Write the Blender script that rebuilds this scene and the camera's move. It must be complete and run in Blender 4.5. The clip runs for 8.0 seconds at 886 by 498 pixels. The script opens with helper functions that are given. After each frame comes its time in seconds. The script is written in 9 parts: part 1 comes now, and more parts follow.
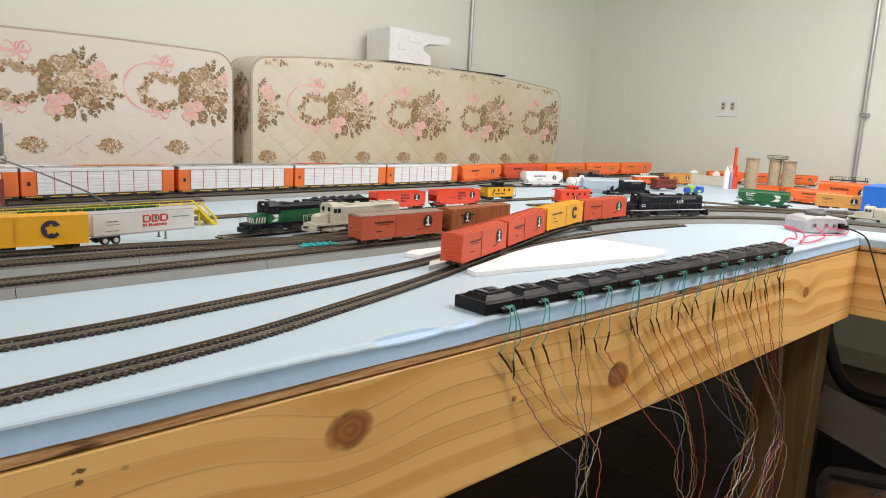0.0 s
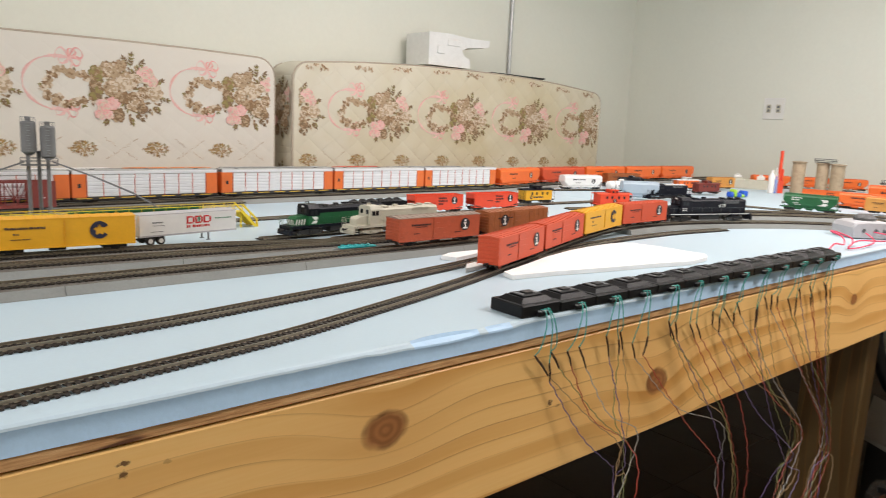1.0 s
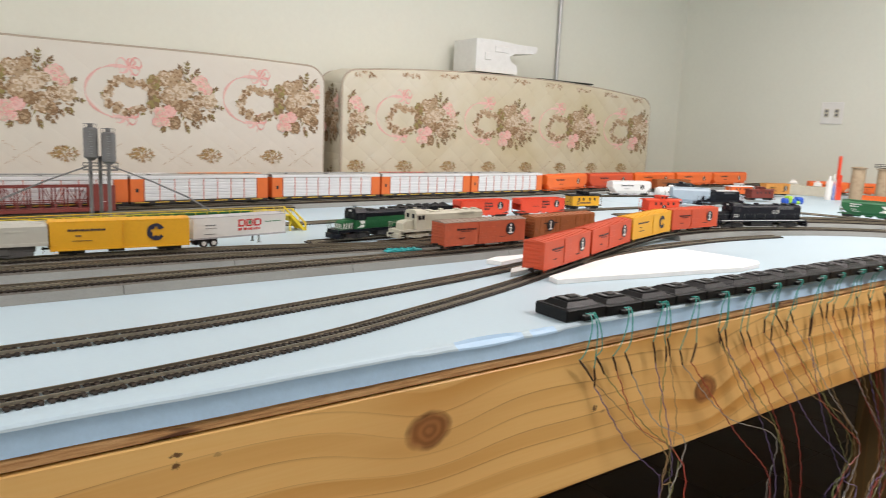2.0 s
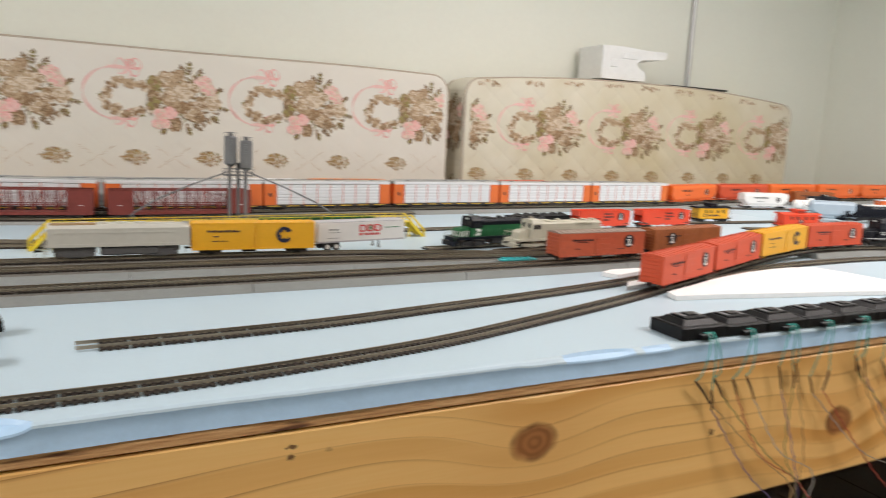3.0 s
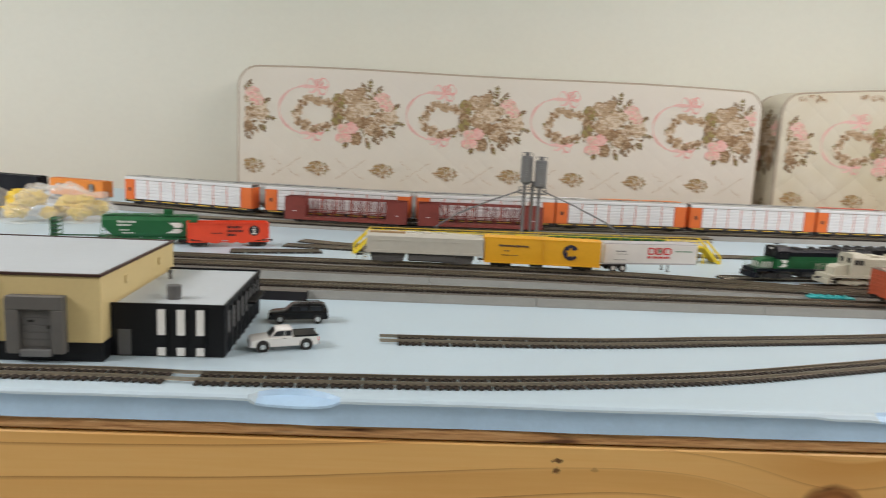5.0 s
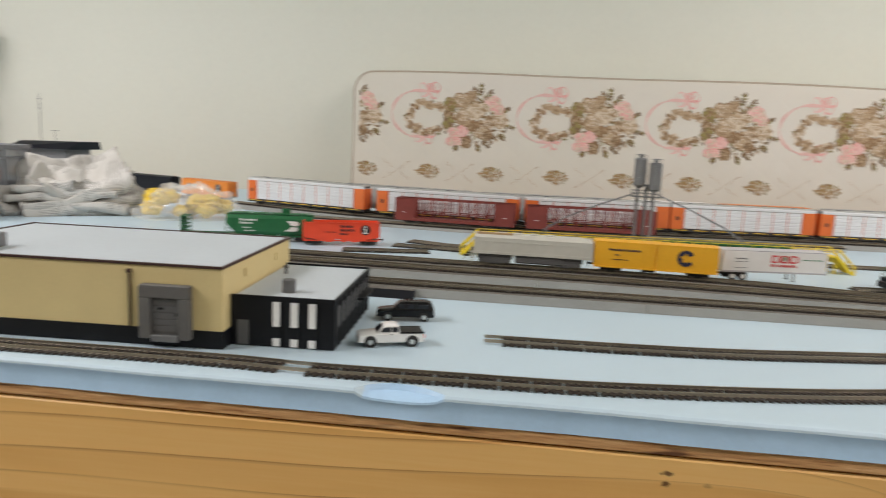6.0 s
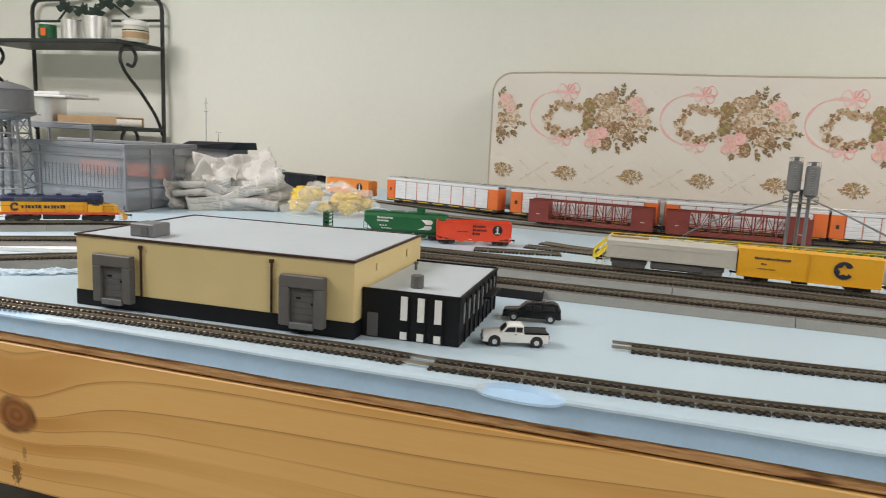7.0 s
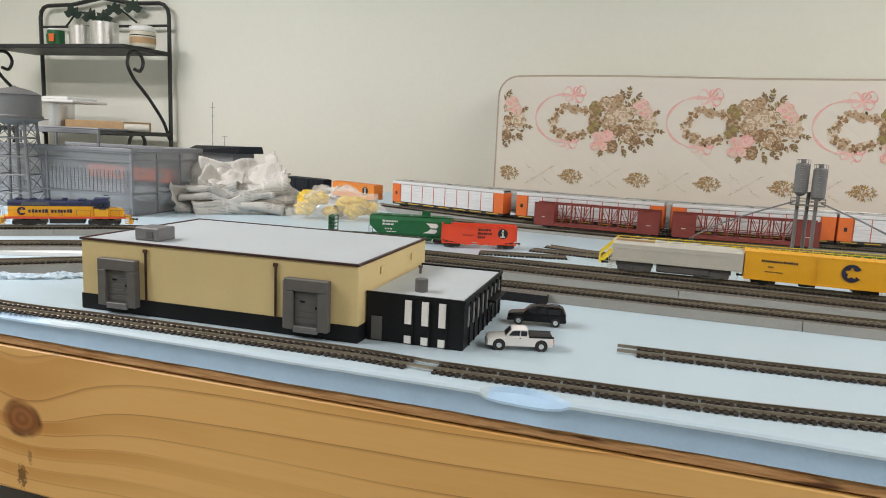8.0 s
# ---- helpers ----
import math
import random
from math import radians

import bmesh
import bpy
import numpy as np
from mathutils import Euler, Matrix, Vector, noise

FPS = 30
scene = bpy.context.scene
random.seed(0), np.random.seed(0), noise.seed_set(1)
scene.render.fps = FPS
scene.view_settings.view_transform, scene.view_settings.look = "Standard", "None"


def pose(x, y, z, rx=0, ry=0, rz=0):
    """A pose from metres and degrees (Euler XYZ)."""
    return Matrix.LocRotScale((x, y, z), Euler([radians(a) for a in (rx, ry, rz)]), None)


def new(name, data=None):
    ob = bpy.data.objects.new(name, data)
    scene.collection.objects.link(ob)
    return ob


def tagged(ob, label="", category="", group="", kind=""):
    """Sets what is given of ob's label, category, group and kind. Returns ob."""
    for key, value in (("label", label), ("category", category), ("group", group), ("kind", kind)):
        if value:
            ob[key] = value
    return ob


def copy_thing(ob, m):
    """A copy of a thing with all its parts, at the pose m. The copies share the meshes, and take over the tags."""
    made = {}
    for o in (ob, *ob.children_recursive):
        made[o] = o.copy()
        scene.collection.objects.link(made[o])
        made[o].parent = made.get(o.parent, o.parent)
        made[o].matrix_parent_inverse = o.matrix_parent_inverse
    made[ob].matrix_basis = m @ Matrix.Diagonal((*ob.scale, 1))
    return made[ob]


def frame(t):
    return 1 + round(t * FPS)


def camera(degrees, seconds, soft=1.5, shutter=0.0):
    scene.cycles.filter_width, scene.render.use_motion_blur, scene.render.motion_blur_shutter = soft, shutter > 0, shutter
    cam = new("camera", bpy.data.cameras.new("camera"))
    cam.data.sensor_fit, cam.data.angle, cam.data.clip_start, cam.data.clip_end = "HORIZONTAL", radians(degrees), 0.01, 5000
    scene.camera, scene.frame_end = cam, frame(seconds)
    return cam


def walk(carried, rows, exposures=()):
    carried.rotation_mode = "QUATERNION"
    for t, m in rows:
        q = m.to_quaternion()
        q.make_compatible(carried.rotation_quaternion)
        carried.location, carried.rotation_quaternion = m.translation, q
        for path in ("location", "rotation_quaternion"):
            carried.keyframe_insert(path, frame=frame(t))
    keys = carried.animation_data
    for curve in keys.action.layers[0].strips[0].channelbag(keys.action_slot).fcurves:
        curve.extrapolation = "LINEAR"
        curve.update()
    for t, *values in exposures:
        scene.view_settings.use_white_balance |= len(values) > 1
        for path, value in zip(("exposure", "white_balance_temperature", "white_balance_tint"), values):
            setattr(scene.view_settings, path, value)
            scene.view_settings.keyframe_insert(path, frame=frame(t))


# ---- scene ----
cam = camera(64.92, 8.0, soft=1.0, shutter=0.7)
PATH = [
    (0.0, pose(0.0000, -0.0000, 1.0023, 80.045, -2.735, -43.083)),
    (0.5, pose(-0.0007, -0.0012, 1.0024, 80.049, -2.620, -42.356)),
    (1.0, pose(-0.0005, -0.0030, 1.0014, 80.190, -2.627, -39.926)),
    (1.2, pose(-0.0002, -0.0034, 1.0015, 80.220, -2.581, -39.022)),
    (2.3, pose(-0.0031, -0.0105, 0.9974, 80.575, -2.514, -33.642)),
    (2.5, pose(-0.0025, -0.0121, 1.0021, 80.491, -2.626, -31.314)),
    (3.0, pose(0.0012, -0.0179, 1.0027, 80.694, -2.620, -26.090)),
    (3.5, pose(0.0034, -0.0173, 1.0015, 81.021, -2.713, -19.207)),
    (4.0, pose(0.0051, -0.0209, 1.0023, 81.043, -2.724, -15.790)),
    (4.5, pose(-0.0007, -0.0208, 1.0014, 81.198, -2.848, -11.707)),
    (4.7, pose(0.0040, -0.0260, 1.0041, 81.191, -2.823, -7.001)),
    (5.8, pose(0.0110, -0.0311, 1.0014, 81.061, -2.631, 4.185)),
    (6.0, pose(0.0092, -0.0265, 0.9998, 81.077, -2.625, 6.894)),
    (6.5, pose(0.0100, -0.0256, 0.9981, 80.901, -2.548, 13.586)),
    (7.0, pose(0.0178, -0.0251, 0.9976, 80.737, -2.702, 18.212)),
    (7.5, pose(0.0198, -0.0241, 0.9973, 80.984, -2.585, 18.746)),
    (8.0, pose(0.0196, -0.0228, 0.9973, 81.004, -2.514, 18.731)),
]
walk(cam, PATH, [(0.0, -0.08, 6500, 10.2), (2.5, -0.07, 6500, 10.6), (3.5, -0.11, 6500, 10.0), (4.5, -0.20, 6500, 9.7), (6.0, -0.23, 6500, 9.2), (6.5, -0.20, 6480, 9.0), (8.0, -0.15, 6480, 9.0)])

# ---------------------------------------------------------------- light and world
FLOOR = -0.09          # room floor
FOAM = 0.80            # top of the blue foam
BED = 0.811            # top of the grey roadbed
RAIL_F = FOAM + 0.0052  # rail top on bare foam
RAIL_B = BED + 0.0052   # rail top on roadbed
CEIL = 2.42

world = bpy.data.worlds.new("world")
scene.world = world
world.use_nodes = True
wbg = world.node_tree.nodes["Background"]
wbg.inputs[0].default_value = (0.9, 0.95, 1.0, 1)
wbg.inputs[1].default_value = 0.05

# x, y, length, width, watts, colour: cooler tubes at the west end, warmer ones at the east
WARM, COOL = (1.0, 0.900, 0.86), (0.98, 0.92, 0.91)
LAMPS = [(-2.4, 0.60, 1.22, 0.3, 57.0, COOL), (1.55, 1.2, 1.22, 0.3, 21.0, WARM), (2.5, 0.9, 1.22, 0.3, 6.0, WARM), (-2.1, -0.35, 1.22, 0.3, 57.0, COOL), (2.1, -0.40, 1.22, 0.3, 57.0, WARM)]
for lx, ly, lw, lh, watts, tint in LAMPS:
    la = bpy.data.lights.new("ceiling_tube_light", "AREA")
    la.shape, la.size, la.size_y, la.energy, la.color = "RECTANGLE", lw, lh, watts, tint
    lo = new("ceiling_tube_light", la)
    lo.location = (lx, ly, CEIL - 0.075)

# ---------------------------------------------------------------- geometry helper


class Geo:
    """Vertices and faces of one mesh, with a material slot for each face."""

    def __init__(self):
        self.v, self.f, self.m = [], [], []

    def add(self, vs, fs, mi=0):
        b = len(self.v)
        self.v += [tuple(p) for p in vs]
        for face in fs:
            self.f.append([b + i for i in face])
            self.m.append(mi)
        return self

    def box(self, x0, x1, y0, y1, z0, z1, c=0.0, mi=0):
        if c <= 0:
            vs = [(x, y, z) for x in (x0, x1) for y in (y0, y1) for z in (z0, z1)]
            fs = [(0, 1, 3, 2), (4, 6, 7, 5), (0, 4, 5, 1), (2, 3, 7, 6), (0, 2, 6, 4), (1, 5, 7, 3)]
            return self.add(vs, fs, mi)
        c = min(c, (x1 - x0) * 0.45, (y1 - y0) * 0.45, (z1 - z0) * 0.45)
        lo, hi = (x0, y0, z0), (x1, y1, z1)
        vs, idx = [], {}
        for s in [(a, b, d) for a in (0, 1) for b in (0, 1) for d in (0, 1)]:
            for ax in range(3):
                p = []
                for k in range(3):
                    edge = hi[k] if s[k] else lo[k]
                    p.append(edge if k == ax else edge - c if s[k] else edge + c)
                idx[s, ax] = len(vs)
                vs.append(p)
        fs = []
        for ax in range(3):
            o1, o2 = (ax + 1) % 3, (ax + 2) % 3
            for side in (0, 1):
                ring = []
                for a, b in ((0, 0), (1, 0), (1, 1), (0, 1)):
                    s = [0, 0, 0]
                    s[ax], s[o1], s[o2] = side, a, b
                    ring.append(idx[tuple(s), ax])
                fs.append(ring if side else ring[::-1])
            for a in (0, 1):
                for b in (0, 1):
                    s, t = [0, 0, 0], [0, 0, 0]
                    s[o1], s[o2], t[o1], t[o2] = a, b, a, b
                    t[ax] = 1
                    q = [idx[tuple(s), o1], idx[tuple(t), o1], idx[tuple(t), o2], idx[tuple(s), o2]]
                    fs.append(q if a != b else q[::-1])
        for s in [(a, b, d) for a in (0, 1) for b in (0, 1) for d in (0, 1)]:
            tri = [idx[s, 0], idx[s, 1], idx[s, 2]]
            fs.append(tri if sum(s) % 2 else tri[::-1])
        return self.add(vs, fs, mi)

    def cyl(self, p0, p1, r0, r1=None, n=12, mi=0, cap=True):
        r1 = r0 if r1 is None else r1
        p0, p1 = Vector(p0), Vector(p1)
        d = (p1 - p0).normalized()
        u = d.orthogonal().normalized()
        w = d.cross(u)
        vs = []
        for p, r in ((p0, r0), (p1, r1)):
            vs += [p + (u * math.cos(2 * math.pi * k / n) + w * math.sin(2 * math.pi * k / n)) * r for k in range(n)]
        fs = [(k, (k + 1) % n, n + (k + 1) % n, n + k) for k in range(n)]
        if cap:
            fs += [tuple(range(n))[::-1], tuple(range(n, 2 * n))]
        return self.add(vs, fs, mi)

    def lathe(self, prof, n=24, at=(0, 0, 0), mi=0):
        vs, fs = [], []
        for r, z in prof:
            vs += [(at[0] + r * math.cos(2 * math.pi * k / n), at[1] + r * math.sin(2 * math.pi * k / n), at[2] + z) for k in range(n)]
        for j in range(len(prof) - 1):
            fs += [(j * n + k, j * n + (k + 1) % n, (j + 1) * n + (k + 1) % n, (j + 1) * n + k) for k in range(n)]
        fs += [tuple(range(n))[::-1], tuple(range((len(prof) - 1) * n, len(prof) * n))]
        return self.add(vs, fs, mi)

    def tube(self, pts, r, n=6, mi=0, closed=False):
        pts = [Vector(p) for p in pts]
        m = len(pts)
        vs, fs = [], []
        u = None
        for i, p in enumerate(pts):
            a = pts[i - 1] if i or closed else p
            b = pts[(i + 1) % m] if i < m - 1 or closed else p
            d = (b - a).normalized()
            u = d.orthogonal().normalized() if u is None else (u - d * u.dot(d)).normalized()
            w = d.cross(u)
            rr = r[i] if isinstance(r, (list, tuple)) else r
            vs += [p + (u * math.cos(2 * math.pi * k / n) + w * math.sin(2 * math.pi * k / n)) * rr for k in range(n)]
        for i in range(m if closed else m - 1):
            j = (i + 1) % m
            fs += [(i * n + k, i * n + (k + 1) % n, j * n + (k + 1) % n, j * n + k) for k in range(n)]
        if not closed:
            fs += [tuple(range(n))[::-1], tuple(range((m - 1) * n, m * n))]
        return self.add(vs, fs, mi)

    def sweep(self, prof, path, mi=0, shift=0.0):
        """A closed profile of (side, height) drawn along a level path of (x, y, z)."""
        n = len(prof)
        vs, fs = [], []
        for i, p in enumerate(path):
            a, b = path[max(i - 1, 0)], path[min(i + 1, len(path) - 1)]
            d = Vector((b[0] - a[0], b[1] - a[1], 0)).normalized()
            s = Vector((-d.y, d.x, 0))
            vs += [(p[0] + s.x * (q + shift), p[1] + s.y * (q + shift), p[2] + h) for q, h in prof]
        for i in range(len(path) - 1):
            fs += [(i * n + k, i * n + (k + 1) % n, (i + 1) * n + (k + 1) % n, (i + 1) * n + k) for k in range(n)]
        fs += [tuple(range(n))[::-1], tuple(range((len(path) - 1) * n, len(path) * n))]
        return self.add(vs, fs, mi)

    def prism(self, pts, axis, a0, a1, mi=0):
        """A flat outline pushed along one axis ('x', 'y' or 'z'); the outline's two numbers are the other two axes in order."""
        k = "xyz".index(axis)
        n = len(pts)
        vs = []
        for a in (a0, a1):
            for p in pts:
                q = list(p)
                q.insert(k, a)
                vs.append(q)
        area = sum(pts[i][0] * pts[(i + 1) % n][1] - pts[(i + 1) % n][0] * pts[i][1] for i in range(n))
        flip = (area < 0) != (k == 1)
        fs = [(i, (i + 1) % n, n + (i + 1) % n, n + i) for i in range(n)] + [tuple(range(n))[::-1], tuple(range(n, 2 * n))]
        return self.add(vs, [t[::-1] for t in fs] if flip else fs, mi)

    def move(self, m):
        self.v = [tuple(m @ Vector(p)) for p in self.v]
        return self

    def join(self, other, m=None, mi=None):
        vs = other.v if m is None else [tuple(m @ Vector(p)) for p in other.v]
        b = len(self.v)
        self.v += vs
        self.f += [[b + i for i in face] for face in other.f]
        self.m += other.m if mi is None else [mi] * len(other.f)
        return self

    def mesh(self, name, mats, smooth=False):
        me = bpy.data.meshes.new(name)
        me.from_pydata(self.v, [], self.f)
        for mt in mats if isinstance(mats, (list, tuple)) else [mats]:
            me.materials.append(mt)
        if any(self.m):
            me.polygons.foreach_set("material_index", self.m)
        if smooth:
            me.polygons.foreach_set("use_smooth", [True] * len(self.f))
            me.set_sharp_from_angle(angle=radians(38))
        me.update()
        return me


CACHE = {}


def part(name, geo, mat, parent, label="", m=None, smooth=False):
    """One mesh object under a thing or under a part."""
    me = geo if isinstance(geo, bpy.types.Mesh) else geo.mesh(name, mat, smooth)
    ob = new(name, me)
    ob.parent = parent
    if m is not None:
        ob.matrix_basis = m
    return tagged(ob, label)


def thing(name, label, category, m=None, group="", kind=""):
    ob = new(name)
    ob.empty_display_size = 0.02
    if m is not None:
        ob.matrix_basis = m
    return tagged(ob, label, category, group, kind)


def solid(name, geo, mat, label, category, group="", kind="", smooth=False, m=None):
    ob = new(name, geo.mesh(name, mat, smooth))
    if m is not None:
        ob.matrix_basis = m
    return tagged(ob, label, category, group, kind)


def spline(pts, step=0.01):
    """A smooth line through points, at even steps."""
    pts = [Vector(p) for p in pts]
    ext = [pts[0] * 2 - pts[1]] + pts + [pts[-1] * 2 - pts[-2]]
    fine = []
    for i in range(1, len(ext) - 2):
        a, b, c, d = ext[i - 1:i + 3]
        for k in range(24):
            t = k / 24
            fine.append(0.5 * ((2 * b) + (c - a) * t + (2 * a - 5 * b + 4 * c - d) * t * t + (3 * b - a - 3 * c + d) * t ** 3))
    fine.append(pts[-1])
    out, left = [fine[0]], step
    for a, b in zip(fine, fine[1:]):
        seg = (b - a).length
        while seg > 1e-9 and left <= seg:
            a = a + (b - a) * (left / seg)
            seg = (b - a).length
            out.append(a)
            left = step
        left -= seg
    return out


# ---------------------------------------------------------------- materials


def nodes_of(name):
    mt = bpy.data.materials.new(name)
    mt.use_nodes = True
    nt = mt.node_tree
    return mt, nt, nt.nodes["Principled BSDF"]


def link(nt, a, b):
    nt.links.new(a, b)


def noise_node(nt, vec, scale, detail=4.0, rough=0.6):
    n = nt.nodes.new("ShaderNodeTexNoise")
    n.inputs["Scale"].default_value, n.inputs["Detail"].default_value, n.inputs["Roughness"].default_value = scale, detail, rough
    link(nt, vec, n.inputs["Vector"])
    return n.outputs["Fac"]


def math_node(nt, op, a, b=None, c=None):
    n = nt.nodes.new("ShaderNodeMath")
    n.operation = op
    for k, val in enumerate((a, b, c)):
        if val is None:
            continue
        if isinstance(val, (int, float)):
            n.inputs[k].default_value = val
        else:
            link(nt, val, n.inputs[k])
    return n.outputs[0]


def mix_node(nt, fac, a, b):
    n = nt.nodes.new("ShaderNodeMix")
    n.data_type = "RGBA"
    for key, val in (("Factor", fac), ("A", a), ("B", b)):
        sock = [s for s in n.inputs if s.name == key and (s.type == "RGBA" if key != "Factor" else s.type == "VALUE")][0]
        if isinstance(val, (int, float)):
            sock.default_value = val
        elif isinstance(val, tuple):
            sock.default_value = (*val, 1)
        else:
            link(nt, val, sock)
    return [s for s in n.outputs if s.type == "RGBA"][0]


def ramp_node(nt, fac, stops):
    n = nt.nodes.new("ShaderNodeValToRGB")
    while len(n.color_ramp.elements) < len(stops):
        n.color_ramp.elements.new(0.5)
    for e, (p, c) in zip(n.color_ramp.elements, stops):
        e.position, e.color = p, (*c, 1)
    link(nt, fac, n.inputs[0])
    return n.outputs[0]


def bump_node(nt, bsdf, height, strength, dist):
    n = nt.nodes.new("ShaderNodeBump")
    n.inputs["Strength"].default_value, n.inputs["Distance"].default_value = strength, dist
    link(nt, height, n.inputs["Height"])
    link(nt, n.outputs[0], bsdf.inputs["Normal"])


def surf(name, col, rough=0.5, metal=0.0, var=0.12, scale=12.0, fine=150.0, bump=0.15, dist=0.0004, dirt=None, spec=0.5, rand=0.0):
    """A surface with large and fine variation of tone, gloss and relief."""
    mt, nt, b = nodes_of(name)
    co = nt.nodes.new("ShaderNodeTexCoord").outputs["Object"]
    n1, n2 = noise_node(nt, co, scale), noise_node(nt, co, fine, 3.0)
    f = math_node(nt, "MULTIPLY_ADD", n1, 0.65, math_node(nt, "MULTIPLY", n2, 0.35))
    if rand:
        oi = nt.nodes.new("ShaderNodeObjectInfo").outputs["Random"]
        f = math_node(nt, "ADD", f, math_node(nt, "MULTIPLY", math_node(nt, "SUBTRACT", oi, 0.5), rand))
    lo = tuple(max(c * (1 - 1.6 * var), 0) for c in col)
    hi = tuple(min(c * (1 + 1.6 * var), 1) for c in col)
    colr = ramp_node(nt, f, [(0.25, lo), (0.75, hi)])
    if dirt:
        n3 = noise_node(nt, co, scale * 2.3, 6.0, 0.7)
        colr = mix_node(nt, math_node(nt, "MULTIPLY", ramp_node(nt, n3, [(0.5, (0, 0, 0)), (0.72, (1, 1, 1))]), 0.6), colr, dirt)
    link(nt, colr, b.inputs["Base Color"])
    b.inputs["Metallic"].default_value = metal
    b.inputs["Specular IOR Level"].default_value = spec
    link(nt, math_node(nt, "MULTIPLY_ADD", n1, 0.25, rough - 0.12), b.inputs["Roughness"])
    if bump:
        bump_node(nt, b, n2, bump, dist)
    return mt


def pine_material(name="pine_board", upright=False, tone=1.0):
    """Clear pine boards: faint growth lines that come and go, broad bands, and knots that bend the lines round them."""
    mt, nt, b = nodes_of(name)
    geo = nt.nodes.new("ShaderNodeNewGeometry").outputs["Position"]
    sep = nt.nodes.new("ShaderNodeSeparateXYZ")
    link(nt, geo, sep.inputs[0])
    x, y, z = sep.outputs
    run = math_node(nt, "ADD", x, y)
    if upright:
        run, z = z, math_node(nt, "ADD", math_node(nt, "ADD", x, y), 3.3)

    def stretched(a, c):
        comb = nt.nodes.new("ShaderNodeCombineXYZ")
        link(nt, math_node(nt, "MULTIPLY", run, a), comb.inputs[0])
        link(nt, math_node(nt, "MULTIPLY", z, c), comb.inputs[2])
        return comb.outputs[0]

    wob = noise_node(nt, stretched(0.55, 2.6), 1.9, 1.5, 0.4)
    shiver = noise_node(nt, stretched(7.0, 40.0), 1.0, 2.0)
    field = math_node(nt, "ADD", math_node(nt, "MULTIPLY", z, 25.0), math_node(nt, "MULTIPLY", wob, 3.0))
    edge = noise_node(nt, geo, 38.0, 3.0, 0.5)
    core, halo, rim, eye = None, None, None, None
    for kx, kz, kr in ((0.363, 0.720, 0.0195), (0.818, 0.675, 0.0190), (-0.608, 0.689, 0.0200), (1.50, 0.705, 0.012), (2.28, 0.68, 0.013), (-1.25, 0.66, 0.015)):
        dx = math_node(nt, "MULTIPLY", math_node(nt, "SUBTRACT", x, kx), 0.74)
        dz = math_node(nt, "SUBTRACT", z, kz)
        d2 = math_node(nt, "ADD", math_node(nt, "MULTIPLY", dx, dx), math_node(nt, "MULTIPLY", dz, dz))
        d = math_node(nt, "ADD", math_node(nt, "DIVIDE", math_node(nt, "SQRT", d2), kr), math_node(nt, "MULTIPLY", math_node(nt, "SUBTRACT", edge, 0.5), 0.42))
        wide = math_node(nt, "EXPONENT", math_node(nt, "MULTIPLY", d2, -1 / (3.4 * kr) ** 2))
        inside = math_node(nt, "SMOOTH_MIN", 1.0, math_node(nt, "MAXIMUM", math_node(nt, "MULTIPLY", math_node(nt, "SUBTRACT", 1.10, d), 2.6), 0.0), 0.05)
        band = math_node(nt, "MAXIMUM", math_node(nt, "SUBTRACT", 1.0, math_node(nt, "MULTIPLY", math_node(nt, "ABSOLUTE", math_node(nt, "SUBTRACT", d, 0.86)), 5.0)), 0.0)
        field = math_node(nt, "ADD", field, math_node(nt, "MULTIPLY", wide, 0.8))
        core = inside if core is None else math_node(nt, "MAXIMUM", core, inside)
        halo = wide if halo is None else math_node(nt, "MAXIMUM", halo, wide)
        eye = d if eye is None else math_node(nt, "MINIMUM", eye, d)
        rim = band if rim is None else math_node(nt, "MAXIMUM", rim, band)
    ring = math_node(nt, "FRACT", math_node(nt, "ADD", math_node(nt, "MULTIPLY", field, 1.9), math_node(nt, "MULTIPLY", shiver, 0.06)))
    come = ramp_node(nt, noise_node(nt, stretched(1.3, 9.0), 1.3, 2.0), [(0.38, (0.12, 0.12, 0.12)), (0.56, (1, 1, 1))])
    line = math_node(nt, "MULTIPLY", ramp_node(nt, ring, [(0.0, (0, 0, 0)), (0.86, (0.05, 0.05, 0.05)), (0.945, (0.6, 0.6, 0.6)), (0.968, (1, 1, 1)), (0.985, (0, 0, 0))]), come)
    band = ramp_node(nt, math_node(nt, "FRACT", math_node(nt, "ADD", math_node(nt, "MULTIPLY", field, 0.95), math_node(nt, "MULTIPLY", shiver, 0.05))), [(0.0, (0, 0, 0)), (0.40, (0.0, 0.0, 0.0)), (0.62, (0.75, 0.75, 0.75)), (0.93, (1, 1, 1)), (0.965, (0, 0, 0))])
    band = math_node(nt, "MULTIPLY", band, ramp_node(nt, noise_node(nt, stretched(0.9, 6.0), 1.7, 2.0), [(0.36, (0.15, 0.15, 0.15)), (0.60, (1, 1, 1))]))
    fib = noise_node(nt, stretched(6.0, 170.0), 2.0, 3.0)
    big = noise_node(nt, stretched(0.7, 3.0), 1.6, 2.0)
    col = mix_node(nt, fib, tuple(c * tone for c in (0.87, 0.52, 0.165)), tuple(c * tone for c in (0.94, 0.63, 0.26)))
    col = mix_node(nt, math_node(nt, "MULTIPLY", big, 0.40), col, tuple(c * tone for c in (0.78, 0.44, 0.135)))
    col = mix_node(nt, math_node(nt, "MULTIPLY", band, 0.84), col, tuple(c * tone for c in (0.60, 0.27, 0.047)))
    col = mix_node(nt, math_node(nt, "MULTIPLY", line, 0.78), col, (0.36, 0.140, 0.028))
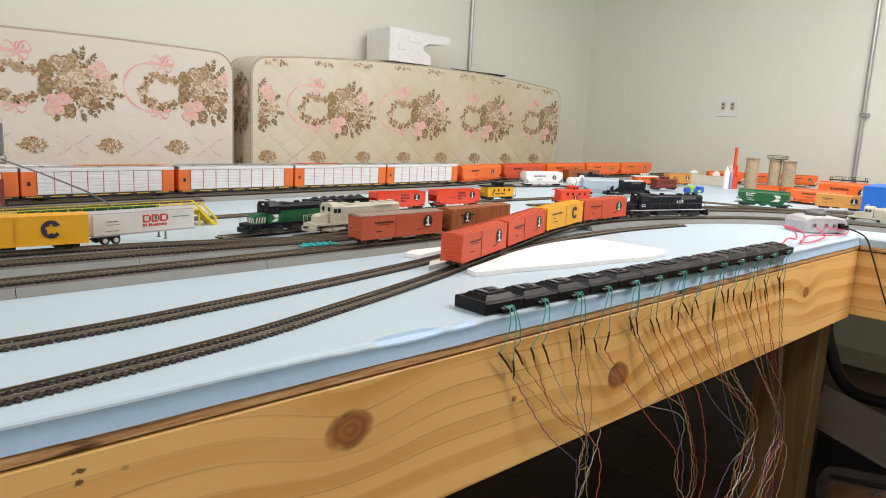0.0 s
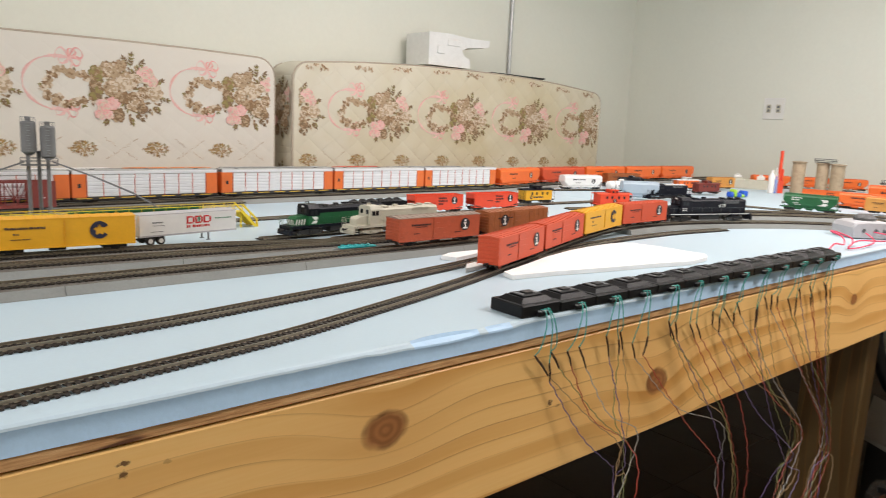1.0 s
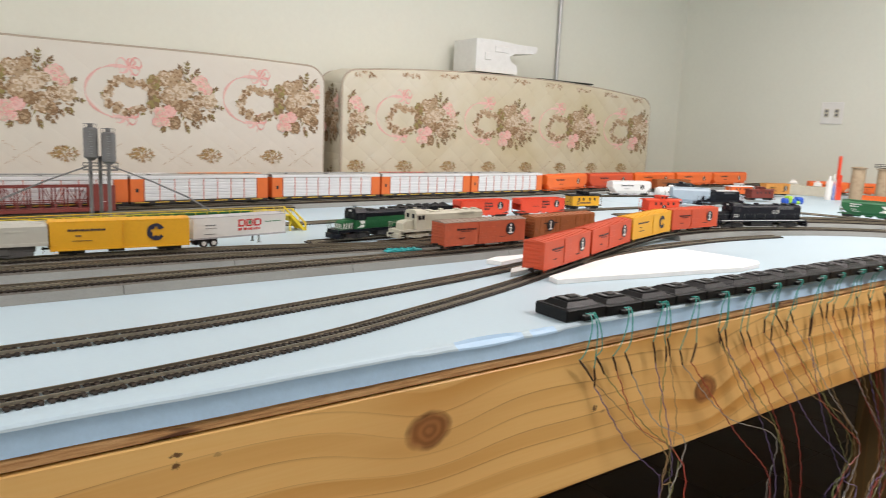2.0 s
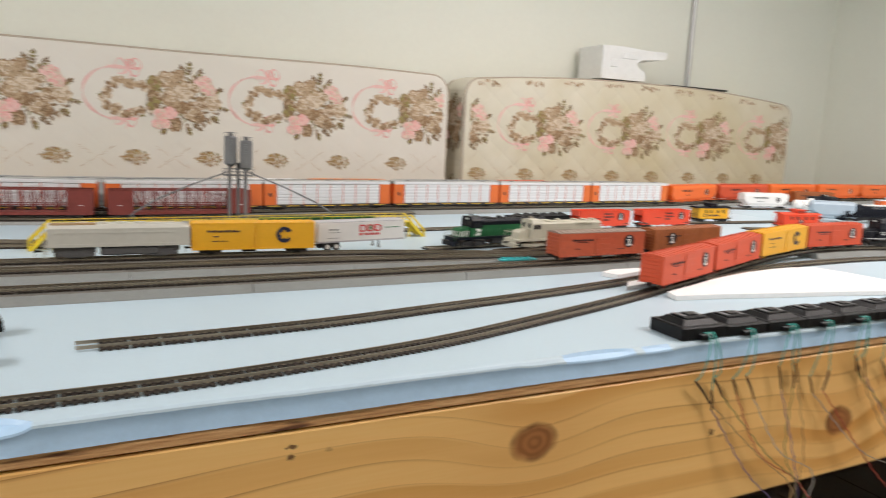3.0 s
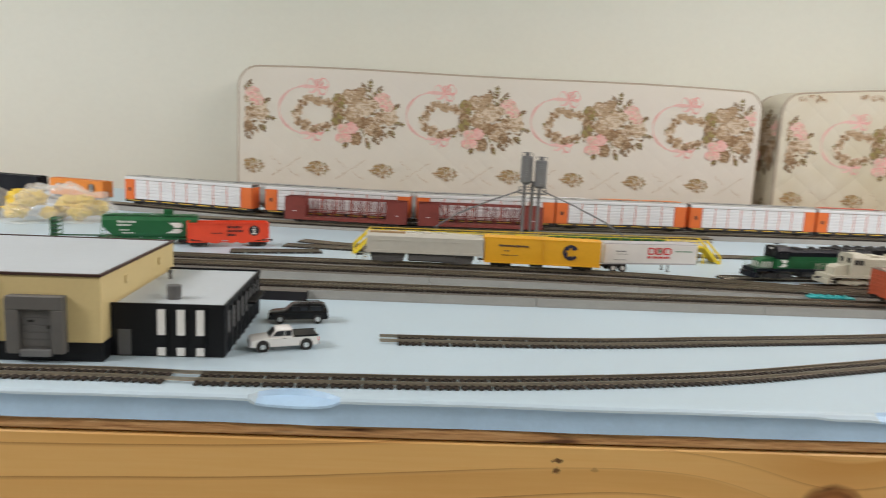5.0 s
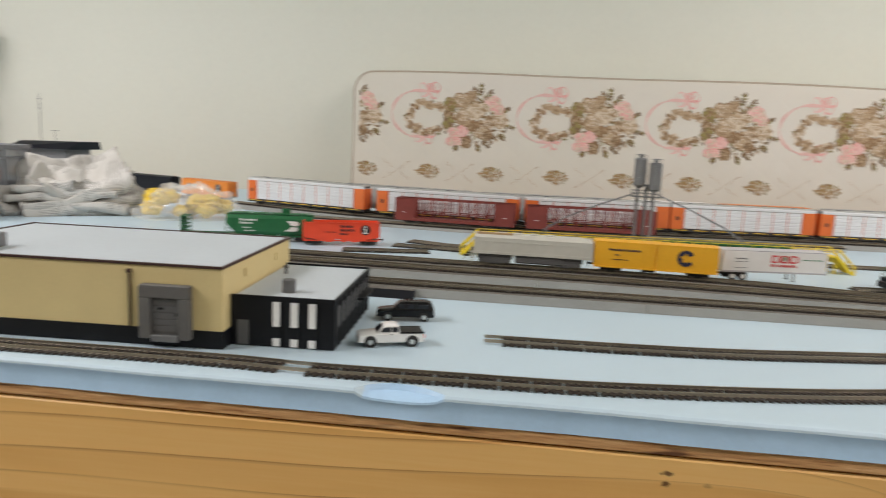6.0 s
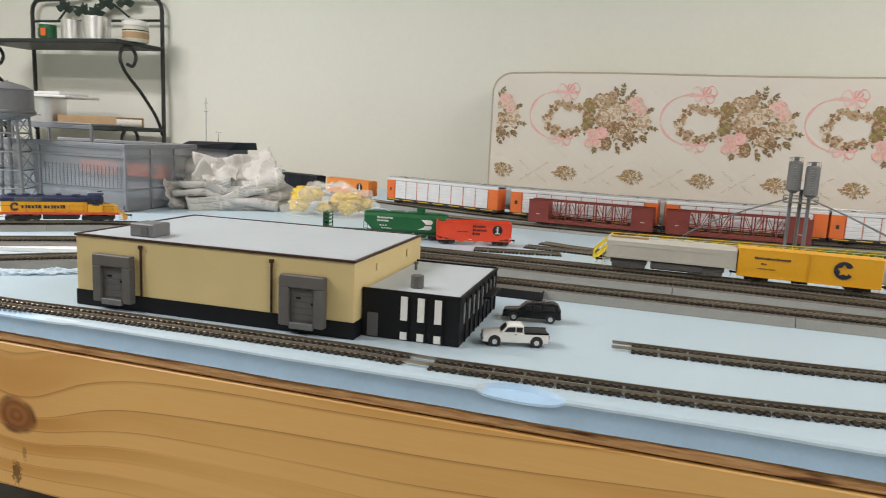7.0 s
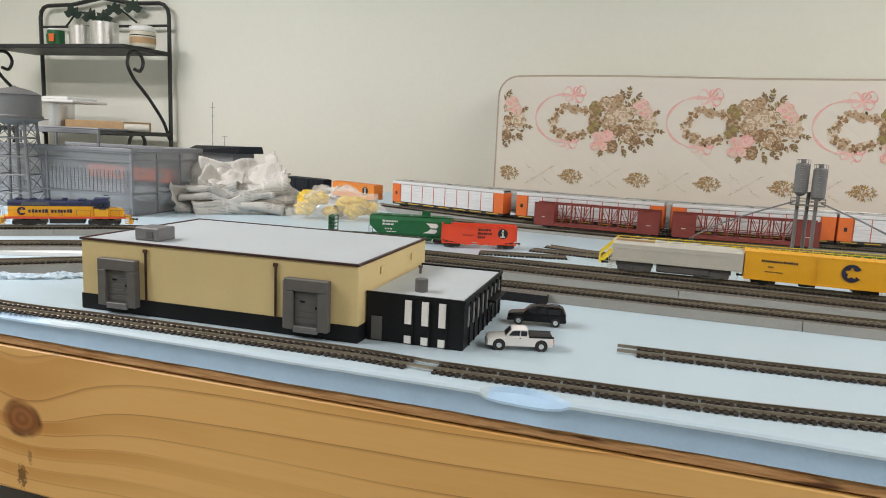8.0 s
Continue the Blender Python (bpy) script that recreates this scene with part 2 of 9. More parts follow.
    col = mix_node(nt, math_node(nt, "MULTIPLY", halo, 0.25), col, (0.52, 0.235, 0.060))
    rings = math_node(nt, "MULTIPLY_ADD", math_node(nt, "SINE", math_node(nt, "MULTIPLY", eye, 17.0)), 0.32, 0.5)
    heart = mix_node(nt, math_node(nt, "ADD", math_node(nt, "MULTIPLY", rings, 0.6), math_node(nt, "MULTIPLY", edge, 0.4)), (0.15, 0.048, 0.014), (0.44, 0.175, 0.052))
    col = mix_node(nt, math_node(nt, "MULTIPLY", core, 0.95), col, heart)
    col = mix_node(nt, math_node(nt, "MULTIPLY", rim, ramp_node(nt, noise_node(nt, geo, 30.0, 2.0), [(0.38, (0.10, 0.10, 0.10)), (0.60, (0.85, 0.85, 0.85))])), col, (0.085, 0.026, 0.008))
    speck = noise_node(nt, geo, 34.0, 1.0)
    col = mix_node(nt, ramp_node(nt, speck, [(0.79, (0, 0, 0)), (0.81, (1, 1, 1))]), col, (0.12, 0.05, 0.02))
    chip = noise_node(nt, geo, 260.0, 2.0)
    for nx, nz, across, tall, deep in ((0.132, 0.7535, 0.0060, 0.0022, 0.9), (0.131, 0.7450, 0.0038, 0.0034, 0.9), (0.163, 0.7465, 0.0036, 0.0024, 0.35), (0.597, 0.6940, 0.0050, 0.0045, 0.9), (0.612, 0.6870, 0.0045, 0.0022, 0.5), (-0.612, 0.624, 0.0080, 0.0160, 0.75), (-0.600, 0.648, 0.0035, 0.0100, 0.4)):
        dx = math_node(nt, "DIVIDE", math_node(nt, "SUBTRACT", x, nx), across)
        dz = math_node(nt, "DIVIDE", math_node(nt, "SUBTRACT", z, nz), tall)
        d = math_node(nt, "SQRT", math_node(nt, "ADD", math_node(nt, "MULTIPLY", dx, dx), math_node(nt, "MULTIPLY", dz, dz)))
        d = math_node(nt, "ADD", d, math_node(nt, "MULTIPLY", math_node(nt, "SUBTRACT", chip, 0.5), 2.2))
        nick = math_node(nt, "MINIMUM", math_node(nt, "MAXIMUM", math_node(nt, "MULTIPLY", math_node(nt, "SUBTRACT", 0.9, d), 3.0), 0.0), 1.0)
        col = mix_node(nt, math_node(nt, "MULTIPLY", nick, deep), col, (0.10, 0.045, 0.018))
    link(nt, col, b.inputs["Base Color"])
    link(nt, math_node(nt, "MULTIPLY_ADD", fib, 0.2, 0.38), b.inputs["Roughness"])
    bump_node(nt, b, math_node(nt, "ADD", fib, math_node(nt, "MULTIPLY", line, -0.4)), 0.12, 0.0005)
    return mt


def ply_material():
    mt, nt, b = nodes_of("plywood_edge")
    geo = nt.nodes.new("ShaderNodeNewGeometry").outputs["Position"]
    sep = nt.nodes.new("ShaderNodeSeparateXYZ")
    link(nt, geo, sep.inputs[0])
    run = math_node(nt, "ADD", sep.outputs[0], sep.outputs[1])
    comb = nt.nodes.new("ShaderNodeCombineXYZ")
    link(nt, math_node(nt, "MULTIPLY", run, 20.0), comb.inputs[0])
    link(nt, math_node(nt, "MULTIPLY", sep.outputs[2], 330.0), comb.inputs[2])
    n = noise_node(nt, comb.outputs[0], 1.0, 4.0, 0.7)
    comb2 = nt.nodes.new("ShaderNodeCombineXYZ")
    link(nt, math_node(nt, "MULTIPLY", run, 9.0), comb2.inputs[0])
    link(nt, math_node(nt, "MULTIPLY", sep.outputs[2], 90.0), comb2.inputs[2])
    gaps = noise_node(nt, comb2.outputs[0], 1.0, 2.0)
    col = ramp_node(nt, n, [(0.30, (0.27, 0.115, 0.040)), (0.44, (0.50, 0.265, 0.105)), (0.58, (0.64, 0.38, 0.17)), (0.72, (0.78, 0.54, 0.30))])
    col = mix_node(nt, ramp_node(nt, gaps, [(0.62, (0, 0, 0)), (0.68, (1, 1, 1))]), col, (0.12, 0.048, 0.02))
    link(nt, col, b.inputs["Base Color"])
    b.inputs["Roughness"].default_value = 0.75
    bump_node(nt, b, n, 0.5, 0.001)
    return mt


def glass_material(name, col=(1, 1, 1), rough=0.03, alpha=0.25):
    """Thin clear plastic."""
    mt, nt, b = nodes_of(name)
    b.inputs["Base Color"].default_value = (*col, 1)
    b.inputs["Roughness"].default_value = rough
    b.inputs["Alpha"].default_value = alpha
    b.inputs["Specular IOR Level"].default_value = 0.6
    return mt


M = {}
M["pine"], M["ply"] = pine_material(), ply_material()
# same pine for the legs, with the under-table shade put into its tone
M["pine_post"] = pine_material("shaded_pine_post", True, 0.17)
M["wall"] = surf("wall_paint", (0.79, 0.805, 0.725), 0.6, var=0.025, scale=1.2, fine=60, bump=0.08, dist=0.002)
M["ceiling"] = surf("ceiling_paint", (0.78, 0.77, 0.72), 0.8, var=0.03, scale=2)
M["floor"] = surf("concrete_floor", (0.04, 0.025, 0.014), 0.35, var=0.35, scale=2.5, fine=40, dirt=(0.03, 0.02, 0.012))
M["trim"] = surf("painted_trim", (0.62, 0.60, 0.52), 0.5, var=0.04)
M["foam"] = surf("blue_foam_board", (0.475, 0.60, 0.675), 0.40, var=0.03, scale=5, fine=240, bump=0.03, dist=0.0003, spec=0.5)
M["foam_lip"] = surf("worn_foam_edge", (0.44, 0.56, 0.64), 0.60, var=0.04, scale=20, fine=300, bump=0.12, dist=0.0005)
M["foam_cut"] = surf("blue_foam_cut_edge", (0.40, 0.585, 0.78), 0.45, var=0.06, scale=25, fine=300, bump=0.2, dist=0.0006)
M["torn"] = surf("torn_pale_blue_foam", (0.52, 0.65, 0.76), 0.7, var=0.15, scale=90, fine=500, bump=0.6, dist=0.002)
M["white_foam"] = surf("white_bead_foam", (0.82, 0.83, 0.82), 0.6, var=0.04, scale=40, fine=300, bump=0.4, dist=0.0008)
M["bed"] = surf("grey_roadbed", (0.27, 0.278, 0.262), 0.85, var=0.10, scale=18, fine=350, bump=0.5, dist=0.0006)
M["bed_top"] = surf("dusty_roadbed_top", (0.125, 0.115, 0.098), 0.85, var=0.2, scale=22, fine=400, bump=0.5, dist=0.0006)
M["bed_dark"] = surf("black_roadbed", (0.014, 0.015, 0.018), 0.8, var=0.15, scale=20, fine=300, spec=0.2)
M["tie"] = surf("dark_plastic_tie", (0.028, 0.021, 0.016), 0.55, var=0.25, scale=60, fine=600, rand=0.35)
M["rail"] = surf("nickel_rail", (0.36, 0.315, 0.245), 0.42, metal=0.85, var=0.15, scale=14, fine=200)
M["steel"] = surf("galvanised_steel", (0.52, 0.53, 0.54), 0.35, metal=1.0, var=0.12, scale=8)
M["aluminium"] = surf("brushed_tin", (0.72, 0.72, 0.71), 0.32, metal=1.0, var=0.06, scale=20)
M["iron"] = surf("black_wrought_iron", (0.018, 0.022, 0.022), 0.45, var=0.2, scale=30)
M["black"] = surf("black_plastic", (0.006, 0.006, 0.007), 0.42, var=0.2, scale=40, fine=500, bump=0.05, spec=0.25)
M["truck"] = surf("dark_truck_plastic", (0.020, 0.018, 0.017), 0.6, var=0.25, scale=80, fine=600)
M["wheel"] = surf("wheel_metal", (0.20, 0.17, 0.14), 0.4, metal=0.8, var=0.2)
M["ic_orange"] = surf("orange_car_paint", (0.80, 0.15, 0.022), 0.42, var=0.07, scale=30, fine=400, bump=0.05)
M["pale_orange"] = surf("pale_orange_car_paint", (0.76, 0.25, 0.035), 0.45, var=0.07, scale=30, fine=400, bump=0.05)
M["tan_orange"] = surf("tan_orange_car_paint", (0.66, 0.31, 0.07), 0.5, var=0.1, scale=30, fine=400, bump=0.05)
M["ic_red"] = surf("vermilion_car_paint", (0.60, 0.078, 0.024), 0.5, var=0.08, scale=30, fine=400, bump=0.05)
M["weathered_roof"] = surf("weathered_car_roof", (0.30, 0.225, 0.18), 0.6, var=0.15, scale=40, fine=400)
M["oxide"] = surf("oxide_red_car_paint", (0.46, 0.088, 0.035), 0.5, var=0.12, scale=35, fine=400, bump=0.05, dirt=(0.30, 0.07, 0.03))
M["brown"] = surf("weathered_brown_car_paint", (0.34, 0.105, 0.030), 0.55, var=0.18, scale=40, fine=400, dirt=(0.20, 0.06, 0.02))
M["red"] = surf("bright_red_plastic", (0.80, 0.075, 0.028), 0.4, var=0.08, scale=30, fine=400, bump=0.05)
M["rack_orange"] = surf("rack_end_orange", (0.72, 0.16, 0.030), 0.5, var=0.09, scale=30, fine=400)
M["rack_white"] = surf("rack_panel_white", (0.70, 0.71, 0.72), 0.45, var=0.05, scale=40, fine=400)
M["rack_rail"] = surf("rack_post_red", (0.60, 0.12, 0.05), 0.5, var=0.1)
M["rack_grey"] = surf("rack_roof_grey", (0.36, 0.37, 0.36), 0.5, var=0.12, scale=30)
M["maroon"] = surf("maroon_rack_plastic", (0.19, 0.034, 0.025), 0.5, var=0.15, scale=40)
M["maroon_dark"] = surf("dark_brown_downpipe", (0.045, 0.016, 0.012), 0.5, var=0.15, scale=40)
M["chrome_yellow"] = surf("yellow_car_paint", (0.80, 0.41, 0.018), 0.42, var=0.06, scale=30, fine=400, bump=0.05)
M["yellow"] = surf("safety_yellow_plastic", (0.82, 0.62, 0.03), 0.45, var=0.08, scale=40)
M["sill_yellow"] = surf("dull_yellow_sill_paint", (0.62, 0.40, 0.05), 0.5, var=0.15, scale=40)
M["navy"] = surf("dark_blue_paint", (0.018, 0.025, 0.07), 0.4, var=0.1)
M["bn_green"] = surf("green_car_paint", (0.011, 0.115, 0.036), 0.45, var=0.12, scale=30, fine=400, bump=0.05)
M["cream"] = surf("bare_cream_plastic", (0.55, 0.53, 0.43), 0.5, var=0.06, scale=30)
M["grey_body"] = surf("bare_grey_plastic", (0.52, 0.51, 0.45), 0.5, var=0.06, scale=30)
M["mid_grey"] = surf("mid_grey_plastic", (0.16, 0.165, 0.17), 0.5, var=0.1, scale=40)
M["lid_grey"] = surf("dusty_grey_lid", (0.34, 0.32, 0.28), 0.5, var=0.12, scale=6)
M["light_grey"] = surf("light_grey_plastic", (0.36, 0.38, 0.40), 0.45, var=0.06, scale=30)
M["pale_blue"] = surf("pale_blue_grey_paint", (0.40, 0.49, 0.57), 0.45, var=0.06, scale=30)
M["white"] = surf("white_plastic", (0.80, 0.80, 0.78), 0.4, var=0.04, scale=30)
M["white_mark"] = surf("white_marking_paint", (0.78, 0.78, 0.74), 0.5, var=0.03)
M["black_mark"] = surf("black_marking_paint", (0.014, 0.014, 0.018), 0.5, var=0.1)
M["red_mark"] = surf("red_marking_paint", (0.62, 0.035, 0.035), 0.5, var=0.05)
M["navy_mark"] = surf("dark_blue_marking_paint", (0.02, 0.022, 0.05), 0.5, var=0.05)
M["green_mark"] = surf("green_marking_paint", (0.05, 0.25, 0.12), 0.5, var=0.05)
M["loco_black"] = surf("black_engine_paint", (0.005, 0.006, 0.011), 0.36, var=0.15, scale=40, spec=0.25)
M["coal"] = surf("coal_load", (0.010, 0.010, 0.011), 0.6, var=0.3, scale=120, fine=700, bump=0.8, dist=0.002)
M["window"] = surf("dark_window", (0.012, 0.014, 0.018), 0.30, var=0.1)
M["teal"] = surf("teal_plastic", (0.03, 0.40, 0.42), 0.4, var=0.08)
M["blue"] = surf("blue_box_board", (0.012, 0.15, 0.62), 0.45, var=0.05, scale=12)
M["royal"] = surf("royal_blue_plastic", (0.02, 0.10, 0.55), 0.4, var=0.08)
M["lime"] = surf("lime_green_plastic", (0.35, 0.62, 0.05), 0.4, var=0.08)
M["card"] = surf("cardboard", (0.42, 0.28, 0.15), 0.8, var=0.1, scale=25)
M["silo"] = surf("tan_cardboard_silo", (0.42, 0.33, 0.22), 0.75, var=0.08, scale=20, dirt=(0.20, 0.13, 0.08))
M["bld_cream"] = surf("cream_building_wall", (0.66, 0.535, 0.265), 0.6, var=0.04, scale=20, fine=300)
M["bld_black"] = surf("black_building_wall", (0.008, 0.009, 0.011), 0.5, var=0.2, scale=30, fine=300, spec=0.22)
M["roof_white"] = surf("pale_card_roof", (0.48, 0.53, 0.56), 0.55, var=0.04, scale=12)
M["dock"] = surf("grey_dock_plastic", (0.105, 0.105, 0.105), 0.55, var=0.1, scale=50)
M["dock_frame"] = surf("grey_dock_shelter_plastic", (0.115, 0.113, 0.108), 0.55, var=0.1, scale=50)
M["paper"] = surf("newsprint", (0.62, 0.60, 0.54), 0.8, var=0.06, scale=12)


def ticking(name, col, stain, quilt):
    """Mattress cloth: soft puckers, a fine weave, faint stains and, if quilted, a diagonal grid of stitched furrows."""
    mt, nt, b = nodes_of(name)
    co = nt.nodes.new("ShaderNodeNewGeometry").outputs["Position"]
    sep = nt.nodes.new("ShaderNodeSeparateXYZ")
    link(nt, co, sep.inputs[0])
    soft, weave, age = noise_node(nt, co, 5.0, 3.0), noise_node(nt, co, 420.0, 2.0), noise_node(nt, co, 1.5, 4.0, 0.6)
    tone = mix_node(nt, ramp_node(nt, age, [(0.42, (0, 0, 0)), (0.75, (1, 1, 1))]), col, stain)
    link(nt, mix_node(nt, math_node(nt, "MULTIPLY", weave, 0.16), tone, tuple(c * 0.72 for c in col)), b.inputs["Base Color"])
    b.inputs["Roughness"].default_value = 0.85
    h = math_node(nt, "ADD", math_node(nt, "MULTIPLY", soft, 1.2), math_node(nt, "MULTIPLY", weave, 0.05))
    if quilt:
        for s in (-1, 1):
            wave = math_node(nt, "ABSOLUTE", math_node(nt, "SINE", math_node(nt, "MULTIPLY", math_node(nt, "ADD", sep.outputs[0], math_node(nt, "MULTIPLY", sep.outputs[2], 1.25 * s)), math.pi / 0.117)))
            h = math_node(nt, "ADD", h, math_node(nt, "MULTIPLY", math_node(nt, "POWER", wave, 0.45), quilt))
    bump_node(nt, b, h, 0.6, 0.006)
    return mt


M["cloth"] = ticking("mattress_ticking", (0.755, 0.715, 0.645), (0.70, 0.67, 0.58), 0.12)
M["cloth_old"] = ticking("aged_mattress_ticking", (0.72, 0.68, 0.565), (0.60, 0.52, 0.33), 0.42)
M["piping"] = surf("mattress_piping", (0.47, 0.40, 0.32), 0.8, var=0.06, scale=30)
M["p_brown"] = surf("printed_brown_rose", (0.29, 0.180, 0.095), 0.85, var=0.25, scale=70, fine=400)
M["p_tan"] = surf("printed_tan_rose", (0.48, 0.350, 0.225), 0.85, var=0.15, scale=70, fine=400)
M["p_gold"] = surf("printed_gold_leaf", (0.44, 0.29, 0.115), 0.85, var=0.2, scale=70, fine=400)
M["p_light"] = surf("printed_pale_rose", (0.68, 0.575, 0.45), 0.85, var=0.12, scale=70, fine=400)
M["crumb"] = surf("crumbly_yellow_foam", (0.80, 0.55, 0.07), 0.85, var=0.2, scale=60, fine=300, bump=0.8, dist=0.003)
M["p_pink"] = surf("printed_pink_rose", (0.79, 0.40, 0.37), 0.85, var=0.15, scale=70, fine=400)
M["p_pale"] = surf("printed_pink_ribbon", (0.82, 0.53, 0.49), 0.85, var=0.10, scale=60, fine=400)
M["p_olive"] = surf("printed_olive_leaf", (0.30, 0.245, 0.095), 0.85, var=0.25, scale=70, fine=400)
M["p_dark"] = surf("printed_dark_leaf", (0.25, 0.165, 0.09), 0.85, var=0.25, scale=70, fine=400)
M["cord"] = surf("black_cord", (0.01, 0.01, 0.011), 0.45, var=0.1)
M["wire_green"] = surf("green_wire", (0.05, 0.36, 0.31), 0.4, var=0.1)
M["wire_pink"] = surf("pink_wire", (0.72, 0.05, 0.12), 0.4, var=0.08)
M["wire_red"] = surf("red_wire", (0.38, 0.06, 0.04), 0.45, var=0.1)
M["wire_tan"] = surf("tan_wire", (0.34, 0.22, 0.10), 0.45, var=0.1)
M["wire_violet"] = surf("violet_wire", (0.13, 0.09, 0.22), 0.45, var=0.1)
M["wire_olive"] = surf("olive_wire", (0.20, 0.22, 0.08), 0.45, var=0.1)
M["wire_grey"] = surf("grey_wire", (0.34, 0.33, 0.31), 0.45, var=0.1)
M["shrink"] = surf("heat_shrink_sleeve", (0.045, 0.020, 0.012), 0.6, var=0.1)
M["silver"] = surf("silver_grey_plastic", (0.46, 0.46, 0.48), 0.38, var=0.05, scale=30)
M["car_white"] = surf("white_car_paint", (0.78, 0.78, 0.76), 0.22, var=0.02)
M["car_black"] = surf("black_car_paint", (0.005, 0.005, 0.006), 0.24, var=0.1, spec=0.35)
M["clear"] = glass_material("clear_plastic_bag", (0.95, 0.95, 0.93), 0.10, 0.24)
M["wrap"] = glass_material("brown_tinted_wrap", (0.42, 0.38, 0.33), 0.15, 0.16)
M["acrylic"] = glass_material("smoked_clear_acrylic", (0.27, 0.29, 0.315), 0.14, 0.60)
M["house_grey"] = surf("grey_frame_plastic", (0.20, 0.21, 0.23), 0.45, var=0.08, scale=30)
M["floor_tile"] = surf("dark_brown_floor_tile", (0.046, 0.023, 0.009), 0.50, var=0.3, scale=4, fine=60, dirt=(0.03, 0.02, 0.012), rand=0.3)
M["leaf_iron"] = surf("dark_green_iron_leaf", (0.012, 0.03, 0.02), 0.5, var=0.2)

# ---------------------------------------------------------------- room shell
XW, YW, XL, YB = 3.86, 2.76, -4.2, -2.6


def shell():
    t = 0.12
    solid("floor", Geo().box(XL - t, XW + t, YB - t, YW + t, FLOOR - 0.1, FLOOR), M["floor"], "dark brown stained concrete floor under the table", "floor", kind="structure")
    solid("ceiling", Geo().box(XL - t, XW + t, YB - t, YW + t, CEIL, CEIL + 0.1), M["ceiling"], "plain off-white ceiling", "ceiling", kind="structure")
    solid("wall_north", Geo().box(XL - t, XW + t, YW, YW + t, FLOOR, CEIL), M["wall"], "pale grey-green painted wall behind the mattresses", "wall", kind="structure")
    solid("wall_east", Geo().box(XW, XW + t, YB, YW, FLOOR, CEIL), M["wall"], "pale grey-green painted wall with outlet and conduit", "wall", kind="structure")
    solid("wall_west", Geo().box(XL - t, XL, YB, YW, FLOOR, CEIL), M["wall"], "pale grey-green painted wall", "wall", kind="structure")
    solid("wall_south", Geo().box(XL - t, XW + t, YB - t, YB, FLOOR, CEIL), M["wall"], "pale grey-green painted wall", "wall", kind="structure")
    g = Geo().box(XW - 0.014, XW - 0.002, YB + 0.002, YW - 0.016, FLOOR + 0.001, FLOOR + 0.095, 0.004)
    g.box(XL + 0.002, XW - 0.016, YW - 0.014, YW - 0.002, FLOOR + 0.001, FLOOR + 0.095, 0.004)
    solid("baseboard", g, M["trim"], "painted baseboard along the walls", "baseboard", kind="structure")
    for lx, ly, lw, lh, watts, tint in LAMPS:
        fx = thing("ceiling_light", "white ceiling light fixture with open tube tray", "ceiling light", pose(lx, ly, CEIL), "ceiling lights")
        part("tray", Geo().box(-lw / 2 - 0.03, lw / 2 + 0.03, -lh / 2 - 0.03, lh / 2 + 0.03, -0.06, -0.001, 0.006), M["white"], fx)


shell()


def conduit(x, y, z0, z1, label):
    ob = thing("conduit", label, "conduit", pose(x, y, 0))
    part("pipe", Geo().cyl((0, 0, z0), (0, 0, z1), 0.0105, n=14), M["steel"], ob, smooth=True)
    for zc in (z0 + (z1 - z0) * 0.32, z0 + (z1 - z0) * 0.78):
        part("coupling", Geo().cyl((0, 0, zc), (0, 0, zc + 0.05), 0.0135, n=14), M["steel"], ob, smooth=True)
    return ob


conduit(2.745, YW - 0.0125, FLOOR + 0.001, CEIL - 0.001, "galvanised steel conduit running up the wall")
CE = conduit(XW - 0.0125, 1.128, FLOOR + 0.1, CEIL - 0.001, "galvanised steel conduit with couplings on the wall")
part("coupling_screw", Geo().box(-0.02, 0.006, -0.03, 0.012, 1.145, 1.165, 0.003), M["steel"], CE)


def outlet():
    ob = thing("outlet", "white double gang outlet plate on the wall", "outlet", pose(XW, 1.81, 1.19))
    part("plate", Geo().box(-0.006, -0.001, -0.057, 0.057, -0.057, 0.057, 0.002), M["white"], ob)
    for y in (-0.026, 0.026):
        part("switch", Geo().box(-0.009, -0.0062, y - 0.012, y + 0.012, -0.022, 0.022, 0.001), M["cream"], ob)
        part("slot", Geo().box(-0.0098, -0.0092, y - 0.007, y + 0.007, 0.004, 0.016), M["mid_grey"], ob)
        part("slot", Geo().box(-0.0098, -0.0092, y - 0.007, y + 0.007, -0.016, -0.004), M["mid_grey"], ob)


outlet()

# ---------------------------------------------------------------- table with foam top
FOAM_T = 0.0215
TX0, TX1, TY0, TY1 = -2.3, 3.62, 0.494, 2.28
WX = 1.80            # face of the wing that turns towards the room
WY = -1.3


def soften(ob):
    """Shades a worn edge as one round form, with only the square corners sharp."""
    ob.data.set_sharp_from_angle(angle=radians(32))


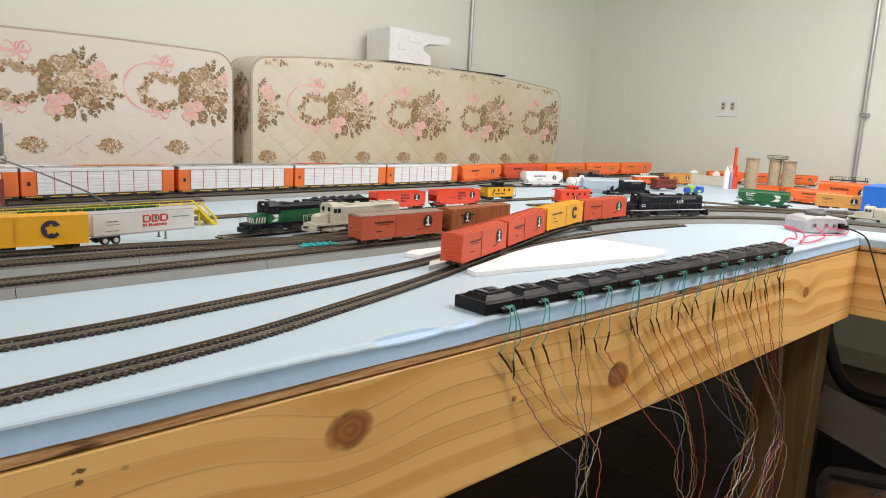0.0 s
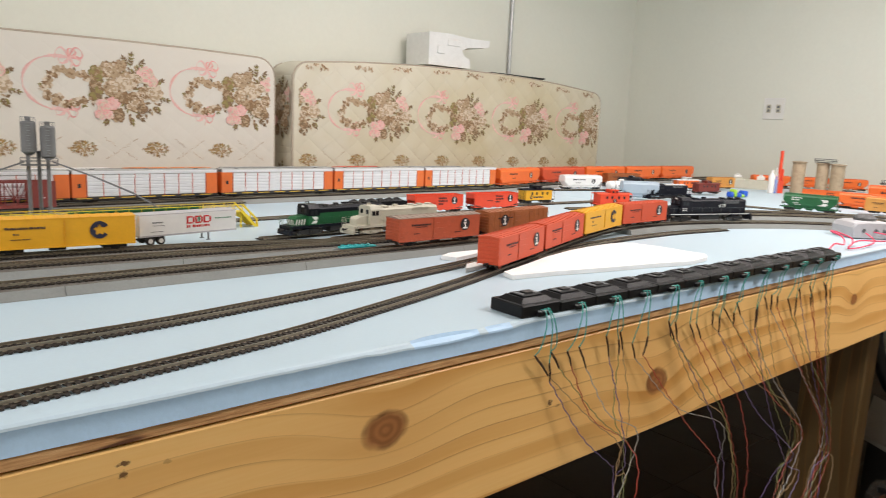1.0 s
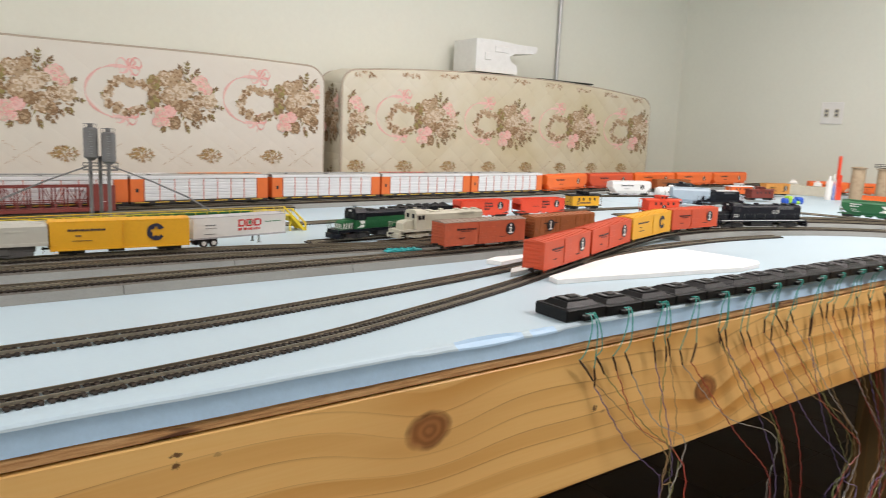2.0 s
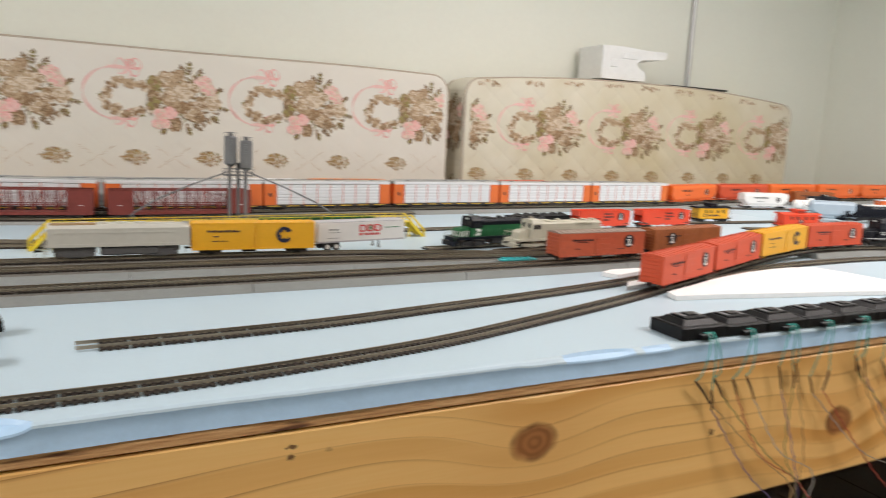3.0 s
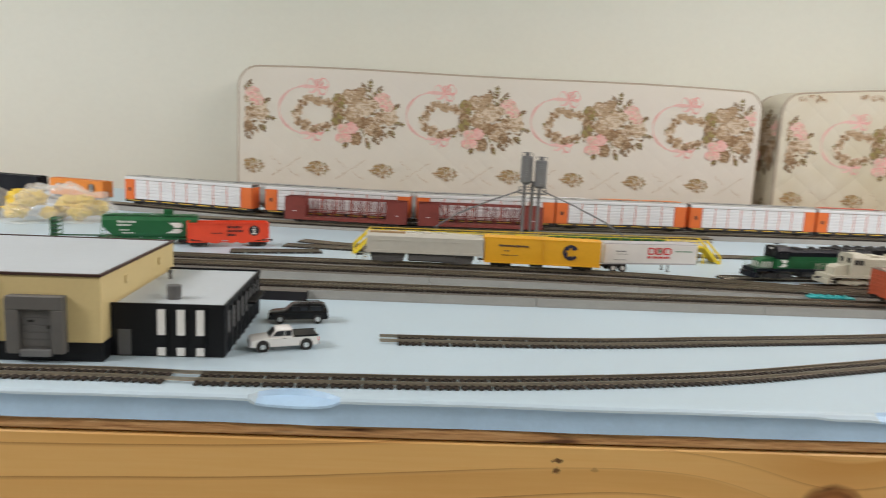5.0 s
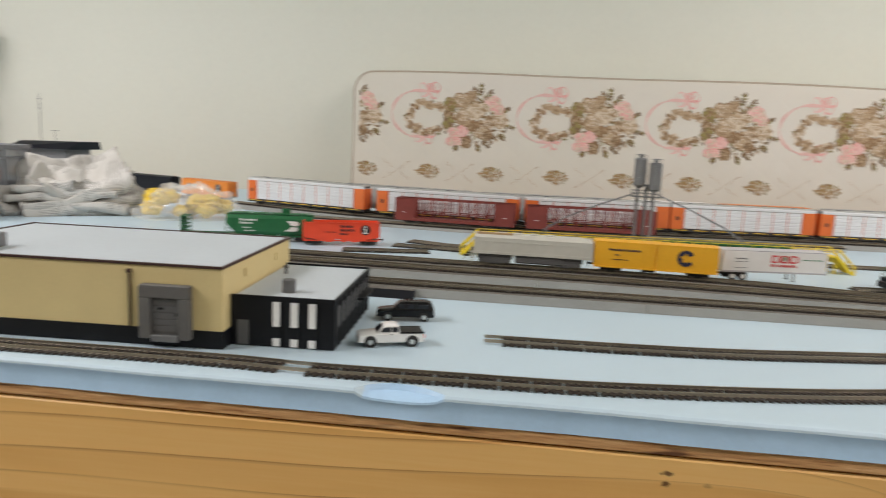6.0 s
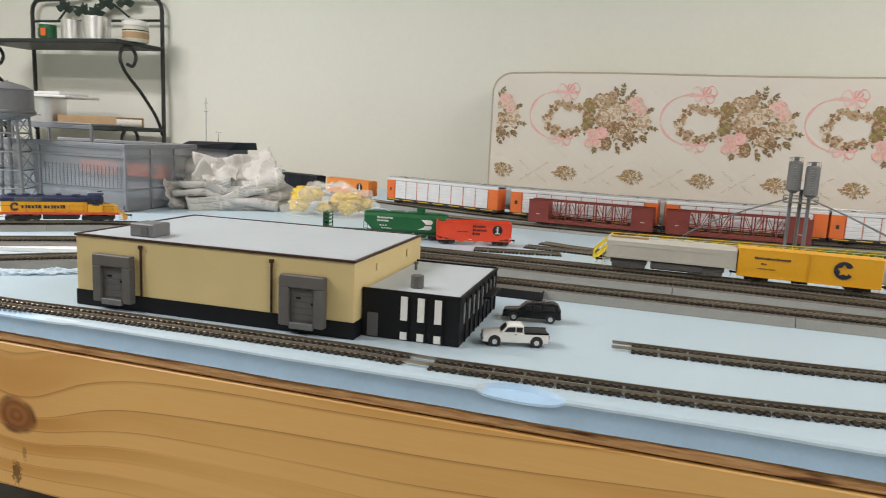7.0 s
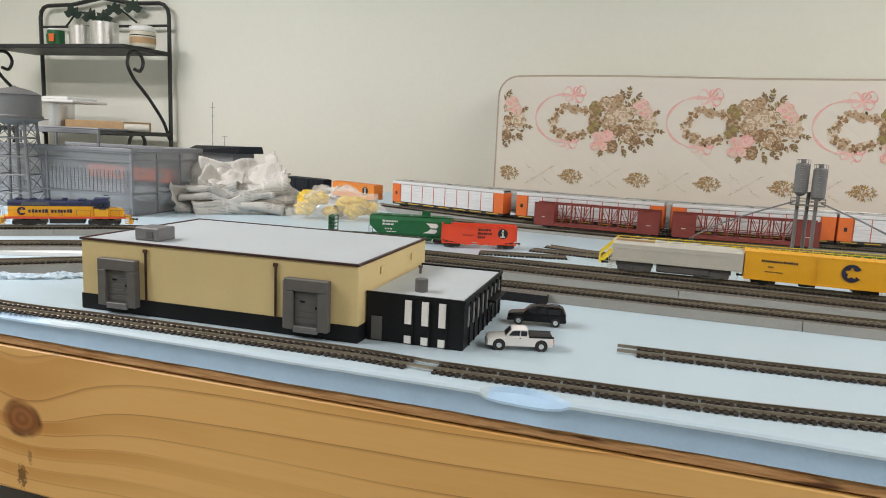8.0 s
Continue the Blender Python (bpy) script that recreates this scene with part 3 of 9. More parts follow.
def foam_top():
    """One inch of blue foam: a main slab with a worn front edge, and the wing beside it."""
    ob = thing("foam_tabletop", "pale blue foam board table top with a dented front edge", "foam board")
    g = Geo()
    xs = np.arange(TX0, WX + 0.004, 0.006)
    prof_n = 10
    vs, bitten = [], []
    for x in xs:
        dent = sum(a * max(1 - ((x - c) / w) ** 2, 0) ** 0.8 for c, w, a in ((0.432, 0.045, 0.008), (0.372, 0.028, 0.002), (-0.081, 0.035, 0.017), (-0.62, 0.09, 0.003), (0.505, 0.03, 0.003)))
        sunk = 0.0055 * min(dent / 0.020, 1.0) ** 0.5
        bitten.append(dent > 0.0022)
        wob = 0.0016 * noise.noise(Vector((x * 9, 0, 0))) + 0.0008 * noise.noise(Vector((x * 40, 3, 0)))
        y0 = TY0 + 0.001 + wob
        top = y0 + 0.0040 + dent
        back = top - 0.10 * dent
        vs += [(x, TY1, FOAM), (x, top + 0.010, FOAM), (x, top, FOAM), (x, back - 0.0012, FOAM - 0.0005 - 0.85 * sunk), (x, y0 + 0.0006, FOAM - 0.0022 - sunk), (x, y0, FOAM - 0.0040 - sunk), (x, y0 + 0.0011, FOAM - 0.0085 - sunk * 0.7), (x, y0 + 0.0006, FOAM - 0.0135 - sunk * 0.35), (x, y0 - 0.0016, FOAM - FOAM_T), (x, TY1, FOAM - FOAM_T)]
    n = len(xs)
    fs, mi = [], []
    for i in range(n - 1):
        for k in range(prof_n):
            fs.append((i * prof_n + k, i * prof_n + (k + 1) % prof_n, (i + 1) * prof_n + (k + 1) % prof_n, (i + 1) * prof_n + k))
            mi.append(1 if k in (5, 6, 7) or (k in (2, 3, 4) and bitten[i]) else 2 if k in (3, 4) else 0)
    fs += [tuple(range(prof_n)), tuple(range((n - 1) * prof_n, n * prof_n))[::-1]]
    mi += [0, 0]
    b = len(g.v)
    g.v += vs
    g.f += [list(t) for t in fs]
    g.m += mi
    soften(part("foam_panel", g, [M["foam"], M["foam_cut"], M["foam_lip"]], ob, smooth=True))
    g = Geo()
    # wing: front edge runs along y
    ys = np.arange(WY, TY1 + 0.001, 0.02)
    vs = []
    xs_w = [TX1, WX + 0.010, WX + 0.004, WX + 0.001, WX + 0.001, TX1]
    zs_w = [FOAM, FOAM, FOAM - 0.002, FOAM - 0.006, FOAM - FOAM_T, FOAM - FOAM_T]
    for y in ys:
        wob = 0.0012 * noise.noise(Vector((y * 12, 8, 0))) if y < TY0 else 0.0
        vs += [(x + (wob if 0 < k < 5 else 0), y, z) for k, (x, z) in enumerate(zip(xs_w, zs_w))]
    g2 = []
    for i in range(len(ys) - 1):
        for k in range(6):
            g2.append((i * 6 + k, (i + 1) * 6 + k, (i + 1) * 6 + (k + 1) % 6, i * 6 + (k + 1) % 6))
    g2 += [tuple(range(6))[::-1], tuple(range((len(ys) - 1) * 6, len(ys) * 6))]
    g.add(vs, g2, 0)
    soften(part("foam_panel", g, [M["foam"], M["foam_cut"], M["foam_lip"]], ob, smooth=True))
    return ob


foam_top()


def bench():
    ob = thing("layout_table", "pine-framed plywood layout table with knotty fascia boards", "table")
    part("plywood", Geo().box(TX0, WX + 0.02, TY0 + 0.0012, TY1, 0.7685, 0.7780, 0.0006), M["ply"], ob, "rough plywood edge")
    part("plywood", Geo().box(WX, TX1, WY, TY0 - 0.0015, 0.7685, 0.7780, 0.0006), M["ply"], ob, "rough plywood edge")
    part("plywood", Geo().box(WX + 0.0205, TX1, TY0 + 0.0012, TY1, 0.7685, 0.7780, 0.0006), M["ply"], ob)
    part("fascia_board", Geo().box(TX0, WX + 0.004, 0.4960, 0.5345, 0.605, 0.7664, 0.002), M["pine"], ob, "yellow knotty pine board")
    part("fascia_board", Geo().box(WX + 0.006, WX + 0.044, WY, 0.53, 0.612, 0.7650, 0.002), M["pine"], ob, "yellow pine board")
    part("fascia_board", Geo().box(TX0, TX1, TY1 - 0.04, TY1 - 0.002, 0.605, 0.7675, 0.002), M["pine"], ob)
    part("fascia_board", Geo().box(TX1 - 0.04, TX1 - 0.002, WY, TY1 - 0.045, 0.605, 0.7675, 0.002), M["pine"], ob)
    for x in (-1.6, -0.4, 0.8, 2.6):
        part("joist", Geo().box(x, x + 0.038, 0.54, TY1 - 0.045, 0.64, 0.7675, 0.002), M["pine"], ob)
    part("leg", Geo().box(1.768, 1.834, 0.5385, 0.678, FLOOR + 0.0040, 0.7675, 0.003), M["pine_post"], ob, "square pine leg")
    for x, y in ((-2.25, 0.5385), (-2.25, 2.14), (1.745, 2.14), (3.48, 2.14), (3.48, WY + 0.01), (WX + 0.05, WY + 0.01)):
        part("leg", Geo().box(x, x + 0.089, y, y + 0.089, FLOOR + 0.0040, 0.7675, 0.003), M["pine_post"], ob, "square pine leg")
    return ob


bench()

# ---------------------------------------------------------------- tracks
TIE_STEP = 0.0068


def tie_mesh(wide=0.030):
    g = Geo().box(-0.0017, 0.0017, -wide / 2, wide / 2, 0, 0.0019, 0.0003)
    for s in (-1, 1):
        g.box(-0.0016, 0.0016, s * 0.00825 - 0.0022, s * 0.00825 + 0.0022, 0.0018, 0.0024)
    return g


def climb(x, rise):
    """Height gained at x on a line that climbs evenly between two x."""
    if not rise:
        return 0.0
    t = min(max((x - rise[0]) / (rise[1] - rise[0]), 0.0), 1.0)
    return rise[2] * t * t * (3 - 2 * t)


def track(pts, z, label, singles=False, ends=0.0, name="model_track", rise=None):
    """Ties and two rails along a smooth line of (x, y) on a support of height z; rails may reach past the ties."""
    path = spline([(x, y, 0) for x, y in pts], TIE_STEP)
    ob = thing(name, label, "model track", pose(path[0].x, path[0].y, z))
    base = Vector((path[0].x, path[0].y, z))
    loc = [Vector((p.x, p.y, z + climb(p.x, rise))) - base for p in path]
    cut = int(ends / TIE_STEP)
    ties = [i for i in range(len(loc)) if cut <= i]
    big = Geo()
    tm = None
    for i in ties:
        a, b = loc[max(i - 1, 0)], loc[min(i + 1, len(loc) - 1)]
        ang = math.atan2(b.y - a.y, b.x - a.x)
        m = Matrix.Translation(loc[i] + Vector((0, 0, 0.0002))) @ Matrix.Rotation(ang, 4, "Z")
        if singles:
            tm = tm or tie_mesh().mesh("tie", M["tie"])
            part("tie", tm, None, ob, m=m)
        else:
            big.join(tie_mesh(), m)
    if not singles:
        tagged(part("tie_strip", big, M["tie"], ob), kind="stuff")
    web = Geo()
    for i in ties[:-1]:
        d = loc[i + 1] - loc[i]
        m = Matrix.Translation(loc[i] + Vector((0, 0, 0.0002))) @ Matrix.Rotation(math.atan2(d.y, d.x), 4, "Z")
        slab = Geo()
        spans = ((0.0012, d.length / 2 - 0.0011), (d.length / 2 + 0.0011, d.length - 0.0012)) if (i - cut) % 4 == 3 else ((0.0012, d.length - 0.0012),)
        for a, b in spans:
            slab.box(a, b, -0.0122, -0.0058, 0.0003, 0.0015).box(a, b, 0.0058, 0.0122, 0.0003, 0.0015)
        web.join(slab, m)
    tagged(part("tie_web", web, M["tie"], ob), kind="stuff")
    prof = [(-0.0011, 0.0020), (0.0011, 0.0020), (0.0003, 0.0026), (0.0003, 0.0040), (0.00055, 0.0042), (0.00055, 0.0050), (-0.00055, 0.0050), (-0.00055, 0.0042), (-0.0003, 0.0040), (-0.0003, 0.0026)]
    coarse = loc[::3] + [loc[-1]]
    for s in (-1, 1):
        part("rail", Geo().sweep([(a, h) for a, h in prof], coarse, shift=s * 0.00825), M["rail"], ob, "nickel silver rail")
    return ob


def roadbed(pts, width, label, mat="bed", h=BED - FOAM - 0.0003, joint=0.30, z=FOAM + 0.0002):
    """Grey strip of roadbed in lengths, with sloping shoulders and narrow joints."""
    path = spline([(x, y, 0) for x, y in pts], 0.02)
    per = max(int(joint / 0.02), 2)
    ob = thing("roadbed", label, "roadbed", pose(path[0].x, path[0].y, z))
    base = path[0]
    w = width / 2
    prof = [(-w - 0.004, 0.0), (w + 0.004, 0.0), (w, h), (-w, h)]
    for i in range(0, len(path) - 1, per):
        seg = [p - base for p in path[i:i + per + 1]]
        if len(seg) < 2:
            continue
        d = (seg[-1] - seg[-2]).normalized()
        seg[-1] = seg[-1] - d * 0.0008
        g = Geo().sweep(prof, seg)
        g.m = [1 if len(face) == 4 and k % 4 == 2 else 0 for k, face in enumerate(g.f)]
        part("roadbed_length", g, [M[mat], M["bed_top"]], ob)
    return ob


T_NEAR = [(-1.05, 0.562), (-0.85, 0.527), (-0.65, 0.5135), (-0.50, 0.522), (-0.26, 0.530), (-0.185, 0.5285)]
T_MAIN = [(-0.196, 0.5290), (-0.160, 0.5275), (-0.05, 0.532), (0.09, 0.540), (0.28, 0.570), (0.43, 0.613), (0.606, 0.670), (0.786, 0.737), (0.943, 0.793), (1.10, 0.839), (1.23, 0.864), (1.33, 0.870), (1.43, 0.862), (1.54, 0.836), (1.66, 0.794), (1.77, 0.735), (1.87, 0.650), (1.935, 0.54), (1.965, 0.40), (1.97, 0.2), (1.97, -1.2)]
RISE = (0.75, 1.25, BED - FOAM)   # the train's line climbs from the foam to the roadbed
T_TWO = [(-0.022, 0.657), (0.11, 0.663), (0.22, 0.673), (0.34, 0.694), (0.51, 0.724), (0.685, 0.762), (0.80, 0.793), (0.885, 0.803)]
T_SPUR = [(0.83, 0.747), (0.968, 0.783), (1.10, 0.803), (1.22, 0.811), (1.34, 0.812), (1.527, 0.794)]
M_ONE = [(-0.93, 0.535), (-0.811, 0.644), (-0.741, 0.708), (-0.64, 0.778), (-0.52, 0.828), (-0.38, 0.853), (-0.18, 0.858), (0.12, 0.860), (0.42, 0.864), (0.60, 0.868), (0.82, 0.878), (1.05, 0.905), (1.30, 0.938), (1.60, 0.935), (1.85, 0.87), (2.05, 0.72), (2.10, 0.5), (2.10, -0.4)]
M_TWO = [(-1.08, 0.648), (-0.942, 0.750), (-0.85, 0.813), (-0.72, 0.888), (-0.55, 0.948), (-0.33, 0.975), (-0.10, 0.972), (0.12, 0.970), (0.30, 0.962), (0.50, 0.950), (0.67, 0.937), (0.85, 0.945), (1.05, 0.985), (1.30, 1.02), (1.65, 1.01), (1.95, 0.90), (2.18, 0.70), (2.22, 0.4), (2.22, -0.4)]
M_THREE = [(-1.25, 0.73), (-1.086, 0.872), (-1.0, 0.942), (-0.931, 0.990), (-0.82, 1.024), (-0.55, 1.035), (-0.25, 1.035), (0.0, 1.034), (0.22, 1.030), (0.40, 1.012), (0.56, 0.975), (0.70, 0.942)]
RACK = [(-1.75, 1.95), (-1.30, 1.90), (-1.0, 1.82), (-0.70, 1.705), (-0.35, 1.592), (0.0, 1.545), (0.33, 1.568), (0.65, 1.600), (0.98, 1.625), (1.30, 1.645), (1.63, 1.672), (1.85, 1.725), (2.1, 1.765), (2.5, 1.80), (2.9, 1.825), (3.52, 1.845)]

track(T_NEAR, FOAM, "loose length of brown-tied track on the foam beside the building", True)
track(T_MAIN, FOAM, "brown-tied flexible track laid on blue foam", True, ends=0.036, rise=RISE)
roadbed([p for p in T_MAIN if p[0] > 1.2], 0.040, "grey foam roadbed strip under the train", joint=0.24)
track(T_TWO, FOAM, "brown-tied siding track with bare rail ends", True, ends=0.022)
track(T_SPUR, FOAM, "short curved spur track on the foam")
tr = roadbed(M_ONE, 0.050, "grey foam roadbed strip under the main line")
roadbed([(-0.40, 0.838), (-0.25, 0.846), (-0.115, 0.846)], 0.052, "black roadbed strip beside the building", "bed_dark", h=0.0106, z=FOAM + 0.0001)
track(M_ONE, BED, "dark main line track on grey roadbed")
roadbed(M_TWO, 0.058, "grey foam roadbed strip under the second main line")
track(M_TWO, BED, "second main line track on grey roadbed")
roadbed(M_THREE, 0.046, "grey foam roadbed strip under the yard lead", h=0.0104)
track(M_THREE, BED - 0.0005, "yard lead track on grey roadbed")
roadbed(RACK, 0.046, "grey foam roadbed strip along the far side")
track(RACK, BED, "far side track under the auto racks")

# ---------------------------------------------------------------- rolling stock, local x along the car, z = 0 at the rail top


def mesh_once(key, make):
    if key not in CACHE:
        CACHE[key] = make()
    return CACHE[key]


def wheelset():
    g = Geo()
    for s in (-1, 1):
        g.cyl((0, s * 0.0072, 0), (0, s * 0.0094, 0), 0.0052, n=14)
        g.cyl((0, s * 0.0068, 0), (0, s * 0.0074, 0), 0.0060, n=14)
    return g.cyl((0, -0.008, 0), (0, 0.008, 0), 0.0012, n=6)


def sideframe(axles=2, pitch=0.0205):
    g = Geo()
    half = pitch * (axles - 1) / 2
    for s in (-1, 1):
        y0, y1 = sorted((s * 0.0102, s * 0.0122))
        pts = [(-half - 0.005, 0.0030), (-half - 0.005, 0.0078), (-half + 0.003, 0.0088), (0, 0.0105), (half - 0.003, 0.0088), (half + 0.005, 0.0078), (half + 0.005, 0.0030), (half - 0.004, 0.0034), (0.005, 0.0012), (-0.005, 0.0012), (-half + 0.004, 0.0034)]
        g.prism(pts, "y", y0, y1)
        for k in range(axles):
            xx = -half + k * pitch
            g.cyl((xx, s * 0.0118, 0.0052), (xx, s * 0.0138, 0.0052), 0.0021, n=8)
        for dx in (-0.0028, 0, 0.0028):
            g.cyl((dx, s * 0.0128, 0.0022), (dx, s * 0.0128, 0.0072), 0.0011, n=6)
    return g.box(-0.004, 0.004, -0.0112, 0.0112, 0.0062, 0.0100, 0.0006)


def truck(parent, x, axles=2, pitch=0.0205, mat="truck"):
    """A bogie with its wheelsets."""
    me = mesh_once(("truck", axles, pitch, mat), lambda: sideframe(axles, pitch).mesh("truck", M[mat]))
    t = part("truck", me, None, parent, m=pose(x, 0, 0))
    wm = mesh_once("wheelset", lambda: wheelset().mesh("wheelset", M["wheel"], True))
    for k in range(axles):
        part("wheelset", wm, None, t, m=pose(-pitch * (axles - 1) / 2 + k * pitch, 0, 0.0060))
    return t


def coupler(parent, x, s):
    me = mesh_once("coupler", lambda: Geo().box(-0.002, 0.006, -0.0013, 0.0013, 0.0086, 0.0108, 0.0003).box(0.005, 0.0088, -0.0022, 0.0006, 0.0080, 0.0114, 0.0005).tube([(0.006, 0.001, 0.009), (0.007, 0.0012, 0.005), (0.0085, 0.0025, 0.004)], 0.0003, 5).mesh("coupler", M["truck"]))
    return part("coupler", me, None, parent, m=pose(x, 0, 0, 0, 0, 0 if s > 0 else 180))


def emblem_i(parent, x, z, r, y, s=-1, front="white_mark", back="black_mark"):
    """A round dark herald with a pale upright bar shape."""
    g = Geo().cyl((x, y, z), (x, y + s * 0.00025, z), r, n=28)
    e = part("herald", g, M[back], parent)
    y2 = y + s * 0.00045
    a, b = sorted((y + s * 0.00024, y2))
    g = Geo().box(x - r * 0.14, x + r * 0.14, a, b, z - r * 0.62, z + r * 0.30)
    g.box(x - r * 0.50, x + r * 0.50, a, b, z - r * 0.72, z - r * 0.50)
    g.box(x - r * 0.38, x + r * 0.20, a, b, z + r * 0.12, z + r * 0.30)
    g.cyl((x, a, z + r * 0.60), (x, b, z + r * 0.60), r * 0.19, n=14)
    part("herald_figure", g, M[front], e)
    return e


def emblem_c(parent, x, z, r, y, s=-1, mat="navy_mark"):
    """A broad open ring with a pointed notch cut in."""
    out, inn = [], []
    n = 26
    for k in range(n + 1):
        a = radians(28 + (326 - 28) * k / n)
        out.append((x + r * math.cos(a) * -s, z + r * math.sin(a)))
        q = 0.52 + 0.13 * math.sin(5 * a)
        inn.append((x + r * q * math.cos(a) * -s, z + r * q * math.sin(a)))
    a0, a1 = sorted((y, y + s * 0.0003))
    return part("herald", Geo().prism(out + inn[::-1], "y", a0, a1), M[mat], parent)


def emblem_b(parent, x, z, w, h, y, s=-1, mat="white_mark"):
    """Two stacked slanted blocks with a sweeping tail."""
    a0, a1 = sorted((y, y + s * 0.0003))
    g = Geo()
    f = -s
    g.prism([(x + f * -w * 0.5, z - h * 0.5), (x + f * w * 0.25, z - h * 0.5), (x + f * w * 0.40, z - h * 0.30), (x + f * w * 0.34, z - h * 0.08), (x + f * -w * 0.05, z - h * 0.08), (x + f * -w * 0.15, z - h * 0.28)], "y", a0, a1)
    g.prism([(x + f * -w * 0.30, z + h * 0.5), (x + f * w * 0.32, z + h * 0.5), (x + f * w * 0.46, z + h * 0.30), (x + f * w * 0.36, z + h * 0.04), (x + f * 0.0, z + h * 0.04), (x + f * -w * 0.12, z + h * 0.25)], "y", a0, a1)
    return part("herald", g, M[mat], parent)


def bars(parent, y, rows, mat, s=-1):
    """Plain bars where lettering stands: rows of x0, x1, z, height, each cut into one bar a letter; large ones are hollow blocks."""
    a0, a1 = sorted((y, y + s * 0.00022))
    for x0, x1, z, h in rows:
        x0, x1 = min(x0, x1), max(x0, x1)
        g = Geo()
        if h > 0.008:
            t = h * 0.24
            g.box(x0, x0 + t, a0, a1, z, z + h).box(x1 - t, x1, a0, a1, z + t * 0.6, z + h - t * 0.6)
            g.box(x0 + t, x1 - t, a0, a1, z, z + t * 0.8).box(x0 + t, x1 - t, a0, a1, z + h - t * 0.8, z + h)
        else:
            n = max(int(round((x1 - x0) / (h * 0.85))), 1)
            p = (x1 - x0) / n
            for k in range(n):
                g.box(x0 + k * p, x0 + (k + (0.78, 0.60, 0.70)[k % 3]) * p, a0, a1, z, z + h * (1.0 if k == 0 else (0.86, 0.95, 0.82)[k % 3]))
        part("lettering_bar", g, M[mat], parent)


def word_rows(x0, z, h, words, gap=0.0012, s=1):
    rows = []
    for w in words:
        rows.append((x0, x0 + s * w, z, h))
        x0 += s * (w + gap)
    return rows


def boxcar(m, L=0.177, H=0.0405, W=0.0335, mat="oxide", roof_mat=None, label="", ribs=14, door=0.036, look_kind="i", door_mat=None, end_rows=7, markings="black_mark", side=-1, group="model freight cars", emb_x=None):
    """A box car: body with ribs, doors, corrugated ends, roof ribs, ladders, trucks and couplers."""
    ob = thing("model_boxcar", label, "model boxcar", m, group)
    z0, z1 = 0.0090, 0.0090 + H
    w = W / 2
    part("body", Geo().box(-L / 2, L / 2, -w, w, z0, z1 - 0.003, 0.0004), M[mat], ob)
    rf = Geo().prism([(-w - 0.0004, z1 - 0.0032), (w + 0.0004, z1 - 0.0032), (w + 0.0004, z1 - 0.0022), (0, z1), (-w - 0.0004, z1 - 0.0022)], "x", -L / 2 - 0.0005, L / 2 + 0.0005)
    roof = part("roof", rf, M[roof_mat or mat], ob)
    n = 14
    for s in (-1, 1):
        rib = Geo()
        rib.add([(-0.0006, s * w, z1 - 0.0022), (0.0006, s * w, z1 - 0.0022), (0.0006, 0, z1 + 0.0005), (-0.0006, 0, z1 + 0.0005), (-0.0006, s * w, z1 - 0.0014), (0.0006, s * w, z1 - 0.0014), (0.0006, 0, z1 + 0.0008), (-0.0006, 0, z1 + 0.0008)], [(4, 5, 6, 7), (0, 4, 7, 3), (1, 2, 6, 5), (0, 1, 5, 4)])
        rib = rib.mesh("roof_rib", M[roof_mat or mat], False)
        for k in range(n):
            part("roof_rib", rib, None, roof, m=pose(-L / 2 + (k + 0.5) * L / n, 0, 0))
    for s in (-1, 1):
        a0, a1 = sorted((s * w, s * (w + 0.0006)))
        g = Geo()
        for k in range(ribs + 1 if ribs else 0):
            x = -L / 2 + 0.001 + k * (L - 0.002) / ribs
            if abs(x) > door / 2 + 0.002:
                g.box(x - 0.0004, x + 0.0004, a0, a1, z0 + 0.001, z1 - 0.0035)
        g.box(-L / 2, L / 2, a0, a1, z0 - 0.0012, z0 + 0.0008)
        part("rib_panel", g, M[mat], ob)
        d0, d1 = sorted((s * (w + 0.0002), s * (w + 0.0012)))
        dg = Geo().box(-door / 2, door / 2, d0, d1, z0 + 0.001, z1 - 0.004, 0.0003)
        for q in (0.25, 0.5, 0.75):
            zz = z0 + (z1 - z0 - 0.004) * q
            e0, e1 = sorted((s * (w + 0.0011), s * (w + 0.0017)))
            dg.box(-door / 2 + 0.001, door / 2 - 0.001, e0, e1, zz - 0.0005, zz + 0.0005)
        dr = part("door", dg, M[door_mat or mat], ob)
        part("door_track", Geo().box(-door * 0.55, door * 1.0, d0, d1, z0 - 0.0010, z0 + 0.0006), M[mat], dr)
        lad = Geo()
        xl = s * (L / 2 - 0.004)
        for k in range(6):
            zz = z0 + 0.002 + k * 0.0055
            lad.tube([(xl - 0.003, s * (w + 0.0013), zz), (xl + 0.003, s * (w + 0.0013), zz)], 0.00025, 4)
        part("ladder", lad, M[mat], ob)
    for s in (-1, 1):
        rib = Geo().tube([(s * L / 2, -w + 0.002, 0), (s * (L / 2 + 0.0004), -w * 0.5, 0), (s * (L / 2 + 0.0004), w * 0.5, 0), (s * L / 2, w - 0.002, 0)], 0.0009, 6).mesh("end_rib", M[mat])
        for k in range(end_rows):
            part("end_rib", rib, None, ob, m=pose(0, 0, z0 + 0.003 + k * (H - 0.008) / (end_rows - 1)))
        part("end_step", Geo().tube([(s * (L / 2 - 0.002), -w, z0), (s * (L / 2 - 0.002), -w, z0 - 0.004), (s * (L / 2 - 0.009), -w, z0 - 0.004), (s * (L / 2 - 0.009), -w, z0)], 0.0003, 4), M[mat], ob)
        truck(ob, s * (L / 2 - 0.026))
        coupler(ob, s * L / 2, s)
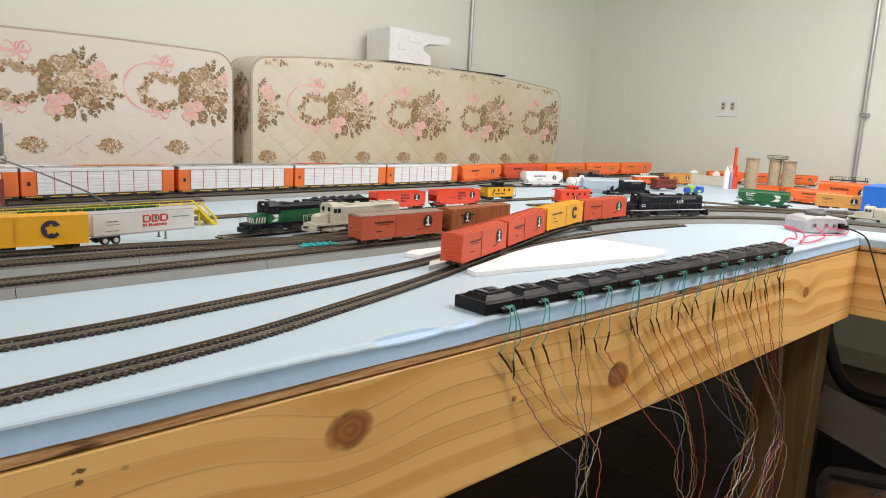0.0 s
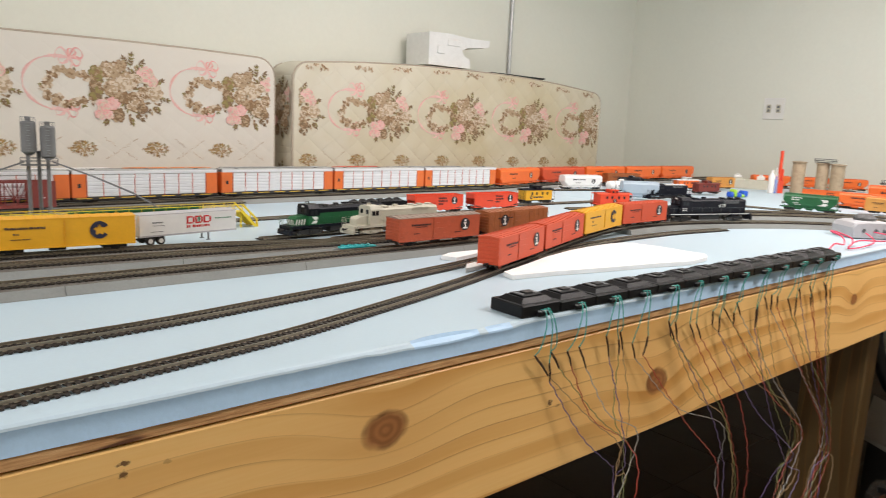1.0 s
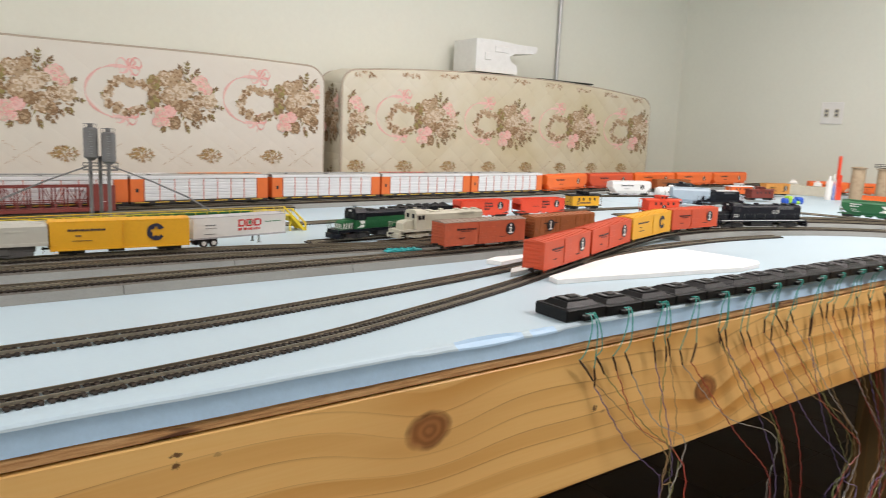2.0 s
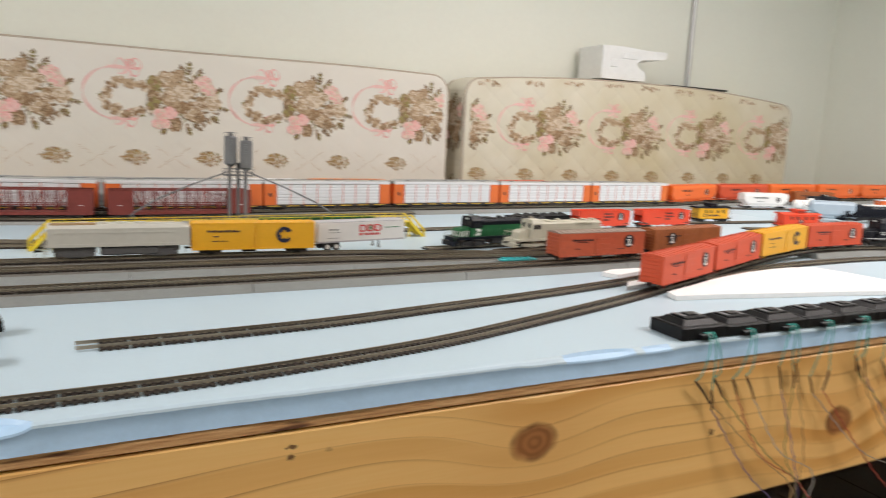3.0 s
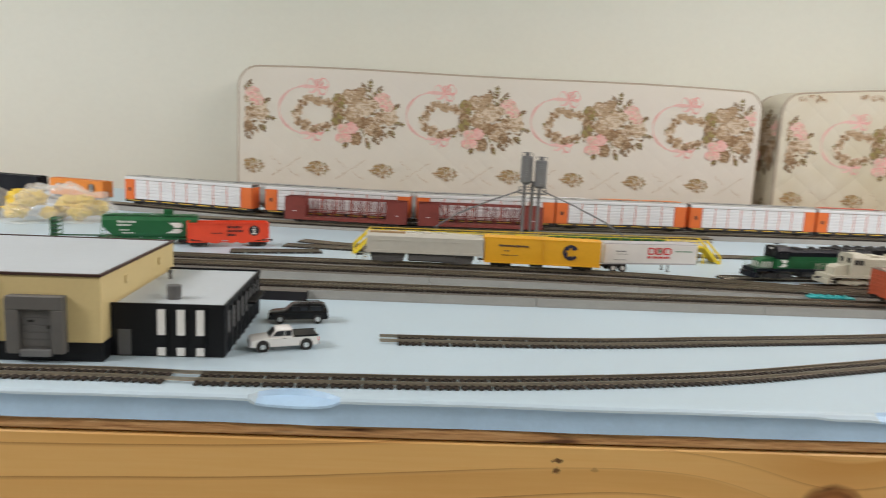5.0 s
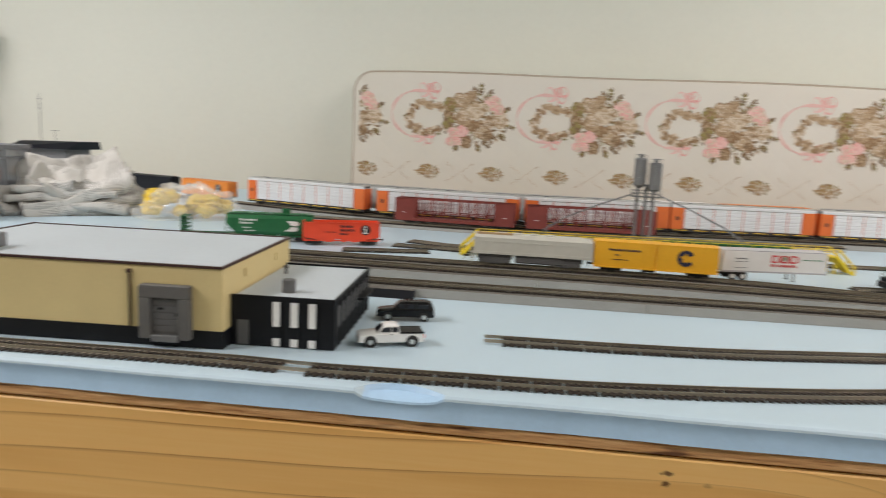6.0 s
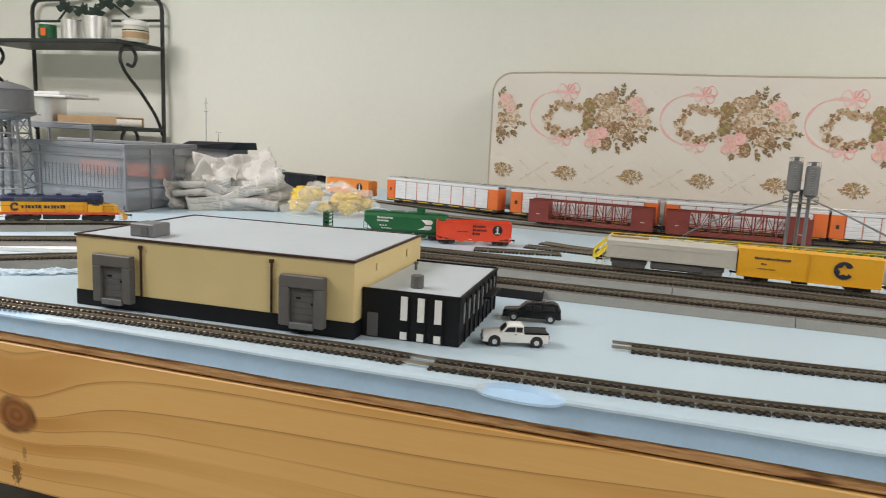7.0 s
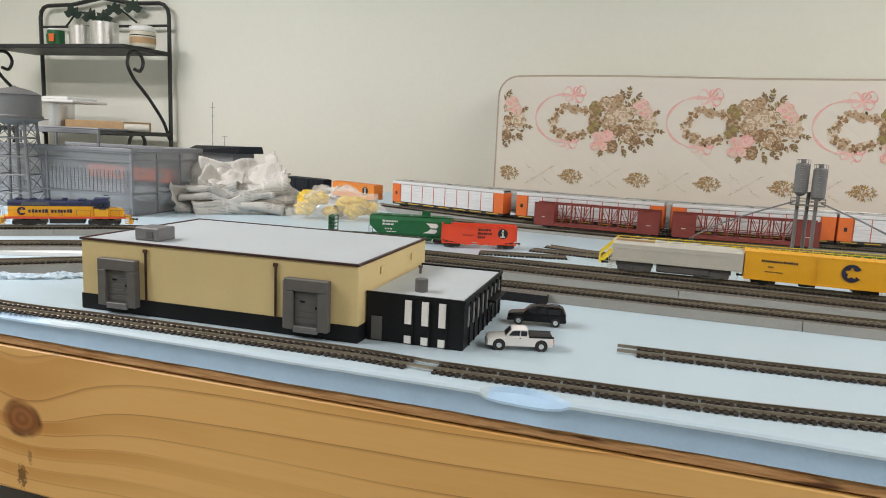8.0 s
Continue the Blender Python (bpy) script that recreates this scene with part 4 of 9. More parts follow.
    part("underframe", Geo().box(-L / 2 + 0.004, L / 2 - 0.004, -0.004, 0.004, 0.0068, 0.0090).box(-0.03, 0.03, -0.012, 0.012, 0.0072, 0.0091).cyl((-0.018, -0.010, 0.0062), (0.002, -0.010, 0.0062), 0.0028, n=8), M["truck"], ob)
    y = side * (w + 0.0009)
    f = 1 if side < 0 else -1
    hz = z1 - z0
    if look_kind == "i":
        emblem_i(ob, f * (L * 0.30 if emb_x is None else emb_x), z0 + hz * 0.53, hz * 0.27, y, side)
        bars(ob, y, word_rows(-f * L * 0.36, z0 + hz * 0.60, hz * 0.075, (0.020, 0.020), s=f) + word_rows(-f * L * 0.31, z0 + hz * 0.53, hz * 0.03, (0.010, 0.012), s=f) + word_rows(-f * L * 0.33, z0 + hz * 0.26, hz * 0.04, (0.012,), s=f) + word_rows(f * L * 0.16, z0 + hz * 0.2, hz * 0.04, (0.008, 0.006), s=f), markings, side)
    elif look_kind == "c":
        emblem_c(ob, f * L * 0.24, z0 + hz * 0.50, hz * 0.30, y, side)
        bars(ob, y, word_rows(-f * L * 0.38, z0 + hz * 0.62, hz * 0.075, (0.026, 0.0185), s=f) + word_rows(-f * L * 0.33, z0 + hz * 0.44, hz * 0.05, (0.007,), s=f) + word_rows(-f * L * 0.35, z0 + hz * 0.28, hz * 0.03, (0.012, 0.01), s=f), markings, side)
    elif look_kind == "b":
        emblem_b(ob, f * L * 0.26, z0 + hz * 0.5, L * 0.19, hz * 0.5, y, side)
        bars(ob, y, word_rows(-f * L * 0.36, z0 + hz * 0.62, hz * 0.10, (0.022, 0.018), s=f) + word_rows(-f * L * 0.36, z0 + hz * 0.46, hz * 0.10, (0.026,), s=f), "white_mark", side)
    return ob


def autorack(m, L=0.314, label="", group="auto rack cars"):
    """A tall closed auto rack: white side panels, orange ends and posts, grey roof."""
    ob = thing("model_auto_rack", label, "model auto rack", m, group)
    H, w, z0 = 0.0620, 0.0175, 0.0065
    z1 = z0 + H
    part("frame", Geo().box(-L / 2, L / 2, -w, w, z0, z0 + 0.0062, 0.0006), M["truck"], ob, "dark deck sill")
    sl = Geo()
    for k in range(7):
        x0 = -L / 2 + 0.003 + k * (L - 0.006) / 7
        sl.box(x0 + 0.004, x0 + (L - 0.006) / 7 - 0.010, -w - 0.0003, w + 0.0003, z0 + 0.0030, z0 + 0.0050)
    part("sill_stripe", sl, M["sill_yellow"], ob, "broken yellow sill stripe")
    part("core", Geo().box(-L / 2 + 0.001, L / 2 - 0.001, -w + 0.0015, w - 0.0015, z0 + 0.0070, z1 - 0.006), M["rack_grey"], ob)
    for s in (-1, 1):
        a0, a1 = sorted((s * (w - 0.0016), s * w))
        for k in range(8):
            x0 = -L / 2 + 0.028 + k * (L - 0.056) / 8
            x1 = x0 + (L - 0.056) / 8
            pts = [(s * (w - 0.0022), z0 + 0.0075)]
            for q in range(6):
                zz, hh = z0 + 0.0075 + q * (H - 0.017) / 6, (H - 0.017) / 6
                pts += [(s * (w - 0.0006), zz), (s * w, zz + 0.0008), (s * w, zz + hh - 0.0012), (s * (w - 0.0008), zz + hh - 0.0004)]
            pts.append((s * (w - 0.0022), z0 + H - 0.0095))
            g = Geo().prism(pts, "x", x0 + 0.0008, x1 - 0.0008)
            part("side_panel", g, M["rack_white"], ob)
        for k in range(9):
            x = -L / 2 + 0.028 + k * (L - 0.056) / 8
            b0, b1 = sorted((s * (w - 0.0005), s * (w + 0.0006)))
            part("post", Geo().box(x - 0.0006, x + 0.0006, b0, b1, z0 + 0.006, z1 - 0.008), M["rack_rail"], ob)
        for e in (-1, 1):
            x0, x1 = sorted((e * (L / 2 - 0.0265), e * L / 2))
            b0, b1 = sorted((s * (w - 0.0016), s * (w + 0.0003)))
            ep = part("end_panel", Geo().box(x0, x1, b0, b1, z0 + 0.006, z1 - 0.008, 0.0004), M["rack_orange"], ob, "orange end panel")
            if e * s > 0:
                part("herald", Geo().box((x0 + x1) / 2 - 0.003, (x0 + x1) / 2 + 0.003, *sorted((s * (w + 0.0003), s * (w + 0.0006))), z0 + 0.026, z0 + 0.034), M["black_mark"], ep)
        c0, c1 = sorted((s * (w - 0.001), s * (w + 0.0005)))
        part("top_rail", Geo().box(-L / 2, L / 2, c0, c1, z1 - 0.0085, z1 - 0.002, 0.0004), M["rack_white"], ob)
    part("roof", Geo().prism([(-w, z1 - 0.003), (w, z1 - 0.003), (w * 0.72, z1 - 0.0004), (-w * 0.72, z1 - 0.0004)], "x", -L / 2, L / 2), M["rack_grey"], ob)
    for k in range(3):
        x = -L * 0.36 + k * L * 0.36
        part("roof_hatch", Geo().box(x - 0.004, x + 0.004, -0.004, 0.004, z1 - 0.0006, z1 + 0.0014, 0.0006), M["mid_grey"], ob)
    part("roof_pipe", Geo().tube([(-L * 0.45, 0.006, z1 + 0.001), (L * 0.45, 0.006, z1 + 0.001)], 0.0005, 4), M["mid_grey"], ob)
    for e in (-1, 1):
        x0, x1 = sorted((e * (L / 2 - 0.001), e * (L / 2 + 0.0006)))
        part("end_door", Geo().box(x0, x1, -w + 0.001, w - 0.001, z0 + 0.006, z1 - 0.008), M["rack_orange"], ob)
        truck(ob, e * (L / 2 - 0.035), pitch=0.019)
        coupler(ob, e * L / 2, e)
    return ob


def open_rack(m, L=0.285, label="", group="open rack cars"):
    """An open auto rack of dark posts, braces and decks with solid end panels."""
    ob = thing("model_open_rack", label, "model auto rack", m, group)
    w, z0, H = 0.0168, 0.0068, 0.0495
    z1 = z0 + H
    part("deck", Geo().box(-L / 2, L / 2, -w, w, z0, z0 + 0.0060, 0.0003), M["maroon"], ob)
    for s in (-1, 1):
        a0, a1 = sorted((s * (w - 0.001), s * (w + 0.0003)))
        n = 9
        dx = (L - 0.088) / n
        for k in range(n + 1):
            x = -L / 2 + 0.044 + k * dx
            part("post", Geo().box(x - 0.0012, x + 0.0012, a0, a1, z0, z1), M["maroon"], ob)
        for k in (1, 3, 6, 8):
            x = -L / 2 + 0.044 + k * dx
            part("brace", Geo().tube([(x, s * w, z0 + 0.010), (x + 0.8 * dx, s * w, z1 - 0.004)], 0.0008, 5).tube([(x, s * w, z0 + 0.010), (x - 0.8 * dx, s * w, z1 - 0.004)], 0.0008, 5), M["maroon"], ob)
        part("mid_rail", Geo().box(-L / 2 + 0.04, L / 2 - 0.04, a0, a1, z0 + 0.019, z0 + 0.0205), M["maroon"], ob)
        part("top_rail", Geo().box(-L / 2, L / 2, a0, a1, z1 - 0.002, z1 + 0.0008), M["maroon"], ob)
        for e in (-1, 1):
            x0, x1 = sorted((e * (L / 2 - 0.043), e * L / 2))
            ep = part("end_panel", Geo().box(x0, x1, a0, a1, z0, z1, 0.0003), M["maroon"], ob, "solid maroon end panel")
            part("lettering_bar", Geo().box((x0 + x1) / 2 - 0.004, (x0 + x1) / 2 + 0.004, *sorted((s * (w + 0.0003), s * (w + 0.0006))), z0 + 0.018, z0 + 0.019), M["white_mark"], ep)
    for e in (-1, 1):
        truck(ob, e * (L / 2 - 0.033), pitch=0.019)
        coupler(ob, e * L / 2, e)
    return ob


def open_hopper(m, L=0.128, mat="red", label="", look_kind="i", H=0.034, markings="black_mark", group="open hopper cars", tip=0, side=-1):
    """An open ribbed hopper with sloping ends and chutes."""
    ob = thing("model_hopper", label, "model hopper car", m, group)
    w, z0 = 0.0165, 0.0085
    z1 = z0 + H
    t = 0.0009
    zt = z0 + H * 0.16
    for s in (-1, 1):
        a0, a1 = sorted((s * (w - t), s * w))
        pts = [(-L / 2, z1), (-L / 2, zt + 0.002), (-L / 2 + 0.020, z0 + 0.003), (-L * 0.19, z0 - 0.002), (-L * 0.13, z0 - 0.002), (-L * 0.09, z0 + 0.003), (-L * 0.03, z0 + 0.003), (0, z0 - 0.002), (L * 0.05, z0 - 0.002), (L * 0.09, z0 + 0.003), (L * 0.13, z0 - 0.002), (L * 0.19, z0 - 0.002), (L / 2 - 0.020, z0 + 0.003), (L / 2, zt + 0.002), (L / 2, z1)]
        part("side_wall", Geo().prism(pts, "y", a0, a1), M[mat], ob)
        rb = Geo()
        for k in range(9):
            x = -L / 2 + 0.004 + k * (L - 0.008) / 8
            b0, b1 = sorted((s * w, s * (w + 0.0009)))
            lo = zt + 0.003 if k in (0, 8) else z0 + 0.008
            if look_kind is None or k in (0, 8):
                rb.box(x - 0.0007, x + 0.0007, b0, b1, lo, z1)
        rb.box(-L / 2, L / 2, *sorted((s * w, s * (w + 0.0010))), z1 - 0.0018, z1 + 0.0004)
        rb.box(-L / 2 + 0.001, L / 2 - 0.001, *sorted((s * (w - 0.004), s * (w - 0.0008))), z0 - 0.0006, z0 + 0.0012)
        part("rib_panel", rb, M[mat], ob)
    for e in (-1, 1):
        part("slope_sheet", Geo().add([(e * L / 2, -w, z1 - 0.012), (e * L / 2, w, z1 - 0.012), (e * 0.012, w, z0 + 0.001), (e * 0.012, -w, z0 + 0.001), (e * L / 2, -w, z1 - 0.011), (e * L / 2, w, z1 - 0.011), (e * 0.012, w, z0 + 0.002), (e * 0.012, -w, z0 + 0.002)], [(0, 1, 2, 3), (7, 6, 5, 4), (0, 4, 5, 1), (2, 6, 7, 3)]), M[mat], ob)
        x0, x1 = sorted((e * (L / 2 - t), e * L / 2))
        part("end_wall", Geo().box(x0, x1, -w, w, z1 - 0.012, z1), M[mat], ob)
        fr = Geo()
        for s in (-1, 1):
            fr.tube([(e * (L / 2 - 0.0005), s * (w - 0.001), z0), (e * (L / 2 - 0.0005), s * (w - 0.001), z1 - 0.011)], 0.0006, 5)
            fr.tube([(e * (L / 2 - 0.001), s * (w - 0.001), z0 + 0.001), (e * (L / 2 - 0.018), s * (w - 0.002), z1 - 0.017)], 0.0006, 5)
        fr.box(*sorted((e * (L / 2 - 0.022), e * L / 2)), -w + 0.001, w - 0.001, z0 - 0.0005, z0 + 0.0010)
        part("end_frame", fr, M[mat], ob)
        truck(ob, e * (L / 2 - 0.019))
        coupler(ob, e * L / 2, e)
    y = side * (w + 0.0001)
    f = 1 if side < 0 else -1
    if look_kind == "i":
        emblem_i(ob, f * L * 0.31, z0 + H * 0.60, H * 0.27, y, side)
        bars(ob, y, word_rows(-f * L * 0.02, z0 + H * 0.72, H * 0.13, (0.024,), s=f) + word_rows(-f * L * 0.02, z0 + H * 0.52, H * 0.13, (0.026,), s=f) + word_rows(-f * L * 0.02, z0 + H * 0.32, H * 0.13, (0.014,), s=f) + word_rows(-f * L * 0.22, z0 + H * 0.45, H * 0.05, (0.010, 0.008), s=f), markings, side)
    return ob


def covered_hopper(m, L=0.175, mat="ic_orange", label="", look_kind="i", H=0.043, markings="black_mark", ribs=0, group="covered hopper cars", side=-1):
    """A covered hopper: bulging body, roof with hatches and walk, slanted ends over open platforms, three chutes."""
    ob = thing("model_covered_hopper", label, "model hopper car", m, group)
    w, z0 = 0.0175, 0.0085
    z1 = z0 + H
    prof = [(-w * 0.86, z0 + 0.004), (-w, z0 + 0.010), (-w, z1 - 0.008), (-w * 0.80, z1 - 0.002), (-w * 0.35, z1), (w * 0.35, z1), (w * 0.80, z1 - 0.002), (w, z1 - 0.008), (w, z0 + 0.010), (w * 0.86, z0 + 0.004)]
    b = L / 2
    rows = []
    for x, lift in ((-b + 0.002, 0.018), (-b + 0.020, 0.0), (b - 0.020, 0.0), (b - 0.002, 0.018)):
        rows.append([(x, y, max(z, z0 + 0.004 + lift)) for y, z in prof])
    n = len(prof)
    fs = [(i * n + k, (i + 1) * n + k, (i + 1) * n + (k + 1) % n, i * n + (k + 1) % n) for i in range(3) for k in range(n)]
    fs += [tuple(range(n)), tuple(range(3 * n, 4 * n))[::-1]]
    part("body", Geo().add([p for r in rows for p in r], fs), M[mat], ob)
    for k in (-1, 0, 1):
        x = k * L * 0.20
        part("chute", Geo().add([(x - 0.016, -w * 0.8, z0 + 0.005), (x + 0.016, -w * 0.8, z0 + 0.005), (x + 0.016, w * 0.8, z0 + 0.005), (x - 0.016, w * 0.8, z0 + 0.005), (x - 0.007, -w * 0.5, z0 - 0.005), (x + 0.007, -w * 0.5, z0 - 0.005), (x + 0.007, w * 0.5, z0 - 0.005), (x - 0.007, w * 0.5, z0 - 0.005)], [(0, 1, 5, 4), (1, 2, 6, 5), (2, 3, 7, 6), (3, 0, 4, 7), (4, 5, 6, 7)]), M[mat], ob)
    for s in (-1, 1):
        part("side_sill", Geo().box(-b, b, *sorted((s * (w - 0.002), s * (w + 0.0004))), z0 + 0.0005, z0 + 0.0030), M[mat], ob)
        if ribs:
            g = Geo()
            for k in range(ribs):
                x = -b + 0.02 + k * (L - 0.04) / (ribs - 1)
                g.box(x - 0.0006, x + 0.0006, *sorted((s * (w - 0.0004), s * (w + 0.0010))), z0 + 0.002, z1 - 0.007)
            part("rib_panel", g, M[mat], ob)
    rw = Geo()
    for s in (-1, 1):
        rw.box(-b + 0.004, b - 0.004, s * w * 0.62 - 0.0022, s * w * 0.62 + 0.0022, z1 + 0.0006, z1 + 0.0012)
    for k in range(4):
        x = -L * 0.33 + k * L * 0.22
        rw.box(x - 0.014, x + 0.014, -0.005, 0.005, z1 - 0.0004, z1 + 0.0014, 0.0004)
    part("roof_walk", rw, M[mat], ob)
    for e in (-1, 1):
        g = Geo().box(*sorted((e * (b - 0.024), e * b)), -w, w, z0 + 0.0004, z0 + 0.0018)
        for s in (-1, 1):
            g.tube([(e * (b - 0.001), s * (w - 0.001), z0), (e * (b - 0.001), s * (w - 0.001), z0 + 0.022)], 0.0006, 5)
            for q in range(4):
                g.tube([(e * (b - 0.001), s * (w - 0.001), z0 + 0.004 + q * 0.005), (e * (b - 0.007), s * (w - 0.001), z0 + 0.004 + q * 0.005)], 0.0003, 4)
        part("end_platform", g, M[mat], ob)
        truck(ob, e * (b - 0.021))
        coupler(ob, e * b, e)
    y = side * (w + 0.0002)
    f = 1 if side < 0 else -1
    if look_kind == "i":
        emblem_i(ob, f * L * 0.26, z0 + H * 0.52, H * 0.20, y, side)
        bars(ob, y, word_rows(-f * L * 0.28, z0 + H * 0.60, H * 0.12, (0.030, 0.026), s=f) + word_rows(-f * L * 0.2, z0 + H * 0.36, H * 0.05, (0.012, 0.01), s=f), markings, side)
    elif look_kind == "b":
        emblem_b(ob, f * L * 0.25, z0 + H * 0.5, L * 0.19, H * 0.46, y, side)
        bars(ob, y, word_rows(-f * L * 0.33, z0 + H * 0.70, H * 0.09, (0.030,), s=f) + word_rows(-f * L * 0.33, z0 + H * 0.56, H * 0.09, (0.022,), s=f) + word_rows(-f * L * 0.30, z0 + H * 0.36, H * 0.06, (0.004, 0.004, 0.004), s=f) + word_rows(-f * L * 0.28, z0 + H * 0.24, H * 0.05, (0.010, 0.008), s=f), "white_mark", side)
    return ob


def text_mesh(word, size, depth=0.0002):
    cu = bpy.data.curves.new("lettering", "FONT")
    cu.body, cu.size, cu.extrude, cu.align_x = word, size, depth, "CENTER"
    tmp = new("lettering_source", cu)
    bpy.context.view_layer.update()
    me = bpy.data.meshes.new_from_object(tmp.evaluated_get(bpy.context.evaluated_depsgraph_get()))
    bpy.data.objects.remove(tmp)
    bpy.data.curves.remove(cu)
    return me


def locomotive(m, label, hood="loco_black", low=None, stripe=None, cab=None, top=None, L=0.226, number="", rails="white_mark", under="truck", fans=4, look_kind=None, side=-1, nose_stripes=False, rail_on=True, truckm="truck", band=None):
    """A six-axle hood diesel, cab towards -x: walkway, long hood, cab with windows, short nose, fuel tank, handrails."""
    ob = thing("model_locomotive", label, "model locomotive", m, "model locomotives")
    low, cab, top = low or hood, cab or hood, top or hood
    b, zd = L / 2, 0.0150
    dk = Geo().box(-b + 0.006, b - 0.006, -0.0165, 0.0165, zd - 0.0022, zd, 0.0003)
    for e in (-1, 1):
        dk.box(*sorted((e * (b - 0.007), e * (b - 0.0055))), -0.0165, 0.0165, 0.0040, zd)
    part("walkway", dk, M[low], ob)
    for s in (-1, 1):
        part("side_sill", Geo().box(-b + 0.012, b - 0.012, *sorted((s * 0.0160, s * 0.0172)), zd - 0.0030, zd + 0.0006), M[stripe or low], ob)
    hx0, hx1 = -b + 0.062, b - 0.016
    hw = 0.0098
    hz = zd + 0.0250
    hg = Geo().prism([(-hw, zd), (hw, zd), (hw, hz - 0.003), (hw - 0.0025, hz), (-hw + 0.0025, hz), (-hw, hz - 0.003)], "x", hx0, hx1)
    part("long_hood", hg, M[hood], ob)
    for s in (-1, 1):
        k = 0
        x = hx0 + 0.004
        while x < hx1 - 0.010:
            wd = 0.0068 if k % 3 else 0.0085
            part("hood_door", Geo().box(x, x + wd, *sorted((s * hw, s * (hw + 0.0004))), zd + 0.0020, hz - 0.0075, 0.0002), M[hood], ob)
            x += wd + 0.0009
            k += 1
        gr = Geo()
        for k in range(7):
            gr.box(hx1 - 0.060, hx1 - 0.020, *sorted((s * hw, s * (hw + 0.0008))), hz - 0.0070 + k * 0.0008, hz - 0.0066 + k * 0.0008)
        part("radiator_grille", gr, M["mid_grey"] if hood != "cream" else M[hood], ob)
    if band:
        part("hood_top", Geo().prism([(-hw - 0.0005, hz - 0.0085), (hw + 0.0005, hz - 0.0085), (hw + 0.0005, hz - 0.003), (hw - 0.0022, hz + 0.0003), (-hw + 0.0022, hz + 0.0003), (-hw - 0.0005, hz - 0.003)], "x", hx0, hx1 + 0.0002), M[band], ob, "dark upper hood")
        part("cab_top", Geo().prism([(-0.0158, zd + 0.0135), (0.0158, zd + 0.0135), (0.0158, zd + 0.0240), (0.0128, zd + 0.0293), (0, zd + 0.0304), (-0.0128, zd + 0.0293), (-0.0158, zd + 0.0240)], "x", -b + 0.0387, -b + 0.0607), M[band], ob, "dark cab roof")
    tg = Geo().box(hx0 + 0.002, hx1 - 0.004, -0.0065, 0.0065, hz - 0.0005, hz + 0.0012, 0.0004)
    for k in range(fans):
        tg.cyl((hx1 - 0.014 - k * 0.021, 0, hz + 0.0010), (hx1 - 0.014 - k * 0.021, 0, hz + 0.0034), 0.0062, n=16)
    tg.box(hx0 + 0.040, hx0 + 0.048, -0.003, 0.003, hz + 0.001, hz + 0.0042, 0.0005)
    tg.box(hx0 + 0.012, hx0 + 0.024, -0.008, 0.008, hz - 0.0002, hz + 0.003, 0.0008)
    part("roof_equipment", tg, M[top], ob)
    cx0, cx1, cw, cz = -b + 0.039, -b + 0.0605, 0.0155, zd + 0.0300
    part("cab", Geo().prism([(-cw, zd), (cw, zd), (cw, cz - 0.006), (cw - 0.003, cz - 0.001), (0, cz), (-cw + 0.003, cz - 0.001), (-cw, cz - 0.006)], "x", cx0, cx1), M[cab], ob)
    for s in (-1, 1):
        for xx in (cx0 + 0.0035, cx0 + 0.0115):
            part("cab_window", Geo().box(xx, xx + 0.0060, *sorted((s * (cw - 0.0004), s * (cw + 0.0006))), zd + 0.0150, zd + 0.0215), M["window"], ob)
    for yy in (-0.0105, 0.0045):
        part("windscreen", Geo().box(cx0 - 0.0007, cx0 + 0.0004, yy, yy + 0.0060, zd + 0.0170, zd + 0.0235), M["window"], ob)
    nz = zd + 0.0145
    part("nose", Geo().prism([(cx0, zd), (cx0, nz), (cx0 - 0.018, nz - 0.002), (cx0 - 0.023, nz - 0.005), (cx0 - 0.024, zd)], "y", -0.0098, 0.0098), M[cab], ob)
    if nose_stripes:
        for k in range(4):
            part("nose_stripe", Geo().prism([(-0.009 + k * 0.005, zd + 0.001), (-0.0065 + k * 0.005, zd + 0.001), (-0.0045 + k * 0.005, zd + 0.0085), (-0.007 + k * 0.005, zd + 0.0085)], "x", cx0 - 0.0246, cx0 - 0.0238), M["white_mark"], ob)
            part("side_stripe", Geo().prism([(cx0 - 0.022 + k * 0.0052, zd + 0.001), (cx0 - 0.0196 + k * 0.0052, zd + 0.001), (cx0 - 0.0178 + k * 0.0052, zd + 0.009), (cx0 - 0.0202 + k * 0.0052, zd + 0.009)], "y", -0.0103, -0.0097), M["white_mark"], ob)
    part("headlight", Geo().box(cx0 - 0.0012, cx0, -0.003, 0.003, cz - 0.005, cz - 0.0025, 0.0004), M["white"] if hood != "cream" else M[hood], ob)
    part("horn", Geo().tube([(cx0 + 0.008, -0.004, cz), (cx0 + 0.008, -0.004, cz + 0.003), (cx0 + 0.001, -0.004, cz + 0.003)], 0.0008, 6), M[top], ob)
    part("fuel_tank", Geo().prism([(-0.014, 0.0052), (-0.010, 0.0034), (0.010, 0.0034), (0.014, 0.0052), (0.014, zd - 0.003), (-0.014, zd - 0.003)], "x", -0.026, 0.026), M[under], ob)
    for e in (-1, 1):
        pl = Geo().box(*sorted((e * (b - 0.006), e * (b - 0.001))), -0.0165, 0.0165, 0.0028, 0.0100, 0.0006)
        for s in (-1, 1):
            for q in range(3):
                pl.box(*sorted((e * (b - 0.0130), e * (b - 0.0050))), *sorted((s * 0.0125, s * 0.0165)), 0.004 + q * 0.0035, 0.0048 + q * 0.0035)
        part("pilot", pl, M[low], ob)
        truck(ob, e * (b - 0.046), 3, 0.0195, truckm)
        coupler(ob, e * (b - 0.002), e)
